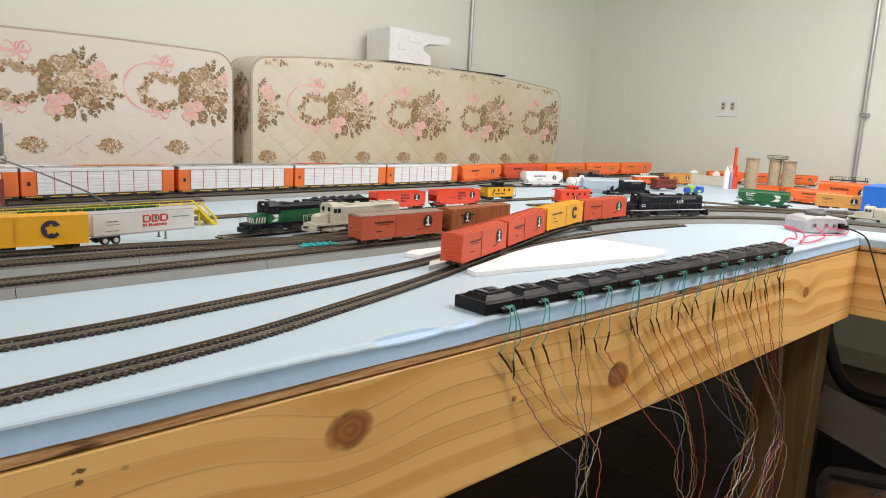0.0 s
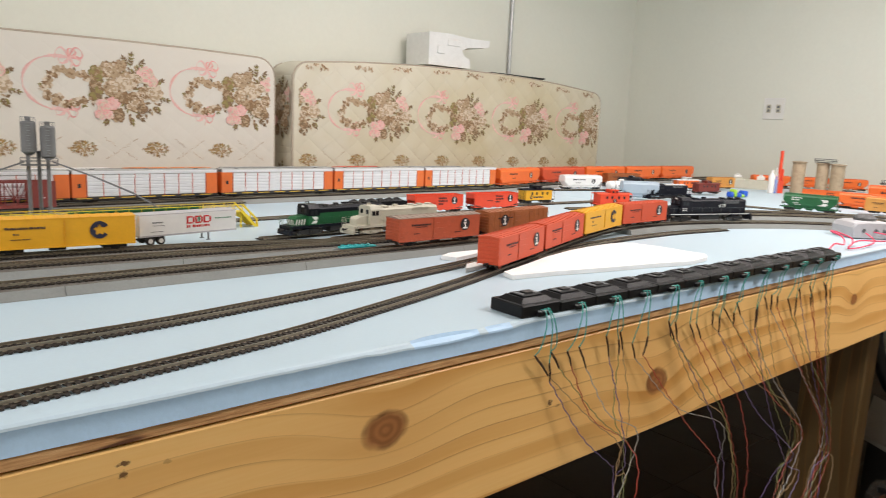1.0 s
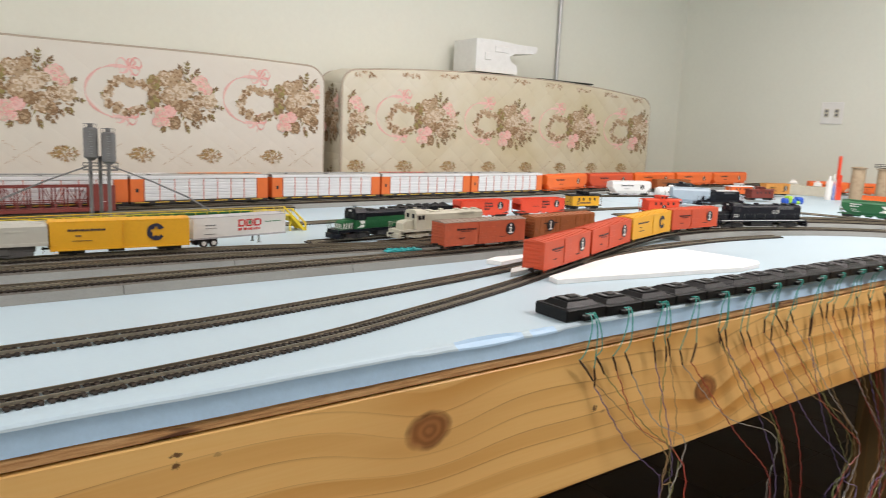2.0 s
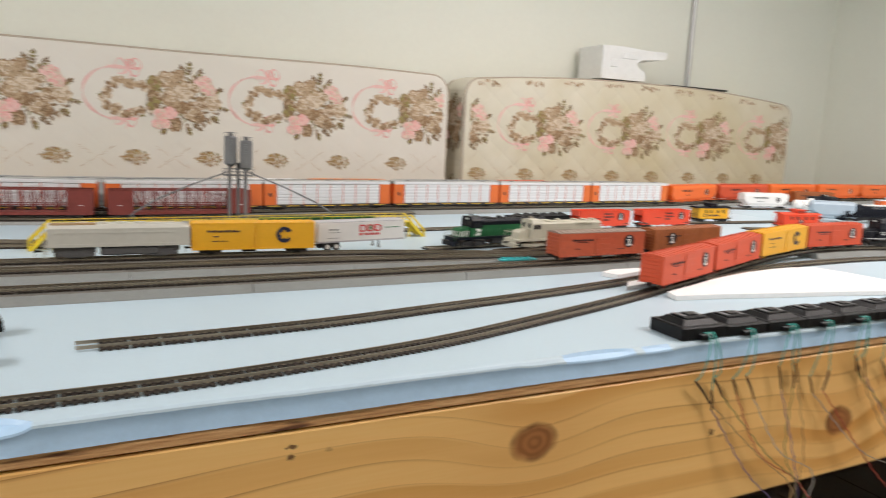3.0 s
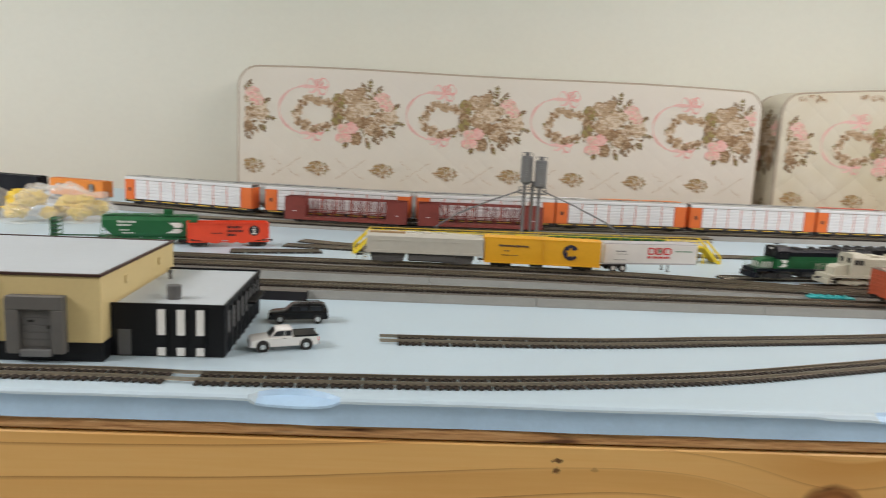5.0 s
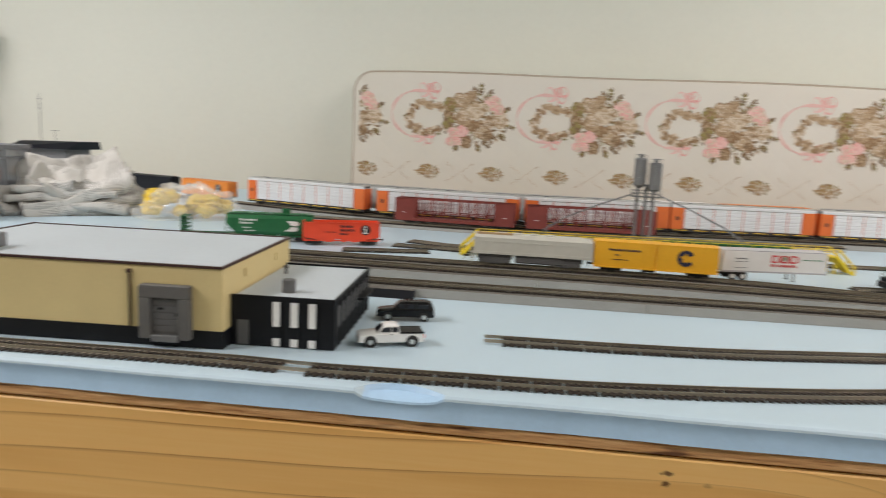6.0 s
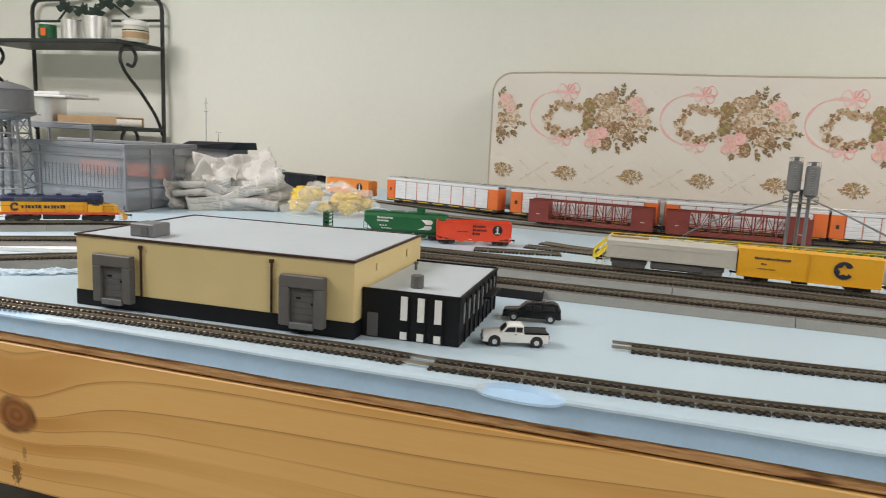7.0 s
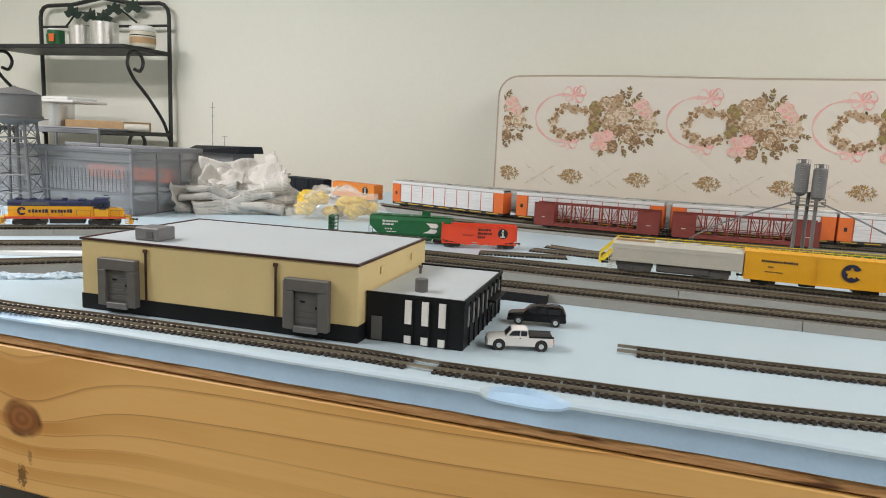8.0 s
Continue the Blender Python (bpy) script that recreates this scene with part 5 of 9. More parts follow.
    if rail_on:
        for s in (-1, 1):
            g = Geo()
            xs = [-b + 0.008, -b + 0.022, -b + 0.036] + [cx1 + 0.006 + k * (b - 0.012 - cx1 - 0.006) / 6 for k in range(7)]
            for x in xs:
                g.tube([(x, s * 0.0160, zd - 0.001), (x, s * 0.0160, zd + 0.0108)], 0.00028, 4)
            g.tube([(xs[0], s * 0.0160, zd + 0.0108), (xs[2], s * 0.0160, zd + 0.0108)], 0.00028, 4)
            g.tube([(xs[3], s * 0.0160, zd + 0.0108), (xs[-1], s * 0.0160, zd + 0.0108)], 0.00028, 4)
            part("handrail", g, M[rails], ob)
        for e in (-1, 1):
            g = Geo()
            for y in (-0.0155, -0.0055, 0.0055, 0.0155):
                g.tube([(e * (b - 0.0045), y, 0.006 if abs(y) > 0.01 else zd), (e * (b - 0.0045), y, zd + 0.0108)], 0.00028, 4)
            g.tube([(e * (b - 0.0045), -0.0155, zd + 0.0108), (e * (b - 0.0045), 0.0155, zd + 0.0108)], 0.00028, 4)
            part("handrail", g, M[rails], ob)
    f = 1 if side < 0 else -1
    y = side * (hw + 0.0006)
    if number:
        me = text_mesh(number, 0.0090)
        me.materials.append(M["white_mark"])
        rot = pose(f * 0.034, y, zd + 0.0110, 90, 0, 0 if side < 0 else 180)
        part("number_lettering", me, None, ob, m=rot)
        bars(ob, side * (cw + 0.0003), word_rows(cx0 + 0.003, zd + 0.0085, 0.0018, (0.011,)) + word_rows(cx0 + 0.003, zd + 0.0055, 0.0018, (0.011,)), "white_mark", side)
    if look_kind == "b":
        emblem_b(ob, cx0 + 0.011, zd + 0.0075, 0.016, 0.010, side * (cw + 0.0002), side)
    if look_kind == "c":
        cx = b - 0.036 if side > 0 else -b + 0.075
        emblem_c(ob, cx, zd + 0.0085, 0.0066, y, side)
        bars(ob, y, word_rows(cx + f * 0.008, zd + 0.0060, 0.0056, (0.030, 0.032), 0.004, s=f), "navy_mark", side)
        bars(ob, side * (cw + 0.0003), word_rows(cx0 + 0.004, zd + 0.011, 0.003, (0.010,)), "navy_mark", side)
    return ob


def caboose(m, label, body="yellow", roof="navy", group="cabooses", look_kind="c", L=0.108):
    """A caboose with end platforms, windows and a cupola."""
    ob = thing("model_caboose", label, "model caboose", m, group)
    b, w, z0 = L / 2 - 0.010, 0.0165, 0.0100
    z1 = z0 + 0.028
    part("body", Geo().box(-b, b, -w, w, z0, z1, 0.0004), M[body], ob)
    part("roof", Geo().prism([(-w - 0.0012, z1), (w + 0.0012, z1), (w * 0.7, z1 + 0.0030), (0, z1 + 0.0038), (-w * 0.7, z1 + 0.0030)], "x", -L / 2 + 0.001, L / 2 - 0.001), M[roof], ob)
    cu = part("cupola", Geo().box(-0.012, 0.012, -w * 0.85, w * 0.85, z1 + 0.001, z1 + 0.0110, 0.0005), M[roof], ob)
    part("cupola_roof", Geo().box(-0.0135, 0.0135, -w * 0.95, w * 0.95, z1 + 0.0110, z1 + 0.0124, 0.0004), M[roof], cu)
    part("roof_walk", Geo().box(-L / 2, L / 2, -0.003, 0.003, z1 + 0.0042, z1 + 0.0048).tube([(-0.005, -0.004, z1 + 0.0124), (-0.005, -0.004, z1 + 0.017)], 0.001, 6), M["truck"], ob)
    for s in (-1, 1):
        for x in (-0.030, -0.013, 0.010, 0.028):
            if x + 0.008 < b:
                part("window", Geo().box(x, x + 0.006, *sorted((s * (w - 0.0004), s * (w + 0.0004))), z0 + 0.015, z0 + 0.0225), M["window"], ob)
        for x in (-0.009, 0.003):
            part("cupola_window", Geo().box(x, x + 0.006, *sorted((s * (w * 0.85 - 0.0003), s * (w * 0.85 + 0.0004))), z1 + 0.0045, z1 + 0.0090), M["window"], cu)
    for e in (-1, 1):
        g = Geo().box(*sorted((e * b, e * L / 2)), -w, w, z0 - 0.0008, z0 + 0.0008)
        for y in (-w + 0.001, -0.005, 0.005, w - 0.001):
            g.tube([(e * (L / 2 - 0.001), y, z0), (e * (L / 2 - 0.001), y, z0 + (0.027 if abs(y) > 0.01 else 0.012))], 0.0004, 4)
        g.tube([(e * (L / 2 - 0.001), -w, z0 + 0.012), (e * (L / 2 - 0.001), w, z0 + 0.012)], 0.0004, 4)
        for s in (-1, 1):
            g.box(*sorted((e * (L / 2 - 0.006), e * (L / 2 - 0.001))), *sorted((s * (w - 0.004), s * w)), z0 - 0.0058, z0 - 0.005)
        part("end_platform", g, M[roof], ob)
        truck(ob, e * (L / 2 - 0.022), pitch=0.018)
        coupler(ob, e * L / 2, e)
    part("underframe", Geo().box(-b, b, -0.006, 0.006, 0.0070, 0.0100), M["truck"], ob)
    if look_kind == "c":
        emblem_c(ob, -0.030, z0 + 0.009, 0.0050, -w - 0.0001, -1)
        bars(ob, -w - 0.0001, word_rows(-0.023, z0 + 0.0065, 0.0045, (0.021, 0.018)), "navy_mark", -1)
    elif look_kind == "i":
        emblem_i(ob, 0.0, z0 + 0.009, 0.0065, -w - 0.0001, -1)
    return ob


def tank_car(m, mat="pale_blue", label="", L=0.135, r=0.0165):
    """A tank car with domed ends, a dome, saddle bands and a frame."""
    ob = thing("model_tank_car", label, "model tank car", m, "model tank cars")
    zc = 0.0115 + r
    g = Geo()
    prof = [(0.0005, -L / 2 + 0.004), (r * 0.6, -L / 2 + 0.006), (r * 0.92, -L / 2 + 0.010), (r, -L / 2 + 0.016), (r, L / 2 - 0.016), (r * 0.92, L / 2 - 0.010), (r * 0.6, L / 2 - 0.006), (0.0005, L / 2 - 0.004)]
    g.lathe(prof, 22).move(Matrix.Translation((0, 0, zc)) @ Matrix.Rotation(radians(90), 4, "Y"))
    part("tank", g, M[mat], ob, smooth=True)
    part("dome", Geo().lathe([(0.009, 0), (0.009, 0.006), (0.0075, 0.008), (0.001, 0.0088)], 16, (0, 0, zc + r - 0.002)), M[mat], ob, smooth=True)
    part("frame", Geo().box(-L / 2, L / 2, -0.004, 0.004, 0.0085, 0.0120).box(-L / 2, -L / 2 + 0.02, -0.016, 0.016, 0.0095, 0.0112).box(L / 2 - 0.02, L / 2, -0.016, 0.016, 0.0095, 0.0112), M["truck"], ob)
    for x in (-L * 0.28, L * 0.28):
        part("band", Geo().lathe([(r + 0.0004, -0.0012), (r + 0.0004, 0.0012)], 22).move(Matrix.Translation((x, 0, zc)) @ Matrix.Rotation(radians(90), 4, "Y")), M["mid_grey"], ob)
    for e in (-1, 1):
        truck(ob, e * (L / 2 - 0.022))
        coupler(ob, e * L / 2, e)
    bars(ob, -r - 0.0002, word_rows(-L * 0.2, zc - 0.002, 0.004, (0.02, 0.022)), "black_mark", -1)
    return ob


def semi_trailer(m, label):
    """A white highway trailer: smooth van body, tandem axle, landing legs, red block lettering."""
    ob = thing("model_trailer", label, "model trailer", m)
    L, w, z0, z1 = 0.160, 0.0150, 0.0135, 0.0460
    part("van_body", Geo().box(-L / 2, L / 2, -w, w, z0, z1, 0.0007), M["white"], ob)
    part("corner_trim", Geo().box(-L / 2 - 0.0002, L / 2 + 0.0002, -w - 0.0002, w + 0.0002, z0 - 0.0008, z0 + 0.0016), M["silver"], ob)
    part("roof_trim", Geo().box(-L / 2 - 0.0002, L / 2 + 0.0002, -w - 0.0002, w + 0.0002, z1 - 0.0012, z1 + 0.0001, 0.0003), M["silver"], ob)
    rear = Geo().box(-L / 2 + 0.010, -L / 2 + 0.040, -0.012, 0.012, 0.0095, 0.0128)
    part("axle_frame", rear, M["truck"], ob)
    for x in (-L / 2 + 0.017, -L / 2 + 0.033):
        for s in (-1, 1):
            wl = part("wheel", Geo().cyl((x, s * 0.0105, 0.0064), (x, s * 0.0150, 0.0064), 0.0063, n=18), M["truck"], ob, "black tyre")
            part("hub", Geo().cyl((x, s * 0.0150, 0.0064), (x, s * 0.0154, 0.0064), 0.0035, n=12), M["white"], wl)
    for s in (-1, 1):
        part("landing_leg", Geo().box(L / 2 - 0.048, L / 2 - 0.0455, *sorted((s * 0.009, s * 0.0105)), 0.0004, z0).box(L / 2 - 0.050, L / 2 - 0.0435, *sorted((s * 0.0085, s * 0.0115)), 0.0002, 0.0010), M["mid_grey"], ob)
    y = -w - 0.0001
    bars(ob, y, word_rows(-0.006, 0.0285, 0.0115, (0.0128, 0.0128, 0.0128), 0.0012), "red_mark")
    bars(ob, y, word_rows(-0.006, 0.0225, 0.0040, (0.0075, 0.030), 0.002), "red_mark")
    part("leaf_mark", Geo().prism([(0.0145, 0.0400), (0.0170, 0.0350), (0.0145, 0.0300), (0.0120, 0.0350)], "y", y - 0.0004, y - 0.0002), M["green_mark"], ob)
    bars(ob, y, word_rows(-0.060, 0.0325, 0.0022, (0.017,)) + word_rows(-0.060, 0.0285, 0.0010, (0.011, 0.007)) + word_rows(-0.062, 0.0195, 0.0010, (0.009, 0.009)), "mid_grey")
    bars(ob, y, word_rows(0.042, 0.0335, 0.0018, (0.012, 0.016)), "green_mark")
    return ob


# ---------------------------------------------------------------- trains in place


def on_line(pts, z, rise=None):
    """Gives poses along a smooth line: from a distance along it to the pose of a car centred there."""
    path = spline([(x, y, 0) for x, y in pts], 0.004)

    def at(s, flip=False, half=0.05):
        i = int(round(s / 0.004))
        a, c = path[max(i - int(half / 0.004), 0)], path[min(i + int(half / 0.004), len(path) - 1)]
        ang = math.degrees(math.atan2(c.y - a.y, c.x - a.x)) + (180 if flip else 0)
        mid = (a + c) / 2
        za, zc = climb(a.x, rise), climb(c.x, rise)
        tilt = -math.degrees(math.atan2(zc - za, (c - a).length)) * (-1 if flip else 1)
        return pose(mid.x, mid.y, z + (za + zc) / 2, 0, 0, ang) @ Matrix.Rotation(radians(tilt), 4, "Y")

    def near(x):
        return min(range(len(path)), key=lambda k: abs(path[k].x - x)) * 0.004

    return at, near


at, near = on_line(T_MAIN, RAIL_F, RISE)
s0 = near(0.690) + 0.0850 - 0.010
PITCH = 0.184
boxcar(at(s0), mat="ic_red", label="vermilion plug-door boxcar with ribbed sides on the curved track", ribs=0, L=0.172, H=0.0415, group="train cars")
boxcar(at(s0 + PITCH), mat="ic_red", label="faded vermilion boxcar coupled in the train", ribs=0, L=0.172, H=0.0415, group="train cars")
boxcar(at(s0 + 2 * PITCH), mat="chrome_yellow", label="yellow boxcar with dark blue herald in the train", look_kind="c", markings="navy_mark", group="train cars", L=0.172, H=0.0415, ribs=0, door=0.0)
boxcar(at(s0 + 3 * PITCH), mat="ic_red", label="orange-red boxcar coupled behind the engine", ribs=0, L=0.172, H=0.0415, group="train cars")
BLACK_ENGINE = locomotive(at(s0 + 4 * PITCH + 0.045) @ Matrix.Diagonal((1.21, 1.12, 1.28, 1)), "black six-axle diesel locomotive with white handrails and number", number="6139", fans=3, rails="dock")
part("deck_stripe", Geo().box(-0.100, 0.100, -0.0177, -0.0173, 0.0140, 0.0150), M["white_mark"], BLACK_ENGINE, "thin white deck stripe")

at, near = on_line(M_ONE, RAIL_B)
boxcar(at(near(0.620) + 0.1045), mat="oxide", roof_mat="weathered_roof", label="oxide red boxcar with weathered grey-brown roof on the main line", ribs=0, H=0.0385)
boxcar(at(near(0.620) + 0.1045 + 0.200), mat="brown", roof_mat="brown", label="weathered brown boxcar on the main line", ribs=12, H=0.0385, emb_x=-0.045)

at, near = on_line(M_THREE, RAIL_B - 0.0005)
boxcar(at(near(0.118) + 0.0885), mat="chrome_yellow", label="yellow boxcar with dark blue herald on the yard lead", look_kind="c", markings="navy_mark", ribs=0, door=0.0, H=0.0400)

# ---------------------------------------------------------------- cars on the far and side tracks
at, near = on_line(RACK, RAIL_B)
JOINTS = (-0.715, -0.330, 0.004, 0.330, 0.652, 0.975, 1.301, 1.625)
for a, c in zip(JOINTS, JOINTS[1:]):
    autorack(at((near(a) + near(c)) / 2, half=0.11), L=min(0.345, near(c) - near(a) - 0.009), label="white-panelled auto rack car with orange ends and grey roof")
BACK = [(x, y + 0.080) for x, y in RACK[3:]]
roadbed(BACK, 0.046, "grey foam roadbed strip behind the auto racks")
track(BACK, BED, "rearmost track behind the auto racks")
atb, nearb = on_line(BACK, RAIL_B)
for x, mt, ln, lb in ((-0.28, "rack_grey", 0.33, "long grey covered hopper behind the auto racks"), (0.07, "rack_grey", 0.33, "long grey covered hopper behind the auto racks"), (0.345, "white", 0.19, "white covered hopper behind the auto racks"), (0.565, "pale_orange", 0.21, "orange covered hopper behind the auto racks"), (0.86, "rack_grey", 0.33, "long grey covered hopper behind the auto racks"), (1.12, "ic_red", 0.17, "red covered hopper behind the auto racks"), (1.38, "rack_grey", 0.30, "long grey covered hopper behind the auto racks")):
    covered_hopper(atb(nearb(x), half=0.09), mat=mt, label=lb, look_kind="", H=0.056, L=ln)
boxcar(at(near(-0.832)), mat="pale_orange", label="pale orange boxcar standing ahead of the auto racks", ribs=0, H=0.0405, L=0.172)
boxcar(at(near(-1.025)), mat="loco_black", label="black boxcar at the end of the far track", look_kind="", ribs=8, L=0.16)
HOP = near(1.625) + 0.158
for k, (mt, lb) in enumerate((("ic_orange", "orange covered hopper with round black herald"), ("ic_red", "red-orange covered hopper in the far string"), ("ic_orange", "orange covered hopper with round black herald"), ("ic_orange", "orange covered hopper with round black herald"), ("ic_orange", "orange covered hopper with round black herald"))):
    covered_hopper(at(HOP + 0.302 * k), mat=mt, L=0.288, H=0.052, label=lb)
at2, near2 = on_line([(-0.50, 1.545), (0.0, 1.500), (0.33, 1.518), (0.70, 1.56)], FOAM + 0.0115)
open_rack(at2(near2(-0.140), half=0.1), L=0.268, label="maroon open auto rack with lattice sides")
open_rack(at2(near2(0.152), half=0.1), L=0.276, label="maroon open auto rack with cross braces")
roadbed([(-0.50, 1.545), (0.0, 1.500), (0.33, 1.518), (0.70, 1.56)], 0.040, "grey roadbed strip beside the far track", h=0.006)
track([(-0.50, 1.545), (0.0, 1.500), (0.33, 1.518), (0.70, 1.56)], FOAM + 0.0063, "track under the open rack cars")

track([(0.86, 1.262), (1.0, 1.262), (1.15, 1.262), (1.34, 1.262)], FOAM, "short yard track under the red hoppers")
open_hopper(pose(1.045, 1.262, RAIL_F, 0, 0, -1), label="bright red open hopper with black herald on a yard track", L=0.145)
open_hopper(pose(1.232, 1.262, RAIL_F, 0, 0, -1), label="bright red open hopper coupled to another hopper", L=0.150)
track([(1.30, 1.350), (1.45, 1.338), (1.62, 1.330), (1.9, 1.325)], FOAM, "yard track under the yellow caboose")
caboose(pose(1.473, 1.337, RAIL_F, 0, 0, -4), "yellow caboose with black roof and cupola", "chrome_yellow", "loco_black", L=0.120)
track([(0.66, 1.162), (0.815, 1.178), (0.98, 1.196)], FOAM, "short track under the coal hopper")
track([(0.52, 1.088), (0.64, 1.098), (0.80, 1.115), (1.02, 1.14)], FOAM, "short track under the green engine")
locomotive(pose(0.675, 1.095, RAIL_F, 0, 0, 7.5) @ Matrix.Diagonal((1.08, 1.1, 1.22, 1)), "green and black diesel locomotive with white nose stripes", hood="bn_green", top="coal", low="loco_black", rails="bn_green", look_kind="b", nose_stripes=True, fans=3, L=0.222, band="loco_black")
open_hopper(pose(0.815, 1.178, RAIL_F, 0, 0, 6), mat="black", label="black open hopper heaped with coal", look_kind=None, L=0.15)
cl = Geo()
for i in range(25):
    for j in range(7):
        x, y = -0.066 + i * 0.0055, -0.0144 + j * 0.0048
        cl.v.append((x, y, 0.0425 + 0.007 * math.sin(i * 0.75) ** 2 * math.cos((j - 3) * 0.45) + 0.0012 * noise.noise(Vector((x * 300, y * 300, 0)))))
for i in range(24):
    for j in range(6):
        cl.f.append([i * 7 + j, (i + 1) * 7 + j, (i + 1) * 7 + j + 1, i * 7 + j + 1])
        cl.m.append(0)
cl.box(-0.066, 0.066, -0.0144, 0.0144, 0.030, 0.0424)
solid("coal_load", cl, M["coal"], "heaped black coal load in a hopper", "coal load", m=pose(0.815, 1.178, RAIL_F, 0, 0, 6))
locomotive(pose(0.738, 1.002, RAIL_B - 0.001, 0, 0, 4.5) @ Matrix.Diagonal((1.02, 1.05, 1.12, 1)), "unpainted cream plastic diesel locomotive on the main line", hood="cream", rails="cream", under="cream", truckm="cream", fans=3, L=0.215)
roadbed([(0.60, 0.984), (0.74, 1.002), (0.92, 1.03), (1.10, 1.05)], 0.040, "grey roadbed strip under the cream engine", h=0.0098)
track([(0.60, 0.984), (0.74, 1.002), (0.92, 1.03), (1.10, 1.05)], FOAM + 0.0101, "track under the cream engine")
semi_trailer(pose(0.385, 1.068, BED + 0.0008, 0, 0, 9), "white semi trailer with red block lettering parked by the track")

tc = Geo()
for k in range(4):
    tc.tube([(-0.026 + k * 0.013 + q * 0.003, 0.005 * math.sin(q * 1.3 + k), 0.0030) for q in range(5)], 0.0028, 6)
tc.box(-0.030, 0.034, -0.006, 0.006, 0.0003, 0.0035, 0.001)
solid("teal_clip", tc, M["teal"], "small teal plastic clip lying between the tracks", "clip", m=pose(0.593, 0.905, BED + 0.0001, 0, 0, -4))


def cowl_engine(m):
    """A bare grey full-width diesel shell on dark trucks."""
    ob = thing("model_locomotive", "unpainted grey full-width diesel shell on dark trucks", "model locomotive", m, "model locomotives")
    L, w, z0, z1 = 0.186, 0.0165, 0.0175, 0.0465
    b = L / 2
    prof = [(-w, z0), (-w, z1 - 0.005), (-w * 0.75, z1), (w * 0.75, z1), (w, z1 - 0.005), (w, z0)]
    rows = [[(-b + 0.008, y, z) for y, z in prof], [(-b + 0.012, y, z) for y, z in prof], [(b - 0.020, y, z) for y, z in prof], [(b, y * 0.98, min(z, z1 - 0.0025)) for y, z in prof]]
    n = len(prof)
    fs = [(i * n + k, (i + 1) * n + k, (i + 1) * n + (k + 1) % n, i * n + (k + 1) % n) for i in range(3) for k in range(n)] + [tuple(range(n)), tuple(range(3 * n, 4 * n))[::-1]]
    part("body", Geo().add([p for r in rows for p in r], fs), M["grey_body"], ob)
    for s in (-1, 1):
        part("side_seam", Geo().box(-b + 0.014, b - 0.024, *sorted((s * w, s * (w + 0.0005))), z1 - 0.0115, z1 - 0.0100), M["grey_body"], ob)
        part("side_sill", Geo().box(-b + 0.006, b, *sorted((s * (w - 0.001), s * (w + 0.0008))), z0 - 0.001, z0 + 0.003), M["grey_body"], ob)
        st = Geo()
        for k in range(6):
            st.tube([(-b + 0.003, s * (w - 0.001), 0.003 + k * 0.003), (-b + 0.009, s * (w - 0.001), 0.003 + k * 0.003)], 0.0004, 4)
        st.tube([(-b + 0.003, s * (w - 0.001), 0.003), (-b + 0.003, s * (w - 0.001), 0.026)], 0.0005, 4)
        part("ladder", st, M["grey_body"], ob)
    for k in range(4):
        part("roof_fan", Geo().cyl((-b + 0.05 + k * 0.024, 0, z1 - 0.0004), (-b + 0.05 + k * 0.024, 0, z1 + 0.0018), 0.0075, n=16), M["grey_body"], ob)
    part("roof_strip", Geo().box(-b + 0.012, -b + 0.066, -0.013, -0.007, z1 - 0.0008, z1 + 0.0024, 0.0004), M["card"], ob, "tan strip on the roof")
    part("fuel_tank", Geo().box(-0.022, 0.050, -0.014, 0.014, 0.0040, z0 - 0.001, 0.002), M["dock"], ob)
    for e in (-1, 1):
        truck(ob, e * (b - 0.040), 3, 0.0185, "dock")
        part("bolster", Geo().box(e * (b - 0.040) - 0.026, e * (b - 0.040) + 0.026, -0.0125, 0.0125, 0.0088, z0 - 0.0005, 0.0006), M["dock"], ob)
        coupler(ob, e * b, e)
    return ob


at3, near3 = on_line(M_THREE, RAIL_B - 0.0005)
cowl_engine(at3(near3(0.118) - 0.0975))
locomotive(at3(near3(-0.998) - 0.012, True) @ Matrix.Diagonal((1.05, 1.08, 1.10, 1)), "yellow and orange diesel with dark blue roof and lettering", hood="chrome_yellow", low="chrome_yellow", cab="chrome_yellow", top="navy", stripe="ic_red", rails="navy", look_kind="c", fans=3, L=0.205, side=1, band="navy")

# ---------------------------------------------------------------- service platform and sand tower


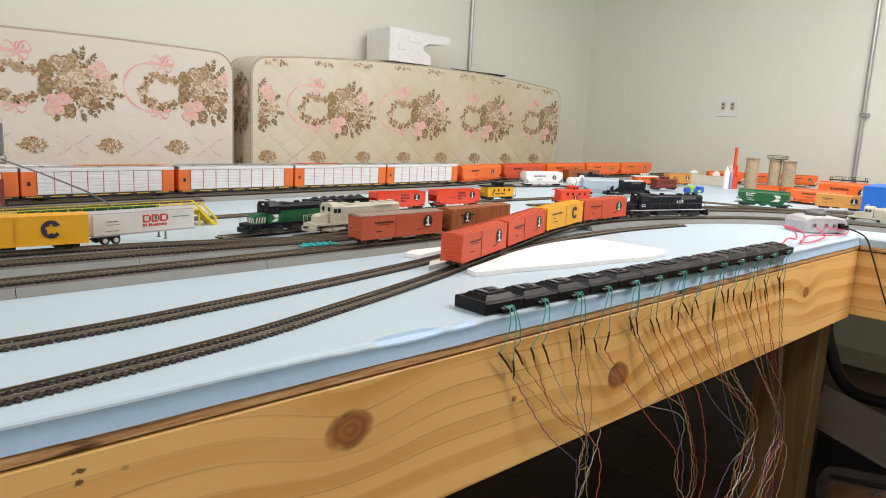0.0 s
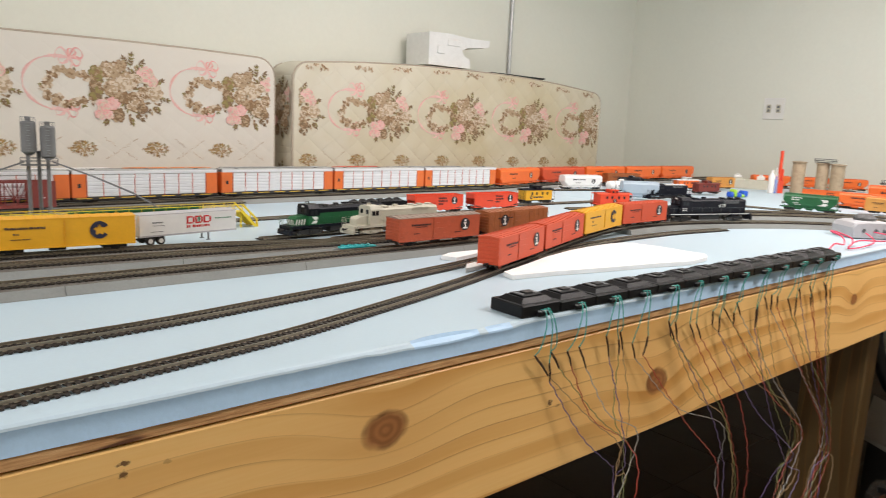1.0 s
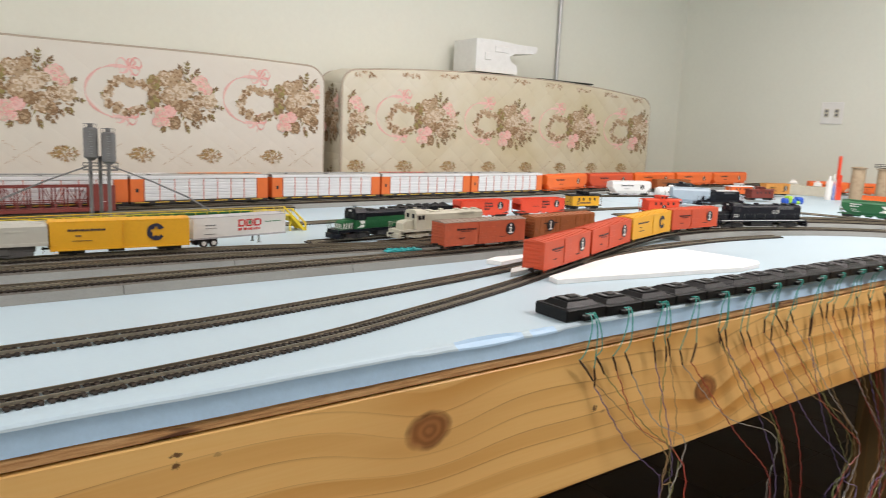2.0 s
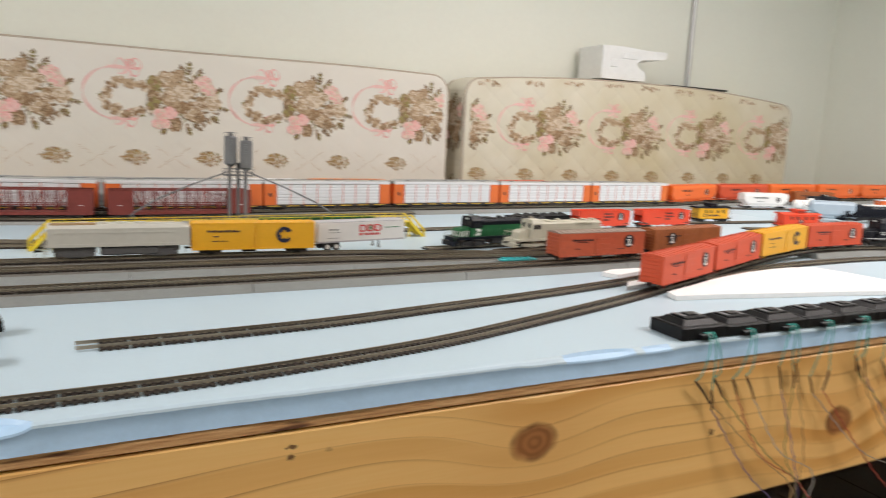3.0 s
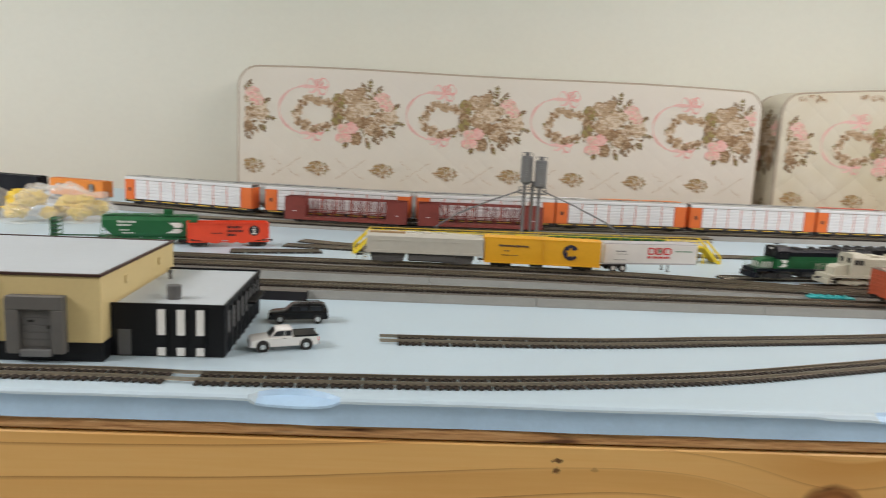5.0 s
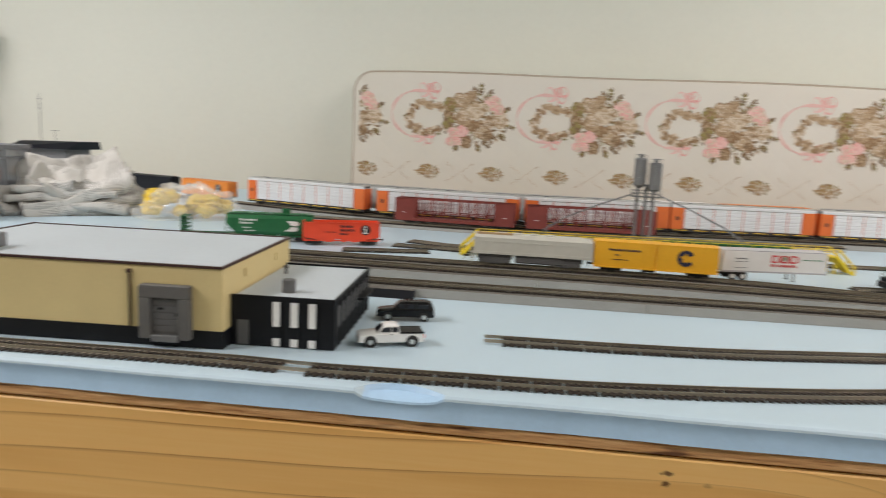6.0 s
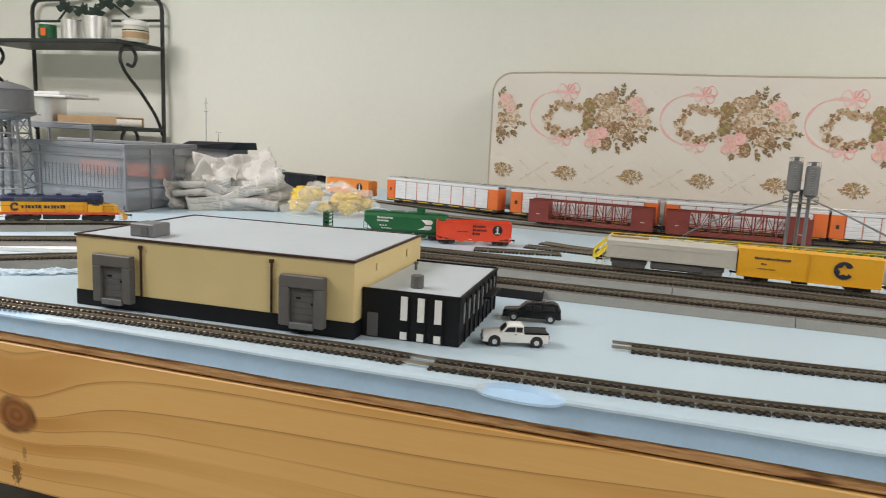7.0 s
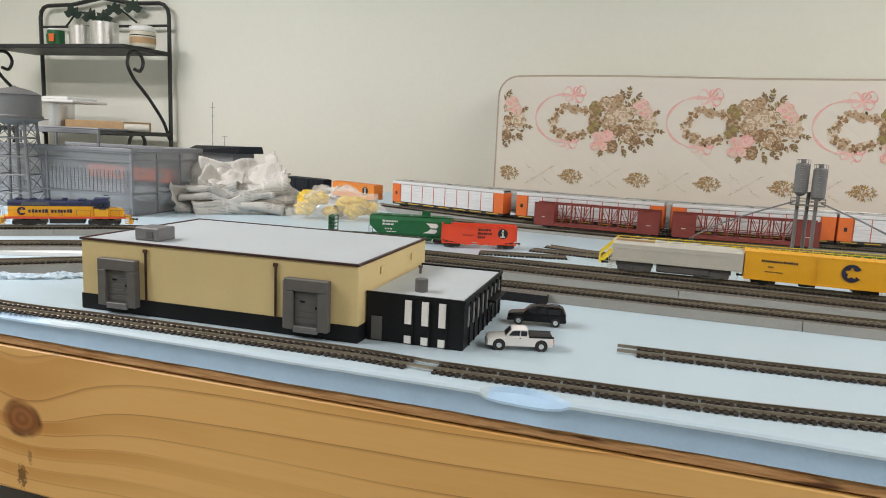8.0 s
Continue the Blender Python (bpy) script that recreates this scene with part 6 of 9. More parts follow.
def platform():
    ob = thing("service_platform", "bright yellow plastic service platform with end stairs", "model platform", pose(-0.10, 1.205, FOAM + 0.0002, 0, 0, 4.0) @ Matrix.Diagonal((1, 1.7, 0.92, 1)))
    L = 0.685
    part("deck", Geo().box(0.030, L - 0.030, -0.010, 0.010, 0.0318, 0.0335), M["yellow"], ob)
    for k in range(9):
        x = 0.034 + k * (L - 0.068) / 8
        part("support", Geo().box(x - 0.001, x + 0.001, -0.009, -0.007, 0.0, 0.0318).box(x - 0.001, x + 0.001, 0.007, 0.009, 0.0, 0.0318).box(x - 0.001, x + 0.001, -0.009, 0.009, 0.021, 0.0318), M["yellow"], ob)
    for s in (-1, 1):
        g = Geo()
        for k in range(31):
            x = 0.032 + k * (L - 0.064) / 30
            g.tube([(x, s * 0.0095, 0.0330), (x, s * 0.0095, 0.0475)], 0.0005, 4)
        for zz in (0.0405, 0.0475):
            g.tube([(0.032, s * 0.0095, zz), (L - 0.032, s * 0.0095, zz)], 0.0007, 4)
        part("railing", g, M["yellow"], ob)
    for e, x0 in ((1, 0.0), (-1, L)):
        for s in (-1, 1):
            part("stair_stringer", Geo().add([(x0, s * 0.0104, 0), (x0 + e * 0.007, s * 0.0104, 0), (x0 + e * 0.037, s * 0.0104, 0.0335), (x0 + e * 0.030, s * 0.0104, 0.0335), (x0, s * 0.0084, 0), (x0 + e * 0.007, s * 0.0084, 0), (x0 + e * 0.037, s * 0.0084, 0.0335), (x0 + e * 0.030, s * 0.0084, 0.0335)], [(0, 1, 2, 3), (7, 6, 5, 4), (0, 3, 7, 4), (1, 5, 6, 2), (2, 6, 7, 3), (0, 4, 5, 1)]), M["yellow"], ob)
            part("stair_rail", Geo().tube([(x0 + e * 0.002, s * 0.0095, 0.0), (x0 + e * 0.002, s * 0.0095, 0.015), (x0 + e * 0.032, s * 0.0095, 0.0475)], 0.0019, 4).tube([(x0 + e * 0.016, s * 0.0095, 0.015), (x0 + e * 0.016, s * 0.0095, 0.0305)], 0.0008, 4), M["yellow"], ob)
        for k in range(7):
            xx, zz = x0 + e * (0.003 + k * 0.0042), 0.004 + k * 0.0044
            part("tread", Geo().box(*sorted((xx, xx + e * 0.0042)), -0.0084, 0.0084, zz - 0.0026, zz + 0.0008), M["yellow"], ob)
    return ob


platform()
gs = thing("model_gondola", "green gondola body resting on the yellow platform", "model gondola", pose(0.367, 1.240, FOAM + 0.0311, 0, 0, 4))
part("body", Geo().box(-0.108, 0.108, -0.011, 0.011, 0, 0.0016).box(-0.108, 0.108, -0.0125, -0.011, 0, 0.0105).box(-0.108, 0.108, 0.011, 0.0125, 0, 0.0105).box(-0.108, -0.1065, -0.011, 0.011, 0.0016, 0.0105).box(0.1065, 0.108, -0.011, 0.011, 0.0016, 0.0105), M["bn_green"], gs)
rg = Geo()
for k in range(17):
    x = -0.104 + k * 0.013
    rg.box(x - 0.0007, x + 0.0007, -0.0134, -0.0124, 0.001, 0.0105)
rg.box(-0.108, 0.108, -0.0136, -0.0122, 0.0090, 0.0112)
part("rib_panel", rg, M["bn_green"], gs)


def sand_tower():
    ob = thing("sand_tower", "grey plastic twin-tank sanding tower with drooping pipes", "model tower", pose(0.226, 1.292, FOAM + 0.0002, 0, 0, -10))
    for x, y, h in ((-0.011, 0.0, 0.135), (0.004, 0.010, 0.135), (0.017, -0.004, 0.128)):
        part("post", Geo().cyl((x, y, 0), (x, y, h), 0.0030, n=10), M["mid_grey"], ob, smooth=True)
    for x, zb in ((-0.009, 0.134), (0.018, 0.127)):
        t = part("tank", Geo().lathe([(0.004, -0.006), (0.0112, 0.0), (0.0112, 0.046), (0.009, 0.0485), (0.001, 0.050)], 20, (x, 0, zb)), M["mid_grey"], ob, smooth=True)
        g = Geo()
        for k in range(8):
            a = 2 * math.pi * k / 8
            g.tube([(x + 0.0105 * math.cos(a), 0.0105 * math.sin(a), zb + 0.046), (x + 0.0105 * math.cos(a), 0.0105 * math.sin(a), zb + 0.055)], 0.0004, 4)
        g.tube([(x + 0.0105 * math.cos(q * 0.3927), 0.0105 * math.sin(q * 0.3927), zb + 0.055) for q in range(16)], 0.0004, 4, closed=True)
        part("top_rail", g, M["mid_grey"], t)
        part("filler", Geo().cyl((x, 0, zb + 0.048), (x, 0, zb + 0.056), 0.0042, n=10), M["mid_grey"], t, smooth=True)
        lad = Geo()
        for k in range(11):
            lad.tube([(x - 0.0025, -0.0122, zb + 0.002 + k * 0.004), (x + 0.0025, -0.0122, zb + 0.002 + k * 0.004)], 0.0003, 4)
        part("ladder", lad, M["light_grey"], t)
    fr = Geo().box(-0.022, 0.031, -0.012, 0.012, 0.112, 0.1135)
    for x in (-0.022, 0.004, 0.031):
        for y in (-0.012, 0.012):
            fr.tube([(x, y, 0.113), (x, y, 0.124)], 0.0005, 4)
    for zz in (0.119, 0.124):
        fr.tube([(-0.022, -0.012, zz), (0.031, -0.012, zz), (0.031, 0.012, zz), (-0.022, 0.012, zz)], 0.0005, 4, closed=True)
    part("walkway", fr, M["mid_grey"], ob)
    for e in (-1, 1):
        for y in (-0.008, 0.006):
            part("pipe", Geo().tube([(0.004 + e * 0.020, y, 0.118), (0.004 + e * 0.080, y * 1.3, 0.094), (0.004 + e * 0.140, y * 2.2, 0.066), (0.004 + e * 0.180, y * 3.2, 0.040)], 0.0010, 6), M["mid_grey"], ob)
            part("hose", Geo().tube([(0.004 + e * 0.180, y * 3.2, 0.040), (0.004 + e * 0.183, y * 3.2, 0.030), (0.004 + e * 0.186, y * 3.4, 0.022)], 0.0008, 5), M["mid_grey"], ob)
    return ob


sand_tower()

# ---------------------------------------------------------------- factory building and vehicles


def factory():
    ob = thing("factory_building", "cream and black model factory with grey loading docks", "model building", pose(-0.577, 0.551, FOAM + 0.0003, 0, 0, 2.3))
    W, D, H, base = 0.320, 0.205, 0.0755, 0.0165
    part("main_wall", Geo().box(0, W, 0, D, 0, H - 0.001, 0.0006), M["bld_cream"], ob, "cream painted wall")
    part("base_band", Geo().box(-0.0008, W + 0.0008, -0.0008, D + 0.0008, 0, base), M["bld_black"], ob, "black base band")
    part("roof", Geo().box(0.002, W - 0.002, 0.002, D - 0.002, H - 0.0012, H + 0.0004), M["roof_white"], ob, "pale roof sheet")
    pg = Geo()
    for x0, x1, y0, y1 in ((-0.0012, W + 0.0012, -0.0012, 0.0018), (-0.0012, W + 0.0012, D - 0.0018, D + 0.0012), (-0.0012, 0.0018, 0.0018, D - 0.0018), (W - 0.0018, W + 0.0012, 0.0018, D - 0.0018)):
        pg.box(x0, x1, y0, y1, H - 0.0008, H + 0.0014)
    part("parapet", pg, M["maroon_dark"], ob, "dark brown parapet strip")
    for x in (0.082, 0.233):
        part("downpipe", Geo().box(x - 0.0008, x + 0.0008, -0.0022, -0.0004, base, H - 0.006).box(x - 0.0019, x + 0.0019, -0.0030, -0.0004, H - 0.0085, H - 0.005), M["maroon_dark"], ob)
    for x in (0.028, 0.246):
        d0, w = -0.0095, 0.0465
        dk = part("dock_shelter", Geo().box(x, x + 0.0100, d0, -0.0010, 0.0085, 0.0465, 0.0005).box(x + w - 0.0100, x + w, d0, -0.0010, 0.0085, 0.0465, 0.0005).box(x, x + w, d0, -0.0010, 0.0466, 0.0585, 0.0006).box(x - 0.0022, x - 0.0002, -0.0070, -0.0010, 0.0085, 0.0555, 0.0004), M["dock_frame"], ob, "grey dock shelter")
        part("shutter", Geo().box(x + 0.0103, x + w - 0.0103, -0.0055, -0.0010, 0.0105, 0.0464), M["dock"], dk, "dark grey shutter")
        for k in range(5):
            part("slat", Geo().box(x + 0.0106, x + w - 0.0106, -0.0061, -0.0056, 0.0145 + k * 0.0062, 0.0201 + k * 0.0062, 0.0002), M["dock"], dk)
        part("shutter_window", Geo().box(x + 0.0165, x + 0.0215, -0.0066, -0.0062, 0.0355, 0.0375), M["bld_black"], dk)
        part("handle", Geo().box(x + 0.0325, x + 0.0340, -0.0068, -0.0062, 0.030, 0.0325), M["bld_black"], dk)
        part("dock_leveller", Geo().box(x + 0.0106, x + w - 0.0106, -0.0100, -0.0062, 0.0060, 0.0122, 0.0006), M["mid_grey"], dk)
    ac = part("roof_unit", Geo().box(0.053, 0.083, 0.018, 0.046, H + 0.0004, H + 0.0145, 0.0012), M["mid_grey"], ob, "grey roof air unit")
    part("vent", Geo().box(0.068, 0.076, 0.0170, 0.0180, H + 0.003, H + 0.011), M["dock"], ac)
    for y in (0.055, 0.150):
        part("side_vent", Geo().box(W + 0.0006, W + 0.0016, y, y + 0.009, 0.058, 0.066, 0.0003), M["bld_cream"], ob)
    ax0, ax1, ay0, ay1, ah = W + 0.0012, W + 0.1000, 0.018, 0.190, 0.0465
    part("annex_wall", Geo().box(ax0, ax1, ay0, ay1, 0, ah - 0.001, 0.0005), M["bld_black"], ob, "black office annex wall")
    part("annex_roof", Geo().box(ax0 + 0.002, ax1 - 0.002, ay0 + 0.002, ay1 - 0.002, ah - 0.0012, ah), M["roof_white"], ob, "pale roof sheet")
    ag = Geo()
    for x0, x1, y0, y1 in ((ax0, ax1 + 0.0008, ay0 - 0.0008, ay0 + 0.0014), (ax0, ax1 + 0.0008, ay1 - 0.0014, ay1 + 0.0008), (ax1 - 0.0014, ax1 + 0.0008, ay0 + 0.0014, ay1 - 0.0014)):
        ag.box(x0, x1, y0, y1, ah - 0.0012, ah + 0.0020)
    part("annex_parapet", ag, M["bld_black"], ob)
    part("annex_door", Geo().box(ax0 + 0.006, ax0 + 0.017, ay0 - 0.0010, ay0 - 0.0002, 0.001, 0.0245), M["dock"], ob, "grey metal door")
    for x in (0.040, 0.057, 0.074):
        part("window_strip", Geo().box(ax0 + x, ax0 + x + 0.0070, ay0 - 0.0010, ay0 - 0.0002, 0.0200, 0.0435), M["white"], ob, "white window strip")
        part("window_strip", Geo().box(ax0 + x, ax0 + x + 0.0070, ay0 - 0.0010, ay0 - 0.0002, 0.0010, 0.0085), M["white"], ob, "white window strip")
        part("pilaster", Geo().box(ax0 + x + 0.0076, ax0 + x + 0.0088, ay0 - 0.0016, ay0 - 0.0002, 0.0005, 0.0440), M["bld_black"], ob)
    for k in range(8):
        y = ay0 + 0.012 + k * 0.020
        part("side_window", Geo().box(ax1 + 0.0002, ax1 + 0.0009, y, y + 0.006, 0.020, 0.040), M["mid_grey"], ob)
        part("pilaster", Geo().box(ax1 + 0.0002, ax1 + 0.0015, y + 0.0075, y + 0.0090, 0.0005, 0.0440), M["bld_black"], ob)
    part("awning", Geo().box(ax1 + 0.0005, ax1 + 0.010, ay0 + 0.095, ay0 + 0.150, 0.0270, 0.0295, 0.0004), M["bld_black"], ob)
    part("round_vent", Geo().lathe([(0.0065, 0), (0.0065, 0.0125), (0.0058, 0.0128)], 18, (ax0 + 0.046, ay0 + 0.030, ah)), M["dock"], ob, "grey round roof vent", smooth=True)
    part("roof_pipe", Geo().lathe([(0.0016, 0), (0.0016, 0.006), (0.0026, 0.0065), (0.0026, 0.009), (0.001, 0.0095)], 10, (ax0 + 0.016, ay0 + 0.118, ah)), M["dock"], ob)
    return ob


factory()


def road_wheel(parent, x, s, r, w):
    wl = part("wheel", Geo().cyl((x, s * (w - 0.0034), r), (x, s * w, r), r, n=18), M["truck"], parent, "black tyre")
    part("rim", Geo().cyl((x, s * w, r), (x, s * (w + 0.0003), r), r * 0.52, n=14), M["aluminium"], wl)
    part("hub_cap", Geo().cyl((x, s * w, r), (x, s * (w + 0.0006), r), r * 0.26, n=10), M["aluminium"], wl)


def car_shell(outline, w, tumble):
    """A body from a side outline: rows across, narrowing above the belt."""
    n = len(outline)
    g = Geo()
    lanes = []
    for q in (-1, -0.82, 0.82, 1):
        lane = []
        for x, z in outline:
            k = 1 - tumble * max(0.0, (z - 0.0125) / 0.009)
            inset = 0.0010 if abs(q) == 1 else 0.0
            lane.append((x * (1 - 0.012 * (abs(q) == 1)), q * w * k, z - (inset if z > 0.008 else -inset * 0.3)))
        lanes.append(lane)
    fs = []
    for i in range(3):
        fs += [(i * n + k, (i + 1) * n + k, (i + 1) * n + (k + 1) % n, i * n + (k + 1) % n) for k in range(n)]
    fs += [tuple(range(n)), tuple(range(3 * n, 4 * n))[::-1]]
    return g.add([p for r in lanes for p in r], fs)


def pickup():
    ob = thing("model_pickup", "white extended-cab toy pickup truck with black bed", "model pickup", pose(-0.1125, 0.6235, FOAM + 0.0002, 0, 0, 19))
    w = 0.0112
    low = [(-0.0315, 0.0042), (-0.0318, 0.0105), (-0.0295, 0.0122), (-0.0160, 0.0134), (0.0030, 0.0136), (0.0315, 0.0136), (0.0318, 0.0060), (0.0305, 0.0042)]
    part("body", car_shell(low, w, 0.05), M["car_white"], ob, smooth=True)
    cabp = [(-0.0150, 0.0130), (-0.0085, 0.0198), (-0.0060, 0.0208), (0.0050, 0.0208), (0.0070, 0.0200), (0.0078, 0.0130)]
    part("cab", car_shell(cabp, w * 0.96, 0.18), M["car_white"], ob, smooth=True)
    part("bed", Geo().box(0.0085, 0.0305, -w * 0.84, w * 0.84, 0.0134, 0.0144), M["black"], ob, "black truck bed")
    part("bed_rail", Geo().box(0.0080, 0.0315, -w, -w * 0.86, 0.0130, 0.0146).box(0.0080, 0.0315, w * 0.86, w, 0.0130, 0.0146), M["black"], ob)
    for s in (-1, 1):
        part("side_window", Geo().prism([(-0.0115, 0.0145), (-0.0080, 0.0188), (-0.0010, 0.0194), (-0.0010, 0.0145)], "y", *sorted((s * w * 0.86, s * (w * 0.945)))), M["window"], ob)
        part("side_window", Geo().box(0.0002, 0.0060, *sorted((s * w * 0.86, s * (w * 0.945))), 0.0145, 0.0192), M["window"], ob)
        for x in (-0.0205, 0.0200):
            road_wheel(ob, x, s, 0.0048, w + 0.0003)
        for x in (-0.0205, 0.0200):
            part("arch", Geo().cyl((x, s * (w - 0.002), 0.0052), (x, s * (w + 0.00015), 0.0052), 0.0061, n=20), M["truck"], ob, "black wheel arch")
        part("tail_light", Geo().box(0.0312, 0.0322, *sorted((s * (w - 0.0018), s * (w - 0.0002))), 0.0085, 0.0120), M["red"], ob)
        part("headlight", Geo().box(-0.0322, -0.0312, *sorted((s * (w - 0.0045), s * (w - 0.0012))), 0.0085, 0.0110), M["silver"], ob)
        part("door_handle", Geo().box(-0.0015, 0.0005, *sorted((s * (w * 0.985), s * (w + 0.0003))), 0.0120, 0.0126), M["black"], ob)
    part("windscreen", Geo().add([(-0.0142, -w * 0.74, 0.0142), (-0.0142, w * 0.74, 0.0142), (-0.0090, w * 0.66, 0.0196), (-0.0090, -w * 0.66, 0.0196), (-0.0135, -w * 0.74, 0.0140), (-0.0135, w * 0.74, 0.0140), (-0.0083, w * 0.66, 0.0194), (-0.0083, -w * 0.66, 0.0194)], [(0, 3, 2, 1), (4, 5, 6, 7), (0, 1, 5, 4), (2, 3, 7, 6)]), M["window"], ob)
    part("bumper", Geo().box(-0.0330, -0.0312, -w * 0.95, w * 0.95, 0.0045, 0.0070, 0.0005), M["silver"], ob)
    part("bumper", Geo().box(0.0312, 0.0330, -w * 0.95, w * 0.95, 0.0045, 0.0070, 0.0005), M["silver"], ob)
    return ob


pickup()


def suv():
    ob = thing("model_suv", "glossy black toy sport utility vehicle", "model car", pose(-0.1140, 0.7210, FOAM + 0.0002, 0, 0, 10))
    w = 0.0110
    part("body", car_shell([(-0.0315, 0.0045), (-0.0318, 0.0100), (-0.0290, 0.0118), (-0.0150, 0.0132), (0.0305, 0.0136), (0.0318, 0.0060), (0.0305, 0.0045)], w, 0.05), M["car_black"], ob, smooth=True)
    part("cabin", car_shell([(-0.0155, 0.0128), (-0.0080, 0.0195), (-0.0050, 0.0206), (0.0240, 0.0206), (0.0275, 0.0196), (0.0310, 0.0130)], w * 0.97, 0.16), M["car_black"], ob, smooth=True)
    for s in (-1, 1):
        for x0, x1 in ((-0.0090, -0.0010), (0.0005, 0.0100), (0.0115, 0.0250)):
            part("side_window", Geo().box(x0, x1, *sorted((s * w * 0.86, s * (w * 0.955))), 0.0143, 0.0190), M["window"], ob)
        for x in (-0.0200, 0.0200):
            road_wheel(ob, x, s, 0.0050, w + 0.0003)
        part("roof_rail", Geo().tube([(-0.002, s * w * 0.66, 0.0206), (0.0, s * w * 0.66, 0.0214), (0.022, s * w * 0.66, 0.0214), (0.024, s * w * 0.66, 0.0206)], 0.0004, 5), M["car_black"], ob)
        part("mirror", Geo().box(-0.0095, -0.0078, *sorted((s * w, s * (w + 0.0016))), 0.0138, 0.0156, 0.0003), M["car_black"], ob)
    part("windscreen", Geo().add([(-0.0146, -w * 0.74, 0.0140), (-0.0146, w * 0.74, 0.0140), (-0.0086, w * 0.66, 0.0194), (-0.0086, -w * 0.66, 0.0194), (-0.0138, -w * 0.74, 0.0138), (-0.0138, w * 0.74, 0.0138), (-0.0078, w * 0.66, 0.0192), (-0.0078, -w * 0.66, 0.0192)], [(0, 3, 2, 1), (4, 5, 6, 7), (0, 1, 5, 4), (2, 3, 7, 6)]), M["window"], ob)
    part("bumper", Geo().box(-0.0328, -0.0312, -w * 0.95, w * 0.95, 0.0045, 0.0072, 0.0005), M["car_black"], ob)
    return ob


suv()
open_hopper(pose(-0.322, 1.216, FOAM + 0.0005, 0, 0, 20), label="red-orange open hopper standing loose on the foam", L=0.138)
gh = covered_hopper(pose(-0.455, 1.212, FOAM + 0.0005, 0, 0, 12), mat="bn_green", label="dark green covered hopper with white herald on the foam", look_kind="b", L=0.160, H=0.041, ribs=0, group="model freight cars")
part("loose_hatch", Geo().box(0.020, 0.036, -0.002, 0.0, 0.0495, 0.0600, 0.0004), M["bn_green"], gh, "green hatch standing up from the roof")
track([(-0.300, 1.150), (-0.22, 1.168), (-0.150, 1.186)], FOAM, "loose length of dark track on the foam")
track([(-0.225, 1.238), (-0.16, 1.232), (-0.075, 1.222)], FOAM, "loose length of track by the stairs")
track([(-0.205, 1.300), (-0.11, 1.268), (0.05, 1.262), (0.30, 1.285), (0.52, 1.31), (0.62, 1.318), (0.80, 1.335)], FOAM, "yard track behind the platform")
eg = Geo()
for zz in (0.012, 0.019, 0.026, 0.033, 0.040):
    eg.box(-0.1570, -0.1480, -0.0150, 0.0150, zz, zz + 0.0012)
eg.box(-0.1590, -0.1568, -0.0152, 0.0152, 0.010, 0.0425, 0.0003).box(-0.1485, -0.1470, -0.0152, -0.0135, 0.010, 0.0425).box(-0.1485, -0.1470, 0.0135, 0.0152, 0.010, 0.0425)
eg.box(-0.1580, -0.0740, -0.0150, -0.0130, 0.0090, 0.0112).box(-0.1580, -0.0740, 0.0130, 0.0150, 0.0090, 0.0112)
part("end_cage", eg, M["bn_green"], gh, "green end ladder cage")

# ---------------------------------------------------------------- mattresses against the wall


def rounded_outline(x0, x1, z0, z1, r, sag=0.0, n=7):
    pts = []
    for cx, cz, a0 in ((x1 - r, z0 + r, -90), (x1 - r, z1 - r, 0), (x0 + r, z1 - r, 90), (x0 + r, z0 + r, 180)):
        for k in range(n + 1):
            a = radians(a0 + 90 * k / n)
            pts.append((cx + r * math.cos(a), cz + r * math.sin(a)))
        if a0 == 0:
            for k in range(1, 14):
                t = k / 14
                pts.append((x1 - r + (x0 + r - x1 + r) * t, z1 + sag * math.sin(math.pi * t) + 0.003 * math.sin(9 * t)))
    return pts


def leaf(g, x, z, length, wid, ang, y, mi):
    c, s = math.cos(ang), math.sin(ang)
    pts = [(0, 0), (0.3, 0.5), (0.62, 0.42), (1, 0), (0.62, -0.42), (0.3, -0.5)]
    g.add([(x + length * a * c - wid * b * s, y, z + length * a * s + wid * b * c) for a, b in pts], [(0, 1, 2, 3, 4, 5)], mi)


def blob(g, cx, cz, r, y, rng, mi, n=8):
    p = rng.uniform(0, 6)
    g.add([(cx + r * (1 + 0.16 * math.sin(3 * q + p)) * math.cos(q), y, cz + r * (1 + 0.14 * math.cos(2 * q + p)) * math.sin(q)) for q in [2 * math.pi * i / n for i in range(n)]], [tuple(range(n))], mi)


def rose(g, x, z, r, y, rng, shades):
    """Petals in rings over a darker ground, each ring a little lighter or darker than the next."""
    blob(g, x, z, r * 0.92, y + 0.00025, rng, shades[0], 11)
    for ring, (rad, cnt, pr) in enumerate(((0.72, 9, 0.30), (0.48, 7, 0.27), (0.24, 5, 0.22), (0.0, 1, 0.17))):
        for k in range(cnt):
            a = rng.random() * 0.5 + 2 * math.pi * k / cnt
            rr = r * rng.uniform(0.9, 1.1)
            yy = y - 0.0001 * ring - 0.000008 * k
            px, pz = x + rad * rr * math.cos(a), z + rad * rr * math.sin(a)
            blob(g, px, pz, r * pr, yy, rng, rng.choice(shades), 7)
            blob(g, px - 0.25 * pr * r * math.cos(a), pz - 0.25 * pr * r * math.sin(a), r * pr * 0.62, yy - 0.00005, rng, rng.choice(shades), 6)


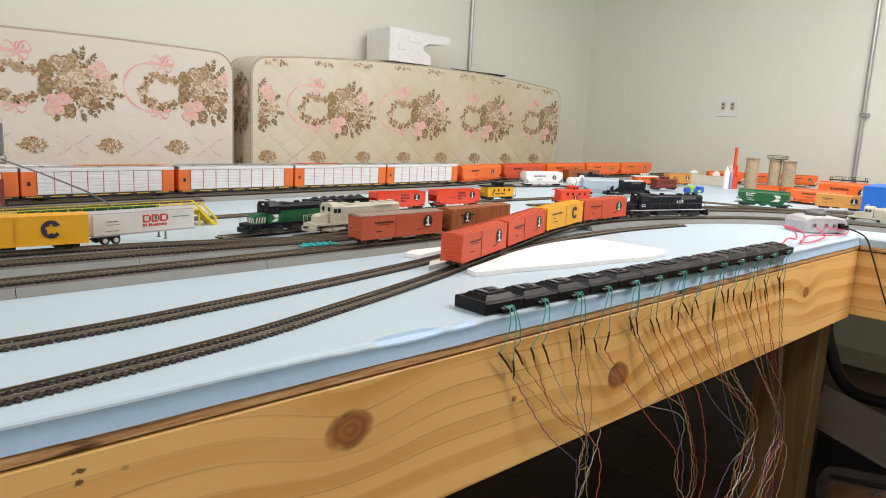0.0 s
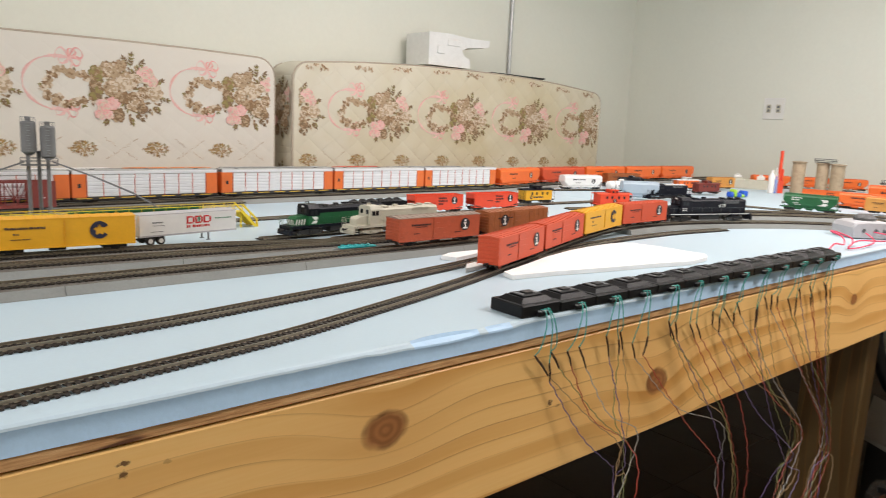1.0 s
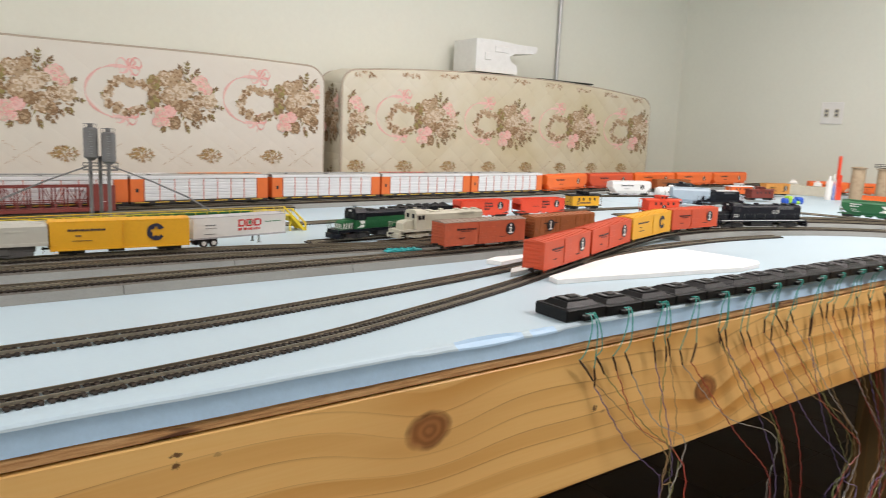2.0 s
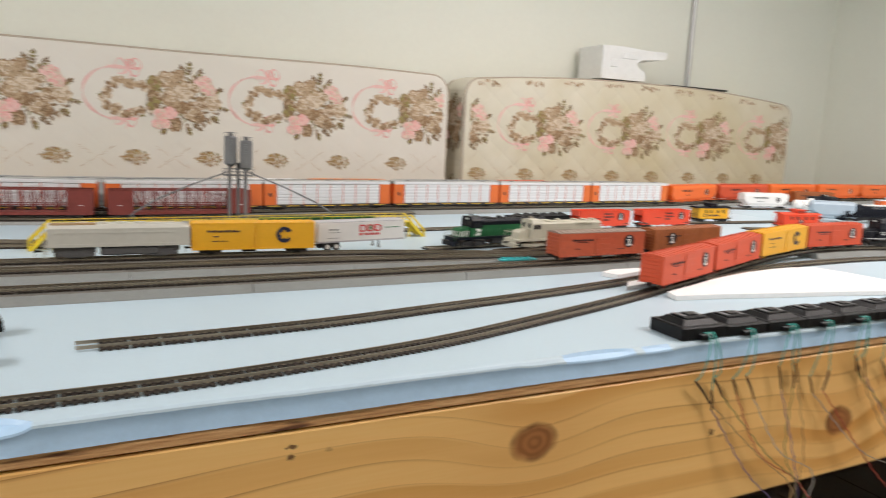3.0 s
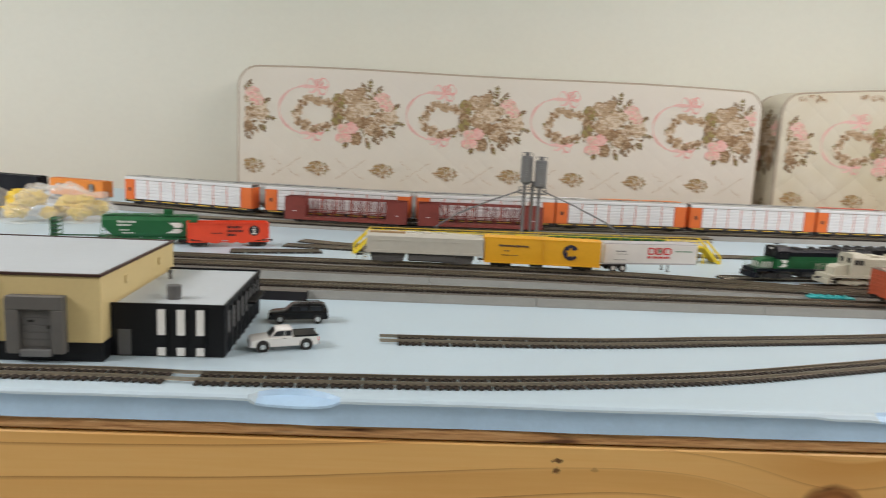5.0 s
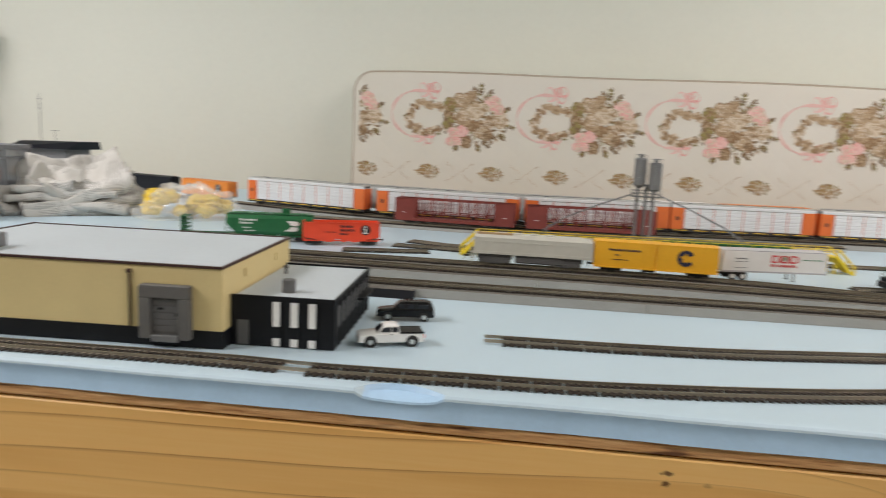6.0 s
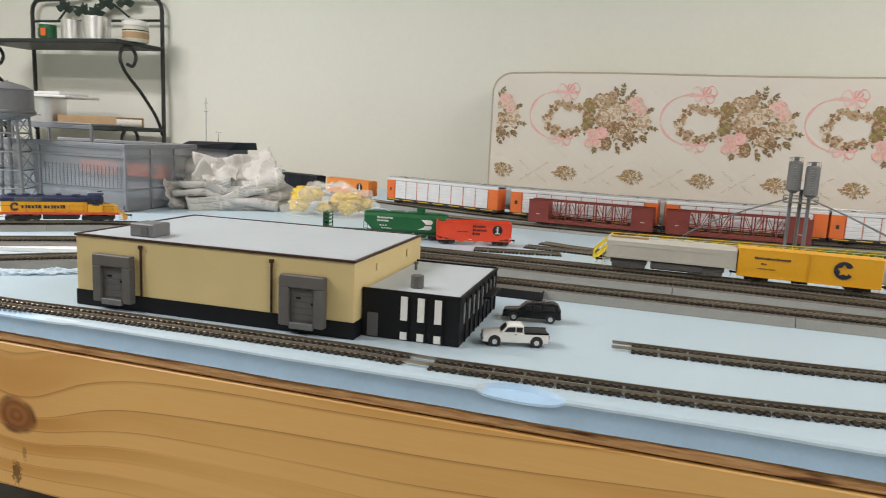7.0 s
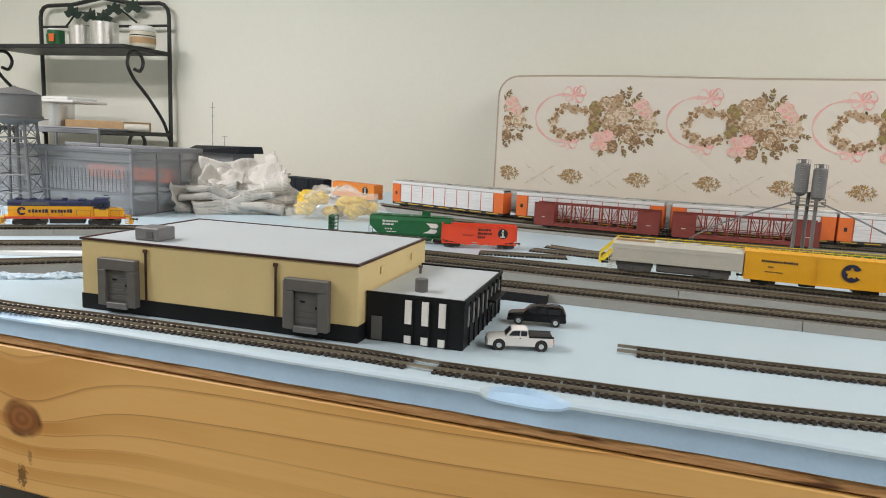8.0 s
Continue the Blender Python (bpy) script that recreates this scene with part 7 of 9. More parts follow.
def sprig(g, x, z, ang, length, rng, y, shades, size=0.013):
    """A thin stem with small leaves on both sides."""
    n = max(int(length / 0.010), 3)
    for k in range(n):
        t = (k + 0.6) / n
        px, pz = x + length * t * math.cos(ang), z + length * t * math.sin(ang)
        for s in (-1, 1):
            leaf(g, px, pz, size * rng.uniform(0.8, 1.2), size * 0.5, ang + s * rng.uniform(0.5, 1.0), y - 0.00001 * k, rng.choice(shades))
    leaf(g, x + length * math.cos(ang), z + length * math.sin(ang), size * 1.1, size * 0.5, ang, y, rng.choice(shades))
    leaf(g, x, z, length, 0.0020, ang, y + 0.0001, shades[0])


def ribbon(g, pts, wid, y, mi):
    vs = []
    for i, (x, z) in enumerate(pts):
        a, b = pts[max(i - 1, 0)], pts[min(i + 1, len(pts) - 1)]
        d = Vector((b[0] - a[0], b[1] - a[1])).normalized()
        k = wid * (0.6 + 0.4 * math.sin(i * 0.9))
        vs += [(x - d.y * k, y, z + d.x * k), (x + d.y * k, y, z - d.x * k)]
    g.add(vs, [(2 * i, 2 * i + 1, 2 * i + 3, 2 * i + 2) for i in range(len(pts) - 1)], mi)


# print slots: 0 brown, 1 tan, 2 pink, 3 ribbon, 4 olive, 5 dark, 6 pale
def bouquet(seed):
    """A wreath of small blossoms, a cluster of roses beside it and a pink ribbon with two bows, round the wreath's centre."""
    rng = random.Random(seed)
    g = Geo()
    ribbon(g, [(-0.035 + 0.103 * math.cos(radians(a)), 0.012 + 0.084 * math.sin(radians(a))) for a in range(76, 292, 9)], 0.0050, -0.0002, 3)
    ribbon(g, [(-0.035 + 0.105 * math.cos(radians(a)), 0.012 + 0.086 * math.sin(radians(a))) for a in range(120, 270, 12)], 0.0012, -0.00024, 2)
    for bx, bz in ((-0.006, 0.092), (-0.020, -0.070)):
        for q, (a, rr) in enumerate(((0.55, 0.044), (2.6, 0.040), (-0.4, 0.036), (3.5, 0.030), (1.1, 0.030))):
            ca, sa = math.cos(a), math.sin(a)
            loop = [(rr * math.sin(t * math.pi / 11) ** 0.8 * math.cos((t - 5.5) * 0.09), 0.40 * rr * math.sin(2 * math.pi * t / 11)) for t in range(12)]
            ribbon(g, [(bx + u * ca - v * sa, bz + u * sa + v * ca) for u, v in loop], 0.0034, -0.0003 - q * 0.00003, 3 if q % 2 else 2)
        for q, a in enumerate((-1.1, -2.2, 0.1)):
            ribbon(g, [(bx + t * 0.007 * math.cos(a + 0.35 * math.sin(t)), bz + t * 0.007 * math.sin(a + 0.35 * math.sin(t))) for t in range(6)], 0.0032, -0.0004 - q * 0.00003, 3)
        ribbon(g, [(bx, bz), (bx - 0.022, bz + 0.006), (bx - 0.040, bz - 0.003), (bx - 0.056, bz + 0.006)], 0.0026, -0.0003, 3)
    for k in range(46):
        a = 2 * math.pi * k / 46 + rng.uniform(-0.08, 0.08)
        rr = rng.uniform(0.86, 1.24)
        x, z = 0.070 * rr * math.cos(a), 0.048 * rr * math.sin(a)
        for q in range(2):
            leaf(g, x, z, rng.uniform(0.009, 0.016), rng.uniform(0.005, 0.008), a + rng.uniform(-1.4, 1.4), -0.0004 - k * 0.000004, rng.choice((0, 5, 5, 4)))
        if k % 3 != 1:
            r = rng.uniform(0.0100, 0.0150)
            for q in range(5):
                blob(g, x + 0.62 * r * math.cos(q * 1.257), z + 0.62 * r * math.sin(q * 1.257), r * 0.48, -0.0007 - 0.000010 * k - 0.0000015 * q, rng, rng.choice((0, 1, 1, 6)), 7)
            blob(g, x, z, r * 0.26, -0.00122 - 0.000002 * k, rng, 0, 6)
    sprig(g, -0.066, 0.0, 3.0, 0.022, rng, -0.0005, (5, 4), 0.009)
    for k in range(150):
        a, rr = rng.uniform(0, 6.28), rng.uniform(0.10, 1.15) ** 0.6
        x, z = 0.168 + 0.100 * rr * math.cos(a), -0.002 + 0.078 * rr * math.sin(a) - 0.012 * math.cos(a)
        leaf(g, x, z, rng.uniform(0.012, 0.022), rng.uniform(0.006, 0.011), a + rng.uniform(-0.9, 0.9), -0.0005 - k * 0.000004, rng.choice((4, 5, 5, 0, 1)))
    for n, (x, z, r, sh) in enumerate(((0.114, 0.064, 0.029, (0, 1, 6, 1)), (0.076, 0.050, 0.024, (4, 4, 1, 0)), (0.128, 0.006, 0.031, (0, 1, 1, 6)), (0.190, -0.036, 0.031, (0, 1, 1, 6)), (0.168, 0.030, 0.030, (1, 6, 6)), (0.150, -0.020, 0.022, (0, 0, 1)), (0.133, -0.080, 0.024, (5, 0, 0, 1)), (0.258, 0.000, 0.027, (1, 6, 6)), (0.222, -0.005, 0.022, (0, 1, 6)), (0.205, 0.045, 0.018, (1, 6, 0)), (0.150, 0.082, 0.018, (0, 1, 1)), (0.228, 0.055, 0.027, (2, 3, 6)), (0.250, 0.038, 0.018, (3, 2, 6)), (0.095, -0.052, 0.024, (2, 3, 6)), (0.122, -0.044, 0.020, (2, 3, 3)), (0.083, -0.080, 0.018, (2, 3, 6)), (0.108, -0.082, 0.015, (3, 2, 6)), (0.215, -0.055, 0.018, (0, 5, 1)))):
        rose(g, x, z, r * 1.10, -0.0013 - 0.00003 * n, rng, sh)
    for q in range(6):
        leaf(g, 0.070, -0.014, 0.026, 0.016, q * 1.05 + 0.3, -0.0026 - 0.00001 * q, (4, 4, 5)[q % 3])
    for x, z, a, ln in ((0.180, 0.078, 1.45, 0.040), (0.200, 0.070, 1.0, 0.034), (0.170, 0.082, 2.0, 0.026), (0.250, -0.045, -0.8, 0.026), (0.270, -0.020, -0.1, 0.030), (0.262, 0.030, 0.5, 0.022), (0.175, -0.085, -1.2, 0.022), (0.105, -0.092, -1.9, 0.016), (0.190, -0.075, -0.6, 0.030)):
        sprig(g, x, z, a, ln, rng, -0.0009, (5, 4, 5))
    return g


def spray(seed):
    """A small tuft of thin golden-brown leaves."""
    rng = random.Random(seed)
    g = Geo()
    for k in range(110):
        a = rng.uniform(0, 6.28)
        rr = rng.uniform(0.0, 1) ** 0.7
        leaf(g, 0.036 * rr * math.cos(a), 0.020 * rr * math.sin(a), rng.uniform(0.007, 0.014), rng.uniform(0.0032, 0.0055), a + rng.uniform(-0.8, 0.8), -0.0003 - k * 0.000005, rng.choice((1, 4, 1, 7, 7, 0)))
    sprig(g, -0.028, 0.0, 3.14, 0.016, rng, -0.0004, (7, 1), 0.006)
    return g


def cross(seed):
    """Two crossed lines of faint small leaves."""
    rng = random.Random(seed)
    g = Geo()
    for sgn in (-1, 1):
        for k in range(34):
            t = (k - 16.5) * 0.0030
            if sgn > 0 and abs(t) < 0.012:
                continue
            leaf(g, -sgn * t + rng.uniform(-0.002, 0.002), t * 0.70 + rng.uniform(-0.002, 0.002), rng.uniform(0.004, 0.008), 0.0016, math.atan2(0.70, -sgn) + rng.uniform(-0.9, 0.9), -0.0003 - k * 0.000005, rng.choice((1, 6, 6, 1)))
    return g


PRINT = [M["p_brown"], M["p_tan"], M["p_pink"], M["p_pale"], M["p_olive"], M["p_dark"], M["p_light"], M["p_gold"]]


def clipped(g, lo, hi):
    """Keeps the faces of a print whose points all lie between two x."""
    out = Geo()
    for face, mi in zip(g.f, g.m):
        pts = [g.v[i] for i in face]
        if all(lo <= p[0] <= hi for p in pts):
            out.add(pts, [tuple(range(len(pts)))], mi)
    return out


def mattress(x0, x1, ztop, yf, cloth, label, wreaths, zw, sprays, zs, sag, thick=0.21, r=0.07, lean=0.0):
    ob = thing("mattress", label, "mattress", pose(0, 0, 0), "old mattresses")
    out = rounded_outline(x0, x1, FLOOR + 0.001, ztop, r, sag)
    cx, cz = (x0 + x1) / 2, (FLOOR + ztop) / 2
    n = len(out)

    def ring(inset, y):
        q = []
        for x, z in out:
            q.append((x + inset * (-1 if x > cx else 1) * min(1, abs(x - cx) / 0.3), y, z + inset * (-1 if z > cz else 1) * min(1, abs(z - cz) / 0.3)))
        return q

    rows = [ring(0.0, yf + thick), ring(-0.006, yf + thick * 0.75), ring(-0.008, yf + thick * 0.5), ring(-0.005, yf + thick * 0.25), ring(0.0, yf + 0.010), ring(0.004, yf + 0.003), ring(0.016, yf)]
    fs = [(i * n + k, (i + 1) * n + k, (i + 1) * n + (k + 1) % n, i * n + (k + 1) % n) for i in range(len(rows) - 1) for k in range(n)]
    fs += [tuple(range(n)), tuple(range((len(rows) - 1) * n, len(rows) * n))[::-1]]
    part("cover", Geo().add([p for q in rows for p in q], fs), cloth, ob, smooth=True)
    part("piping", Geo().tube([(x, yf + 0.009, z) for x, z in out], 0.0042, 6, closed=True), M["piping"], ob, "rolled edge piping", smooth=True)
    part("piping", Geo().tube([(x, yf + thick - 0.006, z) for x, z in out], 0.0055, 6, closed=True), M["piping"], ob, "rolled edge piping", smooth=True)
    full = mesh_once("bouquet", lambda: bouquet(5).mesh("printed_bouquet", PRINT))
    for k, x in enumerate(wreaths):
        m = pose(x, yf - 0.0006, zw)
        if x - 0.16 > x0 + 0.02 and x + 0.31 < x1 - 0.02:
            part("printed_bouquet", full, None, ob, m=m)
        else:
            part("printed_bouquet", clipped(bouquet(5), x0 + 0.020 - x, x1 - 0.020 - x), PRINT, ob, m=m)
    for name, make, off in (("printed_spray", spray, 0.0), ("printed_cross", cross, 0.118)):
        small = mesh_once(name, lambda: make(9).mesh(name, PRINT))
        for x in sprays:
            m = pose(x + off, yf - 0.0006, zs)
            if x + off - 0.07 > x0 and x + off + 0.07 < x1:
                part(name, small, None, ob, m=m)
            elif x0 < x + off + 0.05 and x + off - 0.05 < x1:
                part(name, clipped(make(9), x0 + 0.020 - x - off, x1 - 0.020 - x - off), PRINT, ob, m=m)
    return ob


mattress(-0.634, 1.262, 1.233, 2.52, M["cloth"], "upright floral mattress with pink ribbons and roses", (-0.812, -0.352, 0.102, 0.552, 1.000), 1.077, [-0.583 + 0.2325 * k for k in range(8)], 0.884, 0.006)
OLD = mattress(1.335, 3.262, 1.236, 2.51, M["cloth_old"], "yellowed quilted floral mattress standing on edge", (1.165, 1.628, 2.090, 2.552, 3.022), 1.048, [1.40 + 0.235 * k for k in range(8)], 0.852, 0.042)



def border_print(seed):
    rng = random.Random(seed)
    g = Geo()
    for k in range(26):
        x, z = rng.uniform(-0.050, 0.050), rng.uniform(-0.012, 0.006)
        leaf(g, x, z, rng.uniform(0.010, 0.018), 0.007, rng.uniform(-2.6, -0.5), -0.0003 - k * 0.00001, rng.choice((0, 1, 1, 6)))
    return g


for k in range(9):
    part("printed_border", border_print(70 + k), PRINT, OLD, m=pose(1.44 + 0.212 * k, 2.5094, 1.220 + 0.042 * math.sin(math.pi * (0.128 + 0.212 * k) / 1.97)))

for z in (1.05, 0.72, 0.38):
    part("printed_side", clipped(bouquet(5), 0.055, 0.245), PRINT, OLD, m=pose(1.335 - 0.0102, 2.765, z, 0, 0, -90))
fm = Geo().prism([(2.05, 1.287), (2.305, 1.287), (2.30, 1.330), (2.262, 1.345), (2.250, 1.365), (2.285, 1.382), (2.40, 1.392), (2.425, 1.399), (2.425, 1.428), (2.30, 1.426), (2.16, 1.434), (2.05, 1.430)], "y", 2.545, 2.715)
fm.box(2.10, 2.14, 2.541, 2.546, 1.34, 1.375, 0.002).box(2.16, 2.24, 2.5415, 2.546, 1.380, 1.408, 0.002)
fm.move(Matrix.Translation((-0.022, 0, 0)))
solid("packing_foam", fm, M["white_foam"], "white moulded packing foam block on a mattress", "packing foam")
solid("dark_strip", Geo().box(2.48, 2.88, 2.60, 2.70, 1.284, 1.292, 0.003), M["iron"], "flat dark strip lying on top of a mattress", "metal strip")

# ---------------------------------------------------------------- iron shelf rack with tins


def baker_rack():
    ob = thing("iron_rack", "black wrought iron shelf rack with scroll brackets and leaves", "shelf rack")
    xa, xb, yb, yf = -3.03, -2.262, 2.715, 2.42
    arch = [(xa, yb, FLOOR + 0.002), (xa, yb, 1.50)] + [(xa + 0.05 * (1 - math.cos(radians(a))), yb, 1.50 + 0.055 * math.sin(radians(a))) for a in (30, 60, 90)] + [(xa + 0.2, yb, 1.557), ((xa + xb) / 2, yb, 1.585), (xb - 0.2, yb, 1.557)] + [(xb - 0.05 * (1 - math.cos(radians(a))), yb, 1.50 + 0.055 * math.sin(radians(a))) for a in (90, 60, 30)] + [(xb, yb, 1.50), (xb, yb, FLOOR + 0.002)]
    part("back_frame", Geo().tube(arch, 0.0095, 8), M["iron"], ob, smooth=True)
    part("cross_bar", Geo().tube([(xa, yb, 1.455), (xb, yb, 1.455)], 0.006, 6), M["iron"], ob)
    for z, y0 in ((1.335, yf), (0.968, yf - 0.06), (0.45, yf - 0.06)):
        part("shelf", Geo().box(xa - 0.02, xb + 0.012, y0, yb - 0.012, z - 0.018, z, 0.004), M["iron"], ob)
    for x in (xa, xb):
        for z in (1.317, 0.967):
            pts = [(x, yb - 0.01, z - 0.38), (x, yb - 0.05, z - 0.30), (x, yb - 0.14, z - 0.20), (x, yb - 0.23, z - 0.12), (x, yf + 0.03, z - 0.06), (x, yf + 0.05, z - 0.012), (x, yf + 0.10, z - 0.010), (x, yf + 0.125, z - 0.045), (x, yf + 0.105, z - 0.085), (x, yf + 0.070, z - 0.080)]
            part("scroll_bracket", Geo().tube(spline(pts, 0.012), 0.0075, 7), M["iron"], ob, smooth=True)
    rng = random.Random(3)
    g = Geo()
    for k in range(5):
        cx, cz = -2.80 + k * 0.085 + rng.uniform(-0.02, 0.02), 1.49 + rng.uniform(-0.02, 0.04)
        for q in range(5):
            leaf(g, cx, cz, 0.055, 0.034, 1.57 + (q - 2) * 0.7 + rng.uniform(-0.2, 0.2), yb - 0.012 - 0.002 * q, 0)
    g.tube(spline([(-2.86, yb - 0.006, 1.46), (-2.78, yb - 0.006, 1.52), (-2.66, yb - 0.006, 1.49), (-2.55, yb - 0.006, 1.53), (-2.44, yb - 0.006, 1.47)], 0.01), 0.005, 6)
    part("leaf_ornament", g, M["leaf_iron"], ob)
    return ob


baker_rack()
SH = 1.3355


def tin(x, y, r, h, z, mat, label, taper=0.95, rim=True, name="tin_pot", cat="tin pot"):
    ob = thing(name, label, cat, pose(x, y, z))
    part("body", Geo().lathe([(r * taper, 0), (r, h * 0.97), (r * 1.03, h * 0.975), (r * 1.03, h), (r * 0.96, h), (r * 0.92, h * 0.2)], 28), M[mat], ob, smooth=True)
    return ob


tin(-2.635, 2.57, 0.048, 0.092, SH + 0.004, "aluminium", "small tin plant pot on the iron shelf")
tin(-2.487, 2.56, 0.060, 0.105, SH + 0.004, "aluminium", "large tin plant pot on the iron shelf")
gc = thing("food_can", "green and white labelled can on the iron shelf", "can", pose(-2.79, 2.58, SH))
part("body", Geo().lathe([(0.036, 0), (0.036, 0.085), (0.034, 0.087)], 24), M["white"], gc, smooth=True)
part("label_band", Geo().lathe([(0.0364, 0.004), (0.0364, 0.080)], 24).prism([(-0.02, 0.02), (0.02, 0.02), (0.02, 0.06), (-0.02, 0.06)], "y", -0.0372, -0.0364), M["bn_green"], gc, "green paper label", smooth=True)
part("label_print", Geo().box(-0.004, 0.026, -0.0378, -0.0373, 0.028, 0.062).box(0.0, 0.02, -0.0382, -0.0377, 0.04, 0.052), M["ic_orange"], gc)
jr = thing("jar", "white jar with printed label on the iron shelf", "jar", pose(-2.265, 2.55, SH))
part("body", Geo().lathe([(0.050, 0), (0.054, 0.010), (0.054, 0.060), (0.050, 0.068)], 28), M["cream"], jr, smooth=True)
part("label_band", Geo().lathe([(0.0545, 0.014), (0.0545, 0.040)], 28), M["card"], jr, smooth=True)
part("lid", Geo().lathe([(0.054, 0.068), (0.055, 0.070), (0.055, 0.084), (0.040, 0.092), (0.001, 0.094)], 28), M["white"], jr, smooth=True)
part("label_band", Geo().lathe([(0.0547, 0.046), (0.0547, 0.050)], 28), M["black"], jr)
solid("saucer", Geo().box(-2.74, -2.47, 2.49, 2.66, SH + 0.0002, SH + 0.0036, 0.001), M["white"], "white sheet of card under the tins", "card sheet")
tin(-2.735, 2.50, 0.086, 0.112, 0.969, "aluminium", "wide tin bucket on the lower iron shelf")
solid("foam_tray", Geo().box(-2.93, -2.52, 2.40, 2.60, 1.0815, 1.094, 0.004).box(-2.90, -2.56, 2.41, 2.58, 1.094, 1.108, 0.004), M["white_foam"], "stack of white foam trays on a tin", "foam tray")
solid("cardboard_box", Geo().box(-2.62, -2.29, 2.45, 2.62, 0.969, 1.010, 0.003), M["card"], "flat brown cardboard box on the lower shelf", "box")
solid("paper_roll", Geo().cyl((-2.27, 2.43, 0.986), (-2.20, 2.50, 0.986), 0.016, n=16), M["paper"], "small white paper roll on the lower shelf", "paper roll", smooth=True)

# ---------------------------------------------------------------- left end of the layout


def water_tower():
    ob = thing("water_tower", "grey plastic model water tower on lattice legs", "model water tower", pose(-1.364, 1.145, FOAM + 0.0002, 0, 0, 25))
    top = 0.198
    part("tank", Geo().lathe([(0.020, top - 0.012), (0.050, top), (0.0535, top + 0.004), (0.0535, top + 0.008), (0.050, top + 0.010), (0.050, top + 0.052), (0.052, top + 0.054)], 30), M["mid_grey"], ob, smooth=True)
    part("roof", Geo().lathe([(0.054, top + 0.0535), (0.030, top + 0.064), (0.004, top + 0.070), (0.001, top + 0.073)], 30), M["dock"], ob, smooth=True)
    part("balcony", Geo().lathe([(0.052, top + 0.001), (0.062, top + 0.001), (0.062, top + 0.003), (0.052, top + 0.003)], 30), M["mid_grey"], ob)
    legs = []
    for k in range(4):
        a = radians(45 + 90 * k)
        p0, p1 = Vector((0.056 * math.cos(a), 0.056 * math.sin(a), 0)), Vector((0.040 * math.cos(a), 0.040 * math.sin(a), top))
        legs.append((p0, p1))
        part("leg", Geo().cyl(p0, p1, 0.0038, 0.0034, 8), M["mid_grey"], ob)
    br = Geo()
    for k in range(4):
        (a0, a1), (b0, b1) = legs[k], legs[(k + 1) % 4]
        for q in range(5):
            t0, t1 = q / 5, (q + 1) / 5
            br.tube([a0.lerp(a1, t1), b0.lerp(b1, t1)], 0.0017, 5)
            br.tube([a0.lerp(a1, t0), b0.lerp(b1, t1)], 0.0010, 4)
            br.tube([b0.lerp(b1, t0), a0.lerp(a1, t1)], 0.0010, 4)
    part("lattice", br, M["mid_grey"], ob)
    part("riser", Geo().cyl((0, 0, 0), (0, 0, top - 0.01), 0.0040, n=10), M["mid_grey"], ob, smooth=True)
    return ob


water_tower()


def clear_house():
    """A grey-framed clear-walled engine house."""
    ob = thing("engine_house", "grey-framed clear plastic model engine house", "model building", pose(-1.10, 1.195, FOAM + 0.0002, 0, 0, 3))
    W, D, H = 0.40, 0.25, 0.138
    part("base", Geo().box(-W, 0, 0, D, 0, 0.003), M["mid_grey"], ob)
    for x in (-W, -W * 0.56, 0):
        for y in (0, D):
            part("post", Geo().box(x - 0.003, x + 0.003, y - 0.003, y + 0.003, 0.003, H, 0.0005), M["house_grey"], ob)
    for y in (D / 3, 2 * D / 3):
        part("post", Geo().box(-0.003, 0.003, y - 0.003, y + 0.003, 0.003, H, 0.0005), M["house_grey"], ob)
    for z in (0.045, H - 0.022, H - 0.003):
        part("beam", Geo().box(-W, 0, -0.0028, 0.0028, z, z + 0.004), M["house_grey"], ob)
        part("beam", Geo().box(-0.0028, 0.0028, 0.003, D, z, z + 0.004), M["house_grey"], ob)
    part("wall_panel", Geo().box(-W, 0, -0.0006, 0.0006, 0.003, H), M["acrylic"], ob, "clear wall panel")
    part("wall_panel", Geo().box(-0.0006, 0.0006, 0.003, D, 0.003, H), M["acrylic"], ob, "clear wall panel")
    mu = Geo()
    for k in range(1, 40):
        x = -W + k * W / 40
        mu.box(x - 0.0004, x + 0.0004, -0.0014, -0.0007, 0.046, 0.098)
    for k in range(8):
        mu.box(-W, 0, -0.0014, -0.0007, 0.050 + k * 0.006, 0.0506 + k * 0.006)
    part("window_grid", mu, M["house_grey"], ob)
    part("roof_rim", Geo().box(-W - 0.004, 0.004, -0.004, 0.012, H, H + 0.008, 0.001).box(-0.012, 0.004, 0.012, D + 0.004, H, H + 0.008, 0.001).box(-W - 0.004, -0.012, D - 0.012, D + 0.004, H, H + 0.008, 0.001), M["house_grey"], ob)
    cl = Geo().box(-W + 0.02, -0.150, D * 0.3, D * 0.32, H + 0.034, H + 0.044, 0.001).box(-W + 0.02, -0.150, D * 0.3, D * 0.7, H + 0.044, H + 0.048, 0.001)
    for x in (-W + 0.02, -0.275, -0.155):
        cl.box(x, x + 0.005, D * 0.3, D * 0.32, H + 0.006, H + 0.034)
    part("clerestory", cl, M["house_grey"], ob)
    return ob


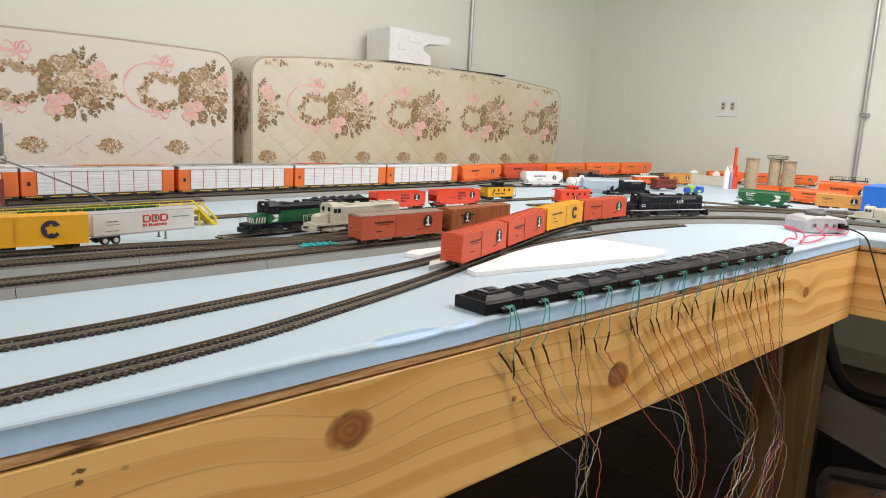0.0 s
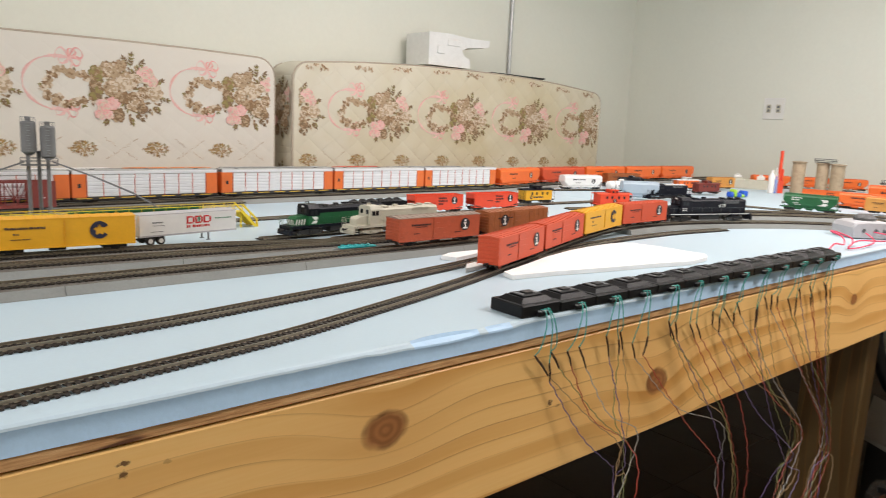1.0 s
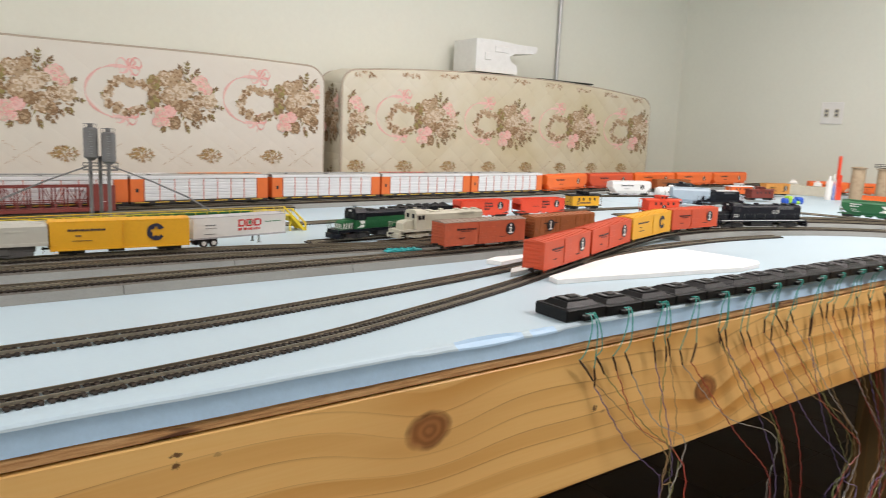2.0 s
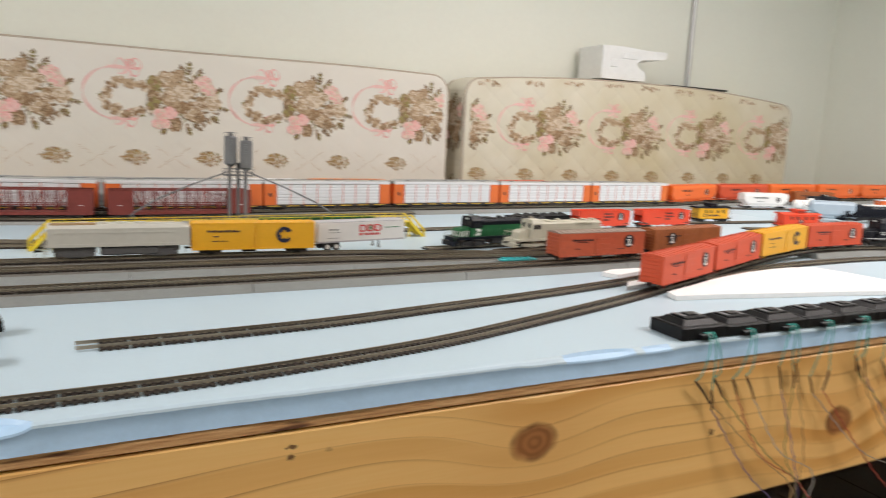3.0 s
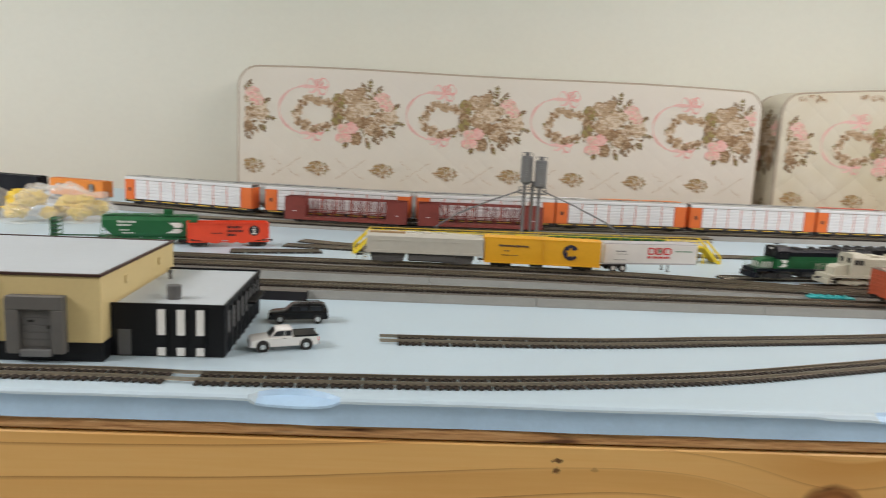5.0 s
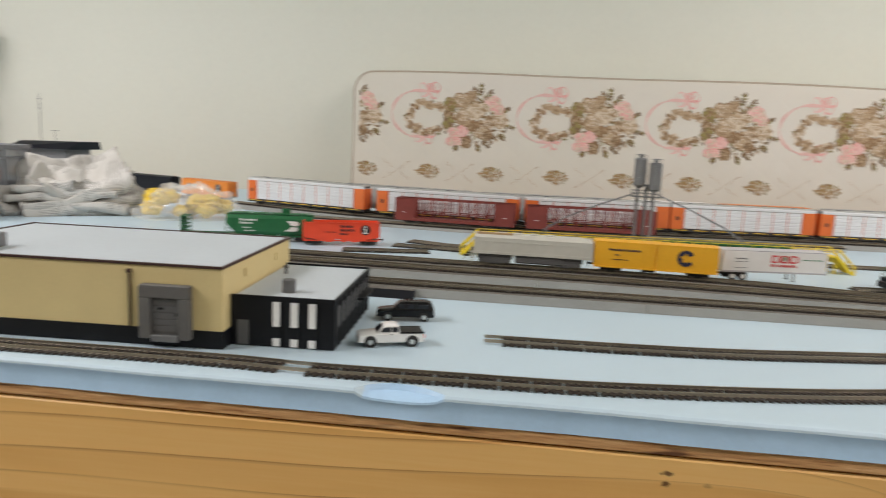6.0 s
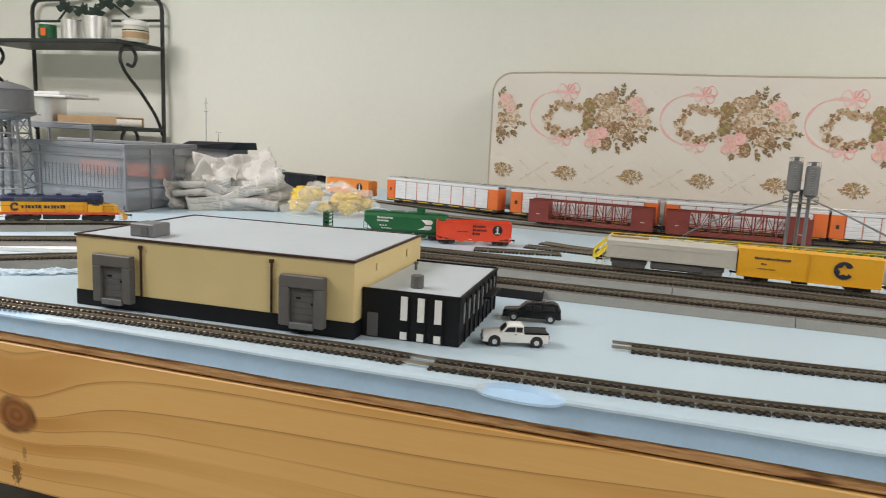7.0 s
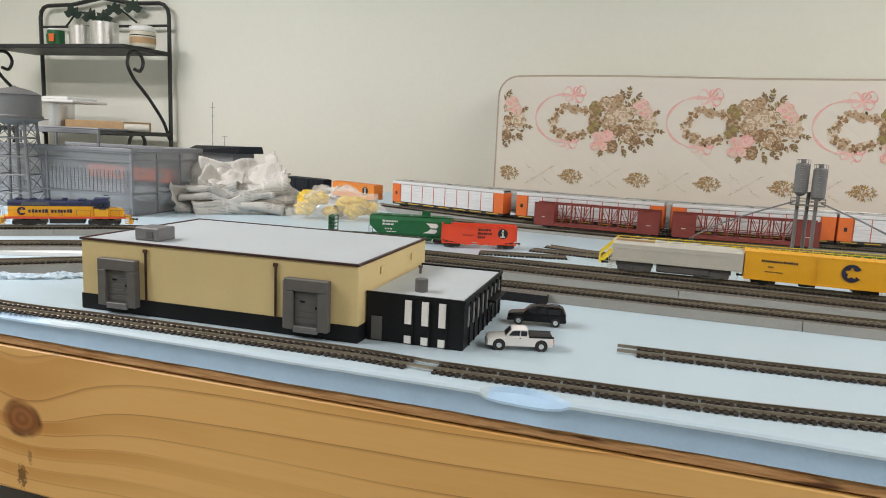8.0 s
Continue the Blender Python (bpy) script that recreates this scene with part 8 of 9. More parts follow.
clear_house()
for k in range(2):
    boxcar(pose(-1.62 - 0.20 * k, 1.86 + 0.02 * k, FOAM + 0.0095, 0, 0, -6), mat="ic_orange", label="orange boxcar seen through the clear engine house", ribs=0)
track([(-2.0, 1.90), (-1.8, 1.878), (-1.62, 1.86), (-1.5, 1.848)], FOAM + 0.0040, "track inside the clear engine house")
bh = thing("black_depot", "small black model depot with overhanging roof and antenna", "model building", pose(-1.46, 2.02, FOAM + 0.0002, 0, 0, -8))
part("wall", Geo().box(-0.10, 0.085, -0.05, 0.05, 0, 0.118), M["mid_grey"], bh)
part("roof", Geo().add([(-0.12, -0.07, 0.118), (0.11, -0.07, 0.118), (0.11, 0.07, 0.118), (-0.12, 0.07, 0.118), (-0.10, -0.035, 0.138), (0.125, -0.045, 0.142), (0.125, 0.045, 0.142), (-0.10, 0.035, 0.138)], [(0, 1, 5, 4), (1, 2, 6, 5), (2, 3, 7, 6), (3, 0, 4, 7), (4, 5, 6, 7), (3, 2, 1, 0)]), M["loco_black"], bh)
part("antenna", Geo().tube([(-0.055, 0, 0.138), (-0.055, 0, 0.285)], 0.0012, 5).tube([(-0.064, 0, 0.268), (-0.046, 0, 0.268)], 0.0008, 4).tube([(-0.064, 0, 0.24), (-0.046, 0, 0.24)], 0.0008, 4).tube([(0.0, 0, 0.138), (0.0, 0, 0.172), (0.012, 0, 0.172)], 0.0009, 4).tube([(0.0, 0, 0.172), (-0.012, 0, 0.172)], 0.0009, 4), M["mid_grey"], bh)


def folded_sheet(seed, w, d, wave, lift):
    """A limp doubled page: sharp random folds, a lifted edge and a rolled fold along one side."""
    rng = random.Random(seed)
    g = Geo()
    n = 22
    folds = [(rng.uniform(0, 6.28), rng.uniform(-0.3, 0.3), rng.uniform(0.5, 1.0)) for _ in range(3)]
    for i in range(n + 1):
        for j in range(n + 1):
            u, v = i / n - 0.5, j / n - 0.5
            z = sum(k * abs(u * math.cos(a) + v * math.sin(a) - c) for a, c, k in folds) / 3 - 0.14
            z += 0.20 * noise.noise(Vector((u * 2.6, v * 2.6, seed))) + 0.035 * noise.noise(Vector((u * 6, v * 6, seed)))
            z = wave * z + lift * max(v, 0) ** 2 * 2.5
            roll = max(-v - 0.36, 0) / 0.14
            g.v.append((w * (u + 0.06 * noise.noise(Vector((v * 4, 2, seed)))), d * (v + 0.09 * roll * roll + 0.05 * noise.noise(Vector((u * 4, 7, seed)))), z - 0.024 * roll * roll))
    for i in range(n):
        for j in range(n):
            g.f.append([i * (n + 1) + j, (i + 1) * (n + 1) + j, (i + 1) * (n + 1) + j + 1, i * (n + 1) + j + 1])
            g.m.append(0)
    return g


def news_material():
    """Newsprint with faint grey columns of print."""
    mt, nt, b = nodes_of("newsprint_columns")
    co = nt.nodes.new("ShaderNodeTexCoord").outputs["Object"]
    sep = nt.nodes.new("ShaderNodeSeparateXYZ")
    link(nt, co, sep.inputs[0])
    lines = math_node(nt, "FRACT", math_node(nt, "MULTIPLY", math_node(nt, "ADD", sep.outputs[1], sep.outputs[2]), 260.0))
    cols = math_node(nt, "FRACT", math_node(nt, "MULTIPLY", sep.outputs[0], 22.0))
    blot = noise_node(nt, co, 14.0, 2.0)
    ink = math_node(nt, "MULTIPLY", math_node(nt, "MULTIPLY", math_node(nt, "GREATER_THAN", lines, 0.55), math_node(nt, "GREATER_THAN", cols, 0.12)), math_node(nt, "GREATER_THAN", blot, 0.52))
    tone = ramp_node(nt, noise_node(nt, co, 9.0), [(0.3, (0.46, 0.445, 0.41)), (0.7, (0.66, 0.65, 0.62))])
    link(nt, mix_node(nt, math_node(nt, "MULTIPLY", ink, 0.6), tone, (0.20, 0.19, 0.18)), b.inputs["Base Color"])
    b.inputs["Roughness"].default_value = 0.8
    return mt


M["news"] = news_material()
nw = thing("newspaper_pile", "crumpled pile of old newspaper sheets on the table", "newspaper", pose(-0.985, 1.425, FOAM + 0.001, 0, 0, 33))
for k, (w, d, dx, dy, dz, rx, ry, rz, wave, lift) in enumerate(((0.24, 0.17, 0.010, 0.0, 0.026, 2, 3, 0, 0.05, 0.0), (0.25, 0.18, 0.005, 0.0, 0.044, 4, -3, 8, 0.05, 0.0), (0.26, 0.19, -0.010, 0.0, 0.060, 3, 4, -6, 0.06, 0.02), (0.24, 0.19, 0.0, 0.0, 0.076, 8, -3, 5, 0.08, 0.02), (0.22, 0.18, -0.012, 0.004, 0.094, 10, 2, -8, 0.10, 0.02), (0.19, 0.17, 0.010, 0.010, 0.108, 14, -8, 14, 0.10, 0.04), (0.16, 0.14, 0.026, 0.030, 0.120, 24, -10, 6, 0.08, 0.04), (0.10, 0.08, -0.045, -0.030, 0.112, 18, 8, -16, 0.07, 0.01), (0.08, 0.09, -0.135, -0.030, 0.030, 55, 10, 30, 0.05, 0.03), (0.10, 0.09, 0.110, -0.020, 0.040, 30, 22, 10, 0.07, 0.02))):
    fl = part("paper_sheet", folded_sheet(51 + k, w * 0.92, d * 0.85, wave * (0.7 if k < 2 else 1.25), lift * 0.9), M["news"], nw, smooth=True, m=pose(dx * 0.95, dy * 0.8, dz * 0.63, rx, ry, rz))
    fl.modifiers.new("thickness", "SOLIDIFY").thickness = 0.0012

bg = thing("parts_bag", "clear plastic bag of crumbly yellow foam pieces", "plastic bag", pose(-0.735, 1.455, FOAM + 0.001, 0, 0, 28) @ Matrix.Diagonal((1, 1, 0.76, 1)))


def crumb(seed, r):
    g = Geo()
    n, mrow = 20, 12
    for i in range(mrow + 1):
        for j in range(n):
            th, ph = math.pi * i / mrow, 2 * math.pi * j / n
            d = Vector((math.sin(th) * math.cos(ph), math.sin(th) * math.sin(ph), math.cos(th)))
            k = r * (1 + 0.35 * noise.noise(d * 2.2 + Vector((seed, 0, 0))) + 0.30 * noise.noise(d * 6 + Vector((0, seed, 0))))
            g.v.append(tuple(d * k))
    for i in range(mrow):
        for j in range(n):
            g.f.append([i * n + j, (i + 1) * n + j, (i + 1) * n + (j + 1) % n, i * n + (j + 1) % n])
            g.m.append(0)
    return g


for k, (x, y, z, r) in enumerate(((-0.070, 0.0, 0.056, 0.027), (-0.045, 0.01, 0.060, 0.022), (-0.078, -0.01, 0.030, 0.022), (0.018, 0.0, 0.042, 0.024), (0.045, -0.01, 0.045, 0.024), (0.068, 0.0, 0.034, 0.022), (0.035, -0.025, 0.024, 0.020), (-0.020, -0.01, 0.022, 0.016), (0.005, 0.015, 0.022, 0.018))):
    part("yellow_clump", crumb(k + 2, r), M["crumb"], bg, m=pose(x, y, z))
film = Geo()
n = 34
for i in range(n):
    for j in range(n):
        th, ph = math.pi * 0.5 * i / (n - 1), 2 * math.pi * j / n
        wr = 1 + 0.20 * noise.noise(Vector((math.cos(ph) * 2.4, math.sin(ph) * 2.4, th * 3))) + 0.10 * noise.noise(Vector((math.cos(ph) * 7, math.sin(ph) * 7, th * 7)))
        film.v.append((0.112 * wr * math.cos(ph) * math.sin(th + 0.02), 0.075 * wr * math.sin(ph) * math.sin(th + 0.02), 0.094 * wr * math.cos(th)))
for i in range(n - 1):
    for j in range(n):
        film.f.append([i * n + j, (i + 1) * n + j, (i + 1) * n + (j + 1) % n, i * n + (j + 1) % n])
        film.m.append(0)
part("film", film, M["clear"], bg, "wrinkled clear film", smooth=False)
solid("white_foam_strip", Geo().prism([(-1.30, 0.60), (-0.98, 0.70), (-0.80, 0.775), (-0.70, 0.80), (-0.735, 0.815), (-0.87, 0.79), (-1.02, 0.75), (-1.30, 0.66)], "z", FOAM + 0.0003, FOAM + 0.006), M["white_foam"], "strip of white foam between the curved tracks", "foam strip")

# torn edge of the foam layer beside the curved roadbed
tf = thing("torn_foam", "ragged torn edge of bluish white foam beside the roadbed", "foam scrap", pose(-0.75, 0.632, FOAM + 0.0003, 0, 0, 33))
rng = random.Random(44)
for k in range(16):
    part("torn_lump", crumb(60 + k, rng.uniform(0.0070, 0.0110)), M["torn"], tf, smooth=True, m=pose(-0.085 + 0.0105 * k, rng.uniform(-0.004, 0.004), 0.0012) @ Matrix.Diagonal((1.3, 1.0, 0.5, 1)))

# ---------------------------------------------------------------- controls and clutter at the front edge
UX0, UPITCH, UN = 0.545, 0.0631, 13


def controllers():
    """A row of black push-button switch controllers."""
    base = None
    for k in range(UN):
        m = pose(UX0 + UPITCH * (k + 0.5), 0.5255 - 0.00035 * k * 4, FOAM + 0.0002, 0, 0, -1.4) @ Matrix.Diagonal((1, 1, 0.86, 1))
        if base is None:
            ob = thing("switch_controller", "black plastic track switch controller on the foam edge", "switch controller", m, "row of switch controllers")
            h = UPITCH / 2 - 0.0006
            part("case", Geo().box(-h, h, -0.026, 0.026, 0, 0.0165, 0.0016), M["black"], ob)
            part("cover", Geo().add([(-0.025, -0.019, 0.0165), (0.025, -0.019, 0.0165), (0.025, 0.019, 0.0165), (-0.025, 0.019, 0.0165), (-0.019, -0.014, 0.0225), (0.019, -0.014, 0.0225), (0.019, 0.014, 0.0225), (-0.019, 0.014, 0.0225)], [(0, 1, 5, 4), (1, 2, 6, 5), (2, 3, 7, 6), (3, 0, 4, 7), (4, 5, 6, 7)]), M["black"], ob)
            part("button_frame", Geo().box(-0.016, 0.016, -0.011, 0.011, 0.0222, 0.0248, 0.0008), M["black"], ob)
            part("button", Geo().box(-0.006, 0.006, -0.005, 0.005, 0.0246, 0.0272, 0.0006), M["truck"], ob)
            part("indicator", Geo().box(-0.0135, -0.0085, -0.007, 0.007, 0.0247, 0.0252).box(0.0085, 0.0135, -0.007, 0.007, 0.0247, 0.0252), M["mid_grey"], ob, "worn grey indicator")
            part("terminal", Geo().box(-0.009, 0.009, -0.031, -0.0255, 0.001, 0.007, 0.0006), M["black"], ob)
            for x in (-0.006, 0.0, 0.006):
                part("screw", Geo().cyl((x, -0.028, 0.007), (x, -0.028, 0.0082), 0.0018, n=8), M["steel"], ob)
            base = ob
        else:
            copy_thing(base, m)


controllers()


def wires():
    rng = random.Random(17)
    hubs = {0: (0.735, 0.484, 0.640), 1: (1.005, 0.482, 0.560), 2: (1.255, 0.480, 0.500), 3: (1.400, 0.478, 0.470)}
    tails = {0: [(0.725, 0.478, 0.57), (0.71, 0.470, 0.49), (0.67, 0.460, 0.40)], 1: [(1.00, 0.472, 0.46), (0.985, 0.46, 0.34), (0.96, 0.45, 0.20)], 2: [(1.24, 0.47, 0.42), (1.17, 0.455, 0.36), (1.22, 0.45, 0.25), (1.15, 0.44, 0.10)], 3: [(1.36, 0.47, 0.38), (1.30, 0.46, 0.30), (1.34, 0.45, 0.18), (1.28, 0.44, 0.05)]}
    cols = ["wire_tan", "wire_red", "wire_violet", "wire_grey", "wire_olive", "wire_red"]
    for k in range(UN):
        x = UX0 + UPITCH * (k + 0.5)
        y0 = 0.5255 - 0.0014 * k - 0.029
        ob = thing("switch_wires", "green switch wires spliced to thin coloured leads", "wire", pose(0, 0, 0), "hanging switch wires")
        hub = hubs[0 if k < 3 else 1 if k < 6 else 2 if k < 9 else 3]
        tail = tails[0 if k < 3 else 1 if k < 6 else 2 if k < 9 else 3]
        for q in range(3 if k % 2 == 0 else 2):
            dx = (q - 1) * 0.013 + rng.uniform(-0.006, 0.006)
            zs = rng.uniform(0.738, 0.762)
            p = spline([(x + (q - 1) * 0.006, y0, FOAM + 0.009), (x + dx * 0.3, y0 - 0.006, FOAM + 0.008), (x + dx * 0.6, 0.4875 - rng.uniform(0, 0.003), FOAM - 0.008), (x + dx, 0.4865, FOAM - 0.032), (x + dx * 1.3 + rng.uniform(-0.01, 0.012), 0.4905, zs)], 0.005)
            part("green_lead", Geo().tube(p, 0.00068, 5), M["wire_green"], ob, "thin green wire")
            e = p[-1]
            f = e + Vector((rng.choice((-0.006, 0.004, 0.010, 0.018, 0.026)), 0.0010, -rng.uniform(0.018, 0.034)))
            part("splice_sleeve", Geo().tube([e, e.lerp(f, 0.15), e.lerp(f, 0.5) + Vector((0.001, 0, 0)), f], [0.0009, 0.0013, 0.0013, 0.0010], 6), M["shrink"], ob, "dark heat-shrink sleeve")
            c = cols[(k + q * 2) % 6]
            j = Vector(hub) + Vector((rng.uniform(-0.030, 0.030), rng.uniform(-0.010, 0.004), rng.uniform(-0.06, 0.04)))
            mid = f.lerp(j, 0.5) + Vector((rng.uniform(-0.02, 0.02), -0.004, -0.012))
            line = [f, mid, j] + [Vector(t) + Vector((rng.uniform(-0.055, 0.055) * (0.35 if k < 3 else 1), rng.uniform(-0.015, 0.015), rng.uniform(-0.03, 0.03) * (0.3 if k < 3 else 1))) for t in tail]
            sp = spline(line, 0.005)
            tw = [v + Vector((0.0008 * math.cos(i * 1.4 + q * 2.1), 0.0008 * math.sin(i * 1.4 + q * 2.1), 0)) for i, v in enumerate(sp)]
            part("coloured_lead", Geo().tube(tw, 0.00064, 4), M[c], ob)


wires()


def throttle():
    ob = thing("throttle_unit", "silver-grey handheld throttle with dark knob and jacks", "train controller", pose(1.768, 0.585, FOAM + 0.0004, 0, 0, -36) @ Matrix.Diagonal((0.90, 0.90, 1.05, 1)))
    prof = [(-0.062, 0.004), (-0.058, 0.000), (0.058, 0.000), (0.062, 0.004), (0.062, 0.024), (0.054, 0.033), (0.030, 0.037), (-0.030, 0.037), (-0.054, 0.033), (-0.062, 0.024)]
    n = len(prof)
    rows = [[(x * k, y, z0 + (z - z0) * kz) for (x, z), z0 in zip(prof, [0.016] * n)] for y, k, kz in ((-0.043, 0.93, 0.85), (-0.038, 1, 1), (0.038, 1, 1), (0.043, 0.93, 0.85))]
    fs = [(i * n + k, (i + 1) * n + k, (i + 1) * n + (k + 1) % n, i * n + (k + 1) % n) for i in range(3) for k in range(n)] + [tuple(range(n)), tuple(range(3 * n, 4 * n))[::-1]]
    part("case", Geo().add([p for r in rows for p in r], fs), M["silver"], ob, smooth=True)
    part("knob", Geo().lathe([(0.026, 0.035), (0.026, 0.042), (0.022, 0.047), (0.014, 0.0495), (0.001, 0.050)], 24, (-0.004, 0.0, 0)), M["dock"], ob, "dark grey knob", smooth=True)
    for x in (-0.032, 0.000, 0.022):
        part("jack", Geo().cyl((x, -0.0435, 0.018), (x, -0.0450, 0.018), 0.0042, n=14), M["dock"], ob)
    part("plug_socket", Geo().box(0.032, 0.050, -0.0452, -0.0425, 0.012, 0.024, 0.0006), M["black"], ob)
    for x in (0.000, 0.022):
        part("binding_post", Geo().cyl((x, -0.0450, 0.018), (x, -0.0500, 0.018), 0.0030, n=10), M["mid_grey"], ob)
    part("plug", Geo().box(0.036, 0.050, -0.062, -0.0453, 0.012, 0.022, 0.001), M["black"], ob)
    return ob


throttle()
wp = thing("track_feed_wire", "loops of bright pink wire between controllers and throttle", "wire")
part("strand", Geo().tube(spline([(1.375, 0.512, 0.806), (1.43, 0.520, 0.818), (1.49, 0.525, 0.812), (1.53, 0.545, 0.822), (1.55, 0.575, 0.828), (1.60, 0.580, 0.822), (1.61, 0.555, 0.812), (1.56, 0.535, 0.806), (1.50, 0.520, 0.804), (1.55, 0.512, 0.804), (1.64, 0.520, 0.808), (1.70, 0.560, 0.818)], 0.006), 0.0016, 6), M["wire_pink"], wp, smooth=True)
part("strand", Geo().tube(spline([(1.50, 0.520, 0.807), (1.58, 0.530, 0.812), (1.66, 0.515, 0.808), (1.73, 0.510, 0.806), (1.775, 0.515, 0.812), (1.74, 0.530, 0.815), (1.715, 0.550, 0.820)], 0.006), 0.0016, 6), M["wire_pink"], wp, smooth=True)
pc = thing("power_cord", "black power cord hanging over the table corner", "cord")
part("cord", Geo().tube(spline([(1.756, 0.520, 0.818), (1.775, 0.500, 0.812), (1.782, 0.478, 0.798), (1.780, 0.462, 0.765), (1.774, 0.440, 0.715), (1.764, 0.410, 0.650), (1.75, 0.37, 0.58), (1.73, 0.31, 0.48), (1.70, 0.22, 0.36)], 0.008), 0.0019, 7), M["cord"], pc, smooth=True)

g = Geo().prism([(0.683, 0.650), (0.76, 0.640), (0.85, 0.622), (0.95, 0.606), (1.035, 0.588), (1.10, 0.596), (1.128, 0.615), (1.120, 0.70), (1.105, 0.755), (1.06, 0.766), (1.0, 0.762), (0.93, 0.752), (0.84, 0.728), (0.76, 0.698), (0.69, 0.674)], "z", FOAM + 0.0003, FOAM + 0.0068)
solid("foam_sheet", g, M["white_foam"], "thin white foam sheet in front of the curved track", "foam sheet")
solid("foam_scrap", Geo().prism([(0.655, 0.716), (0.690, 0.724), (0.76, 0.748), (0.79, 0.768), (0.74, 0.757), (0.68, 0.742)], "z", FOAM + 0.0003, FOAM + 0.0068), M["white_foam"], "white foam scrap between two tracks", "foam scrap")
solid("foam_scrap", Geo().prism([(0.70, 0.787), (0.74, 0.797), (0.81, 0.816), (0.78, 0.825), (0.72, 0.826), (0.69, 0.812)], "z", FOAM + 0.0003, FOAM + 0.0068), M["white_foam"], "white foam scrap beside the roadbed", "foam scrap")

# ---------------------------------------------------------------- right end of the layout
covered_hopper(pose(2.035, 1.630, RAIL_F, 0, 0, -11), mat="white", label="white covered hopper with black herald", L=0.178)
track([(1.80, 1.68), (2.015, 1.637), (2.25, 1.59), (2.5, 1.55)], FOAM, "far yard track under the white hopper")
boxcar(pose(2.42, 1.730, RAIL_F, 0, 0, -10), mat="brown", label="brown boxcar on a far yard track", ribs=12)
caboose(pose(1.618, 1.182, RAIL_F, 0, 0, -17), "bright red caboose with black herald", "red", "red", look_kind="i", L=0.118)
track([(1.48, 1.224), (1.61, 1.185), (1.74, 1.145), (1.94, 1.10)], FOAM, "yard track under the red caboose")
covered_hopper(pose(1.965, 1.330, RAIL_F, 0, 0, -34), mat="pale_blue", label="pale blue-grey rounded covered hopper", look_kind="", L=0.125, H=0.046)
tank_car(pose(2.06, 1.47, RAIL_F, 0, 0, -12), "white", "white tank car among the yard cars")
locomotive(pose(2.06, 1.285, RAIL_F, 0, 0, -14) @ Matrix.Diagonal((1.10, 1.1, 1.15, 1)), "black switcher locomotive with white roof trim", hood="loco_black", top="white", L=0.172, fans=2, rails="loco_black")
caboose(pose(2.445, 1.365, RAIL_F, 0, 0, -15), "maroon caboose with yellow emblem", "maroon", "maroon", look_kind="", L=0.125)
caboose(pose(2.54, 1.505, RAIL_F, 0, 0, -12), "orange caboose with white roof", "ic_orange", "white", look_kind="", L=0.13)
boxcar(pose(2.78, 1.490, RAIL_F, 0, 0, -12), mat="tan_orange", label="tan orange boxcar on a far track", ribs=0, L=0.135)
tank_car(pose(2.30, 1.60, RAIL_F, 0, 0, -12), "loco_black", "black tank car on a far track")
wb = Geo()
for k in range(5):
    wb.box(-0.055 + k * 0.02, -0.035 + k * 0.024, -0.02 + 0.004 * math.sin(k * 2), 0.02, 0.0003, 0.022 + 0.010 * math.sin(k * 1.7), 0.006, mi=1 if k % 2 else 0)
solid("parts_packet", wb, [M["royal"], M["lime"]], "blue and lime plastic packet of parts", "packet", m=pose(2.51, 1.275, FOAM, 0, 0, -18) @ Matrix.Diagonal((0.72, 0.8, 0.9, 1)))
cb = thing("cream_factory", "bare cream plastic model building with roof tanks", "model building", pose(3.05, 1.50, FOAM + 0.0002, 0, 0, -64))
part("block", Geo().box(-0.09, 0.09, -0.03, 0.03, 0, 0.040, 0.001).box(-0.085, -0.02, -0.025, 0.025, 0.040, 0.046), M["cream"], cb)
for x in (-0.050, 0.045):
    part("roof_tank", Geo().box(x - 0.016, x + 0.016, -0.014, 0.014, 0.046 if x < 0 else 0.040, 0.058, 0.003).box(x - 0.008, x + 0.008, -0.008, 0.008, 0.058, 0.064, 0.002), M["white"], cb)
rt = thing("red_stack", "red plastic model chimney stack with side tank", "model chimney", pose(2.95, 1.325, FOAM + 0.0002, 0, 0, -20))
part("column", Geo().box(-0.005, 0.005, -0.005, 0.005, 0, 0.175, 0.0008), M["red"], rt)
part("base_block", Geo().box(-0.015, 0.015, -0.012, 0.012, 0, 0.052, 0.001).box(0.006, 0.014, -0.008, 0.008, 0.052, 0.10, 0.001), M["red"], rt)
for x, r, h, mt in ((-0.030, 0.011, 0.105, "clear"), (-0.052, 0.012, 0.095, "white"), (-0.028, 0.006, 0.07, "royal")):
    part("bottle", Geo().lathe([(r, 0), (r, h * 0.75), (r * 0.45, h * 0.85), (r * 0.45, h)], 16, (x, -0.012, 0)), M[mt], rt, smooth=True)


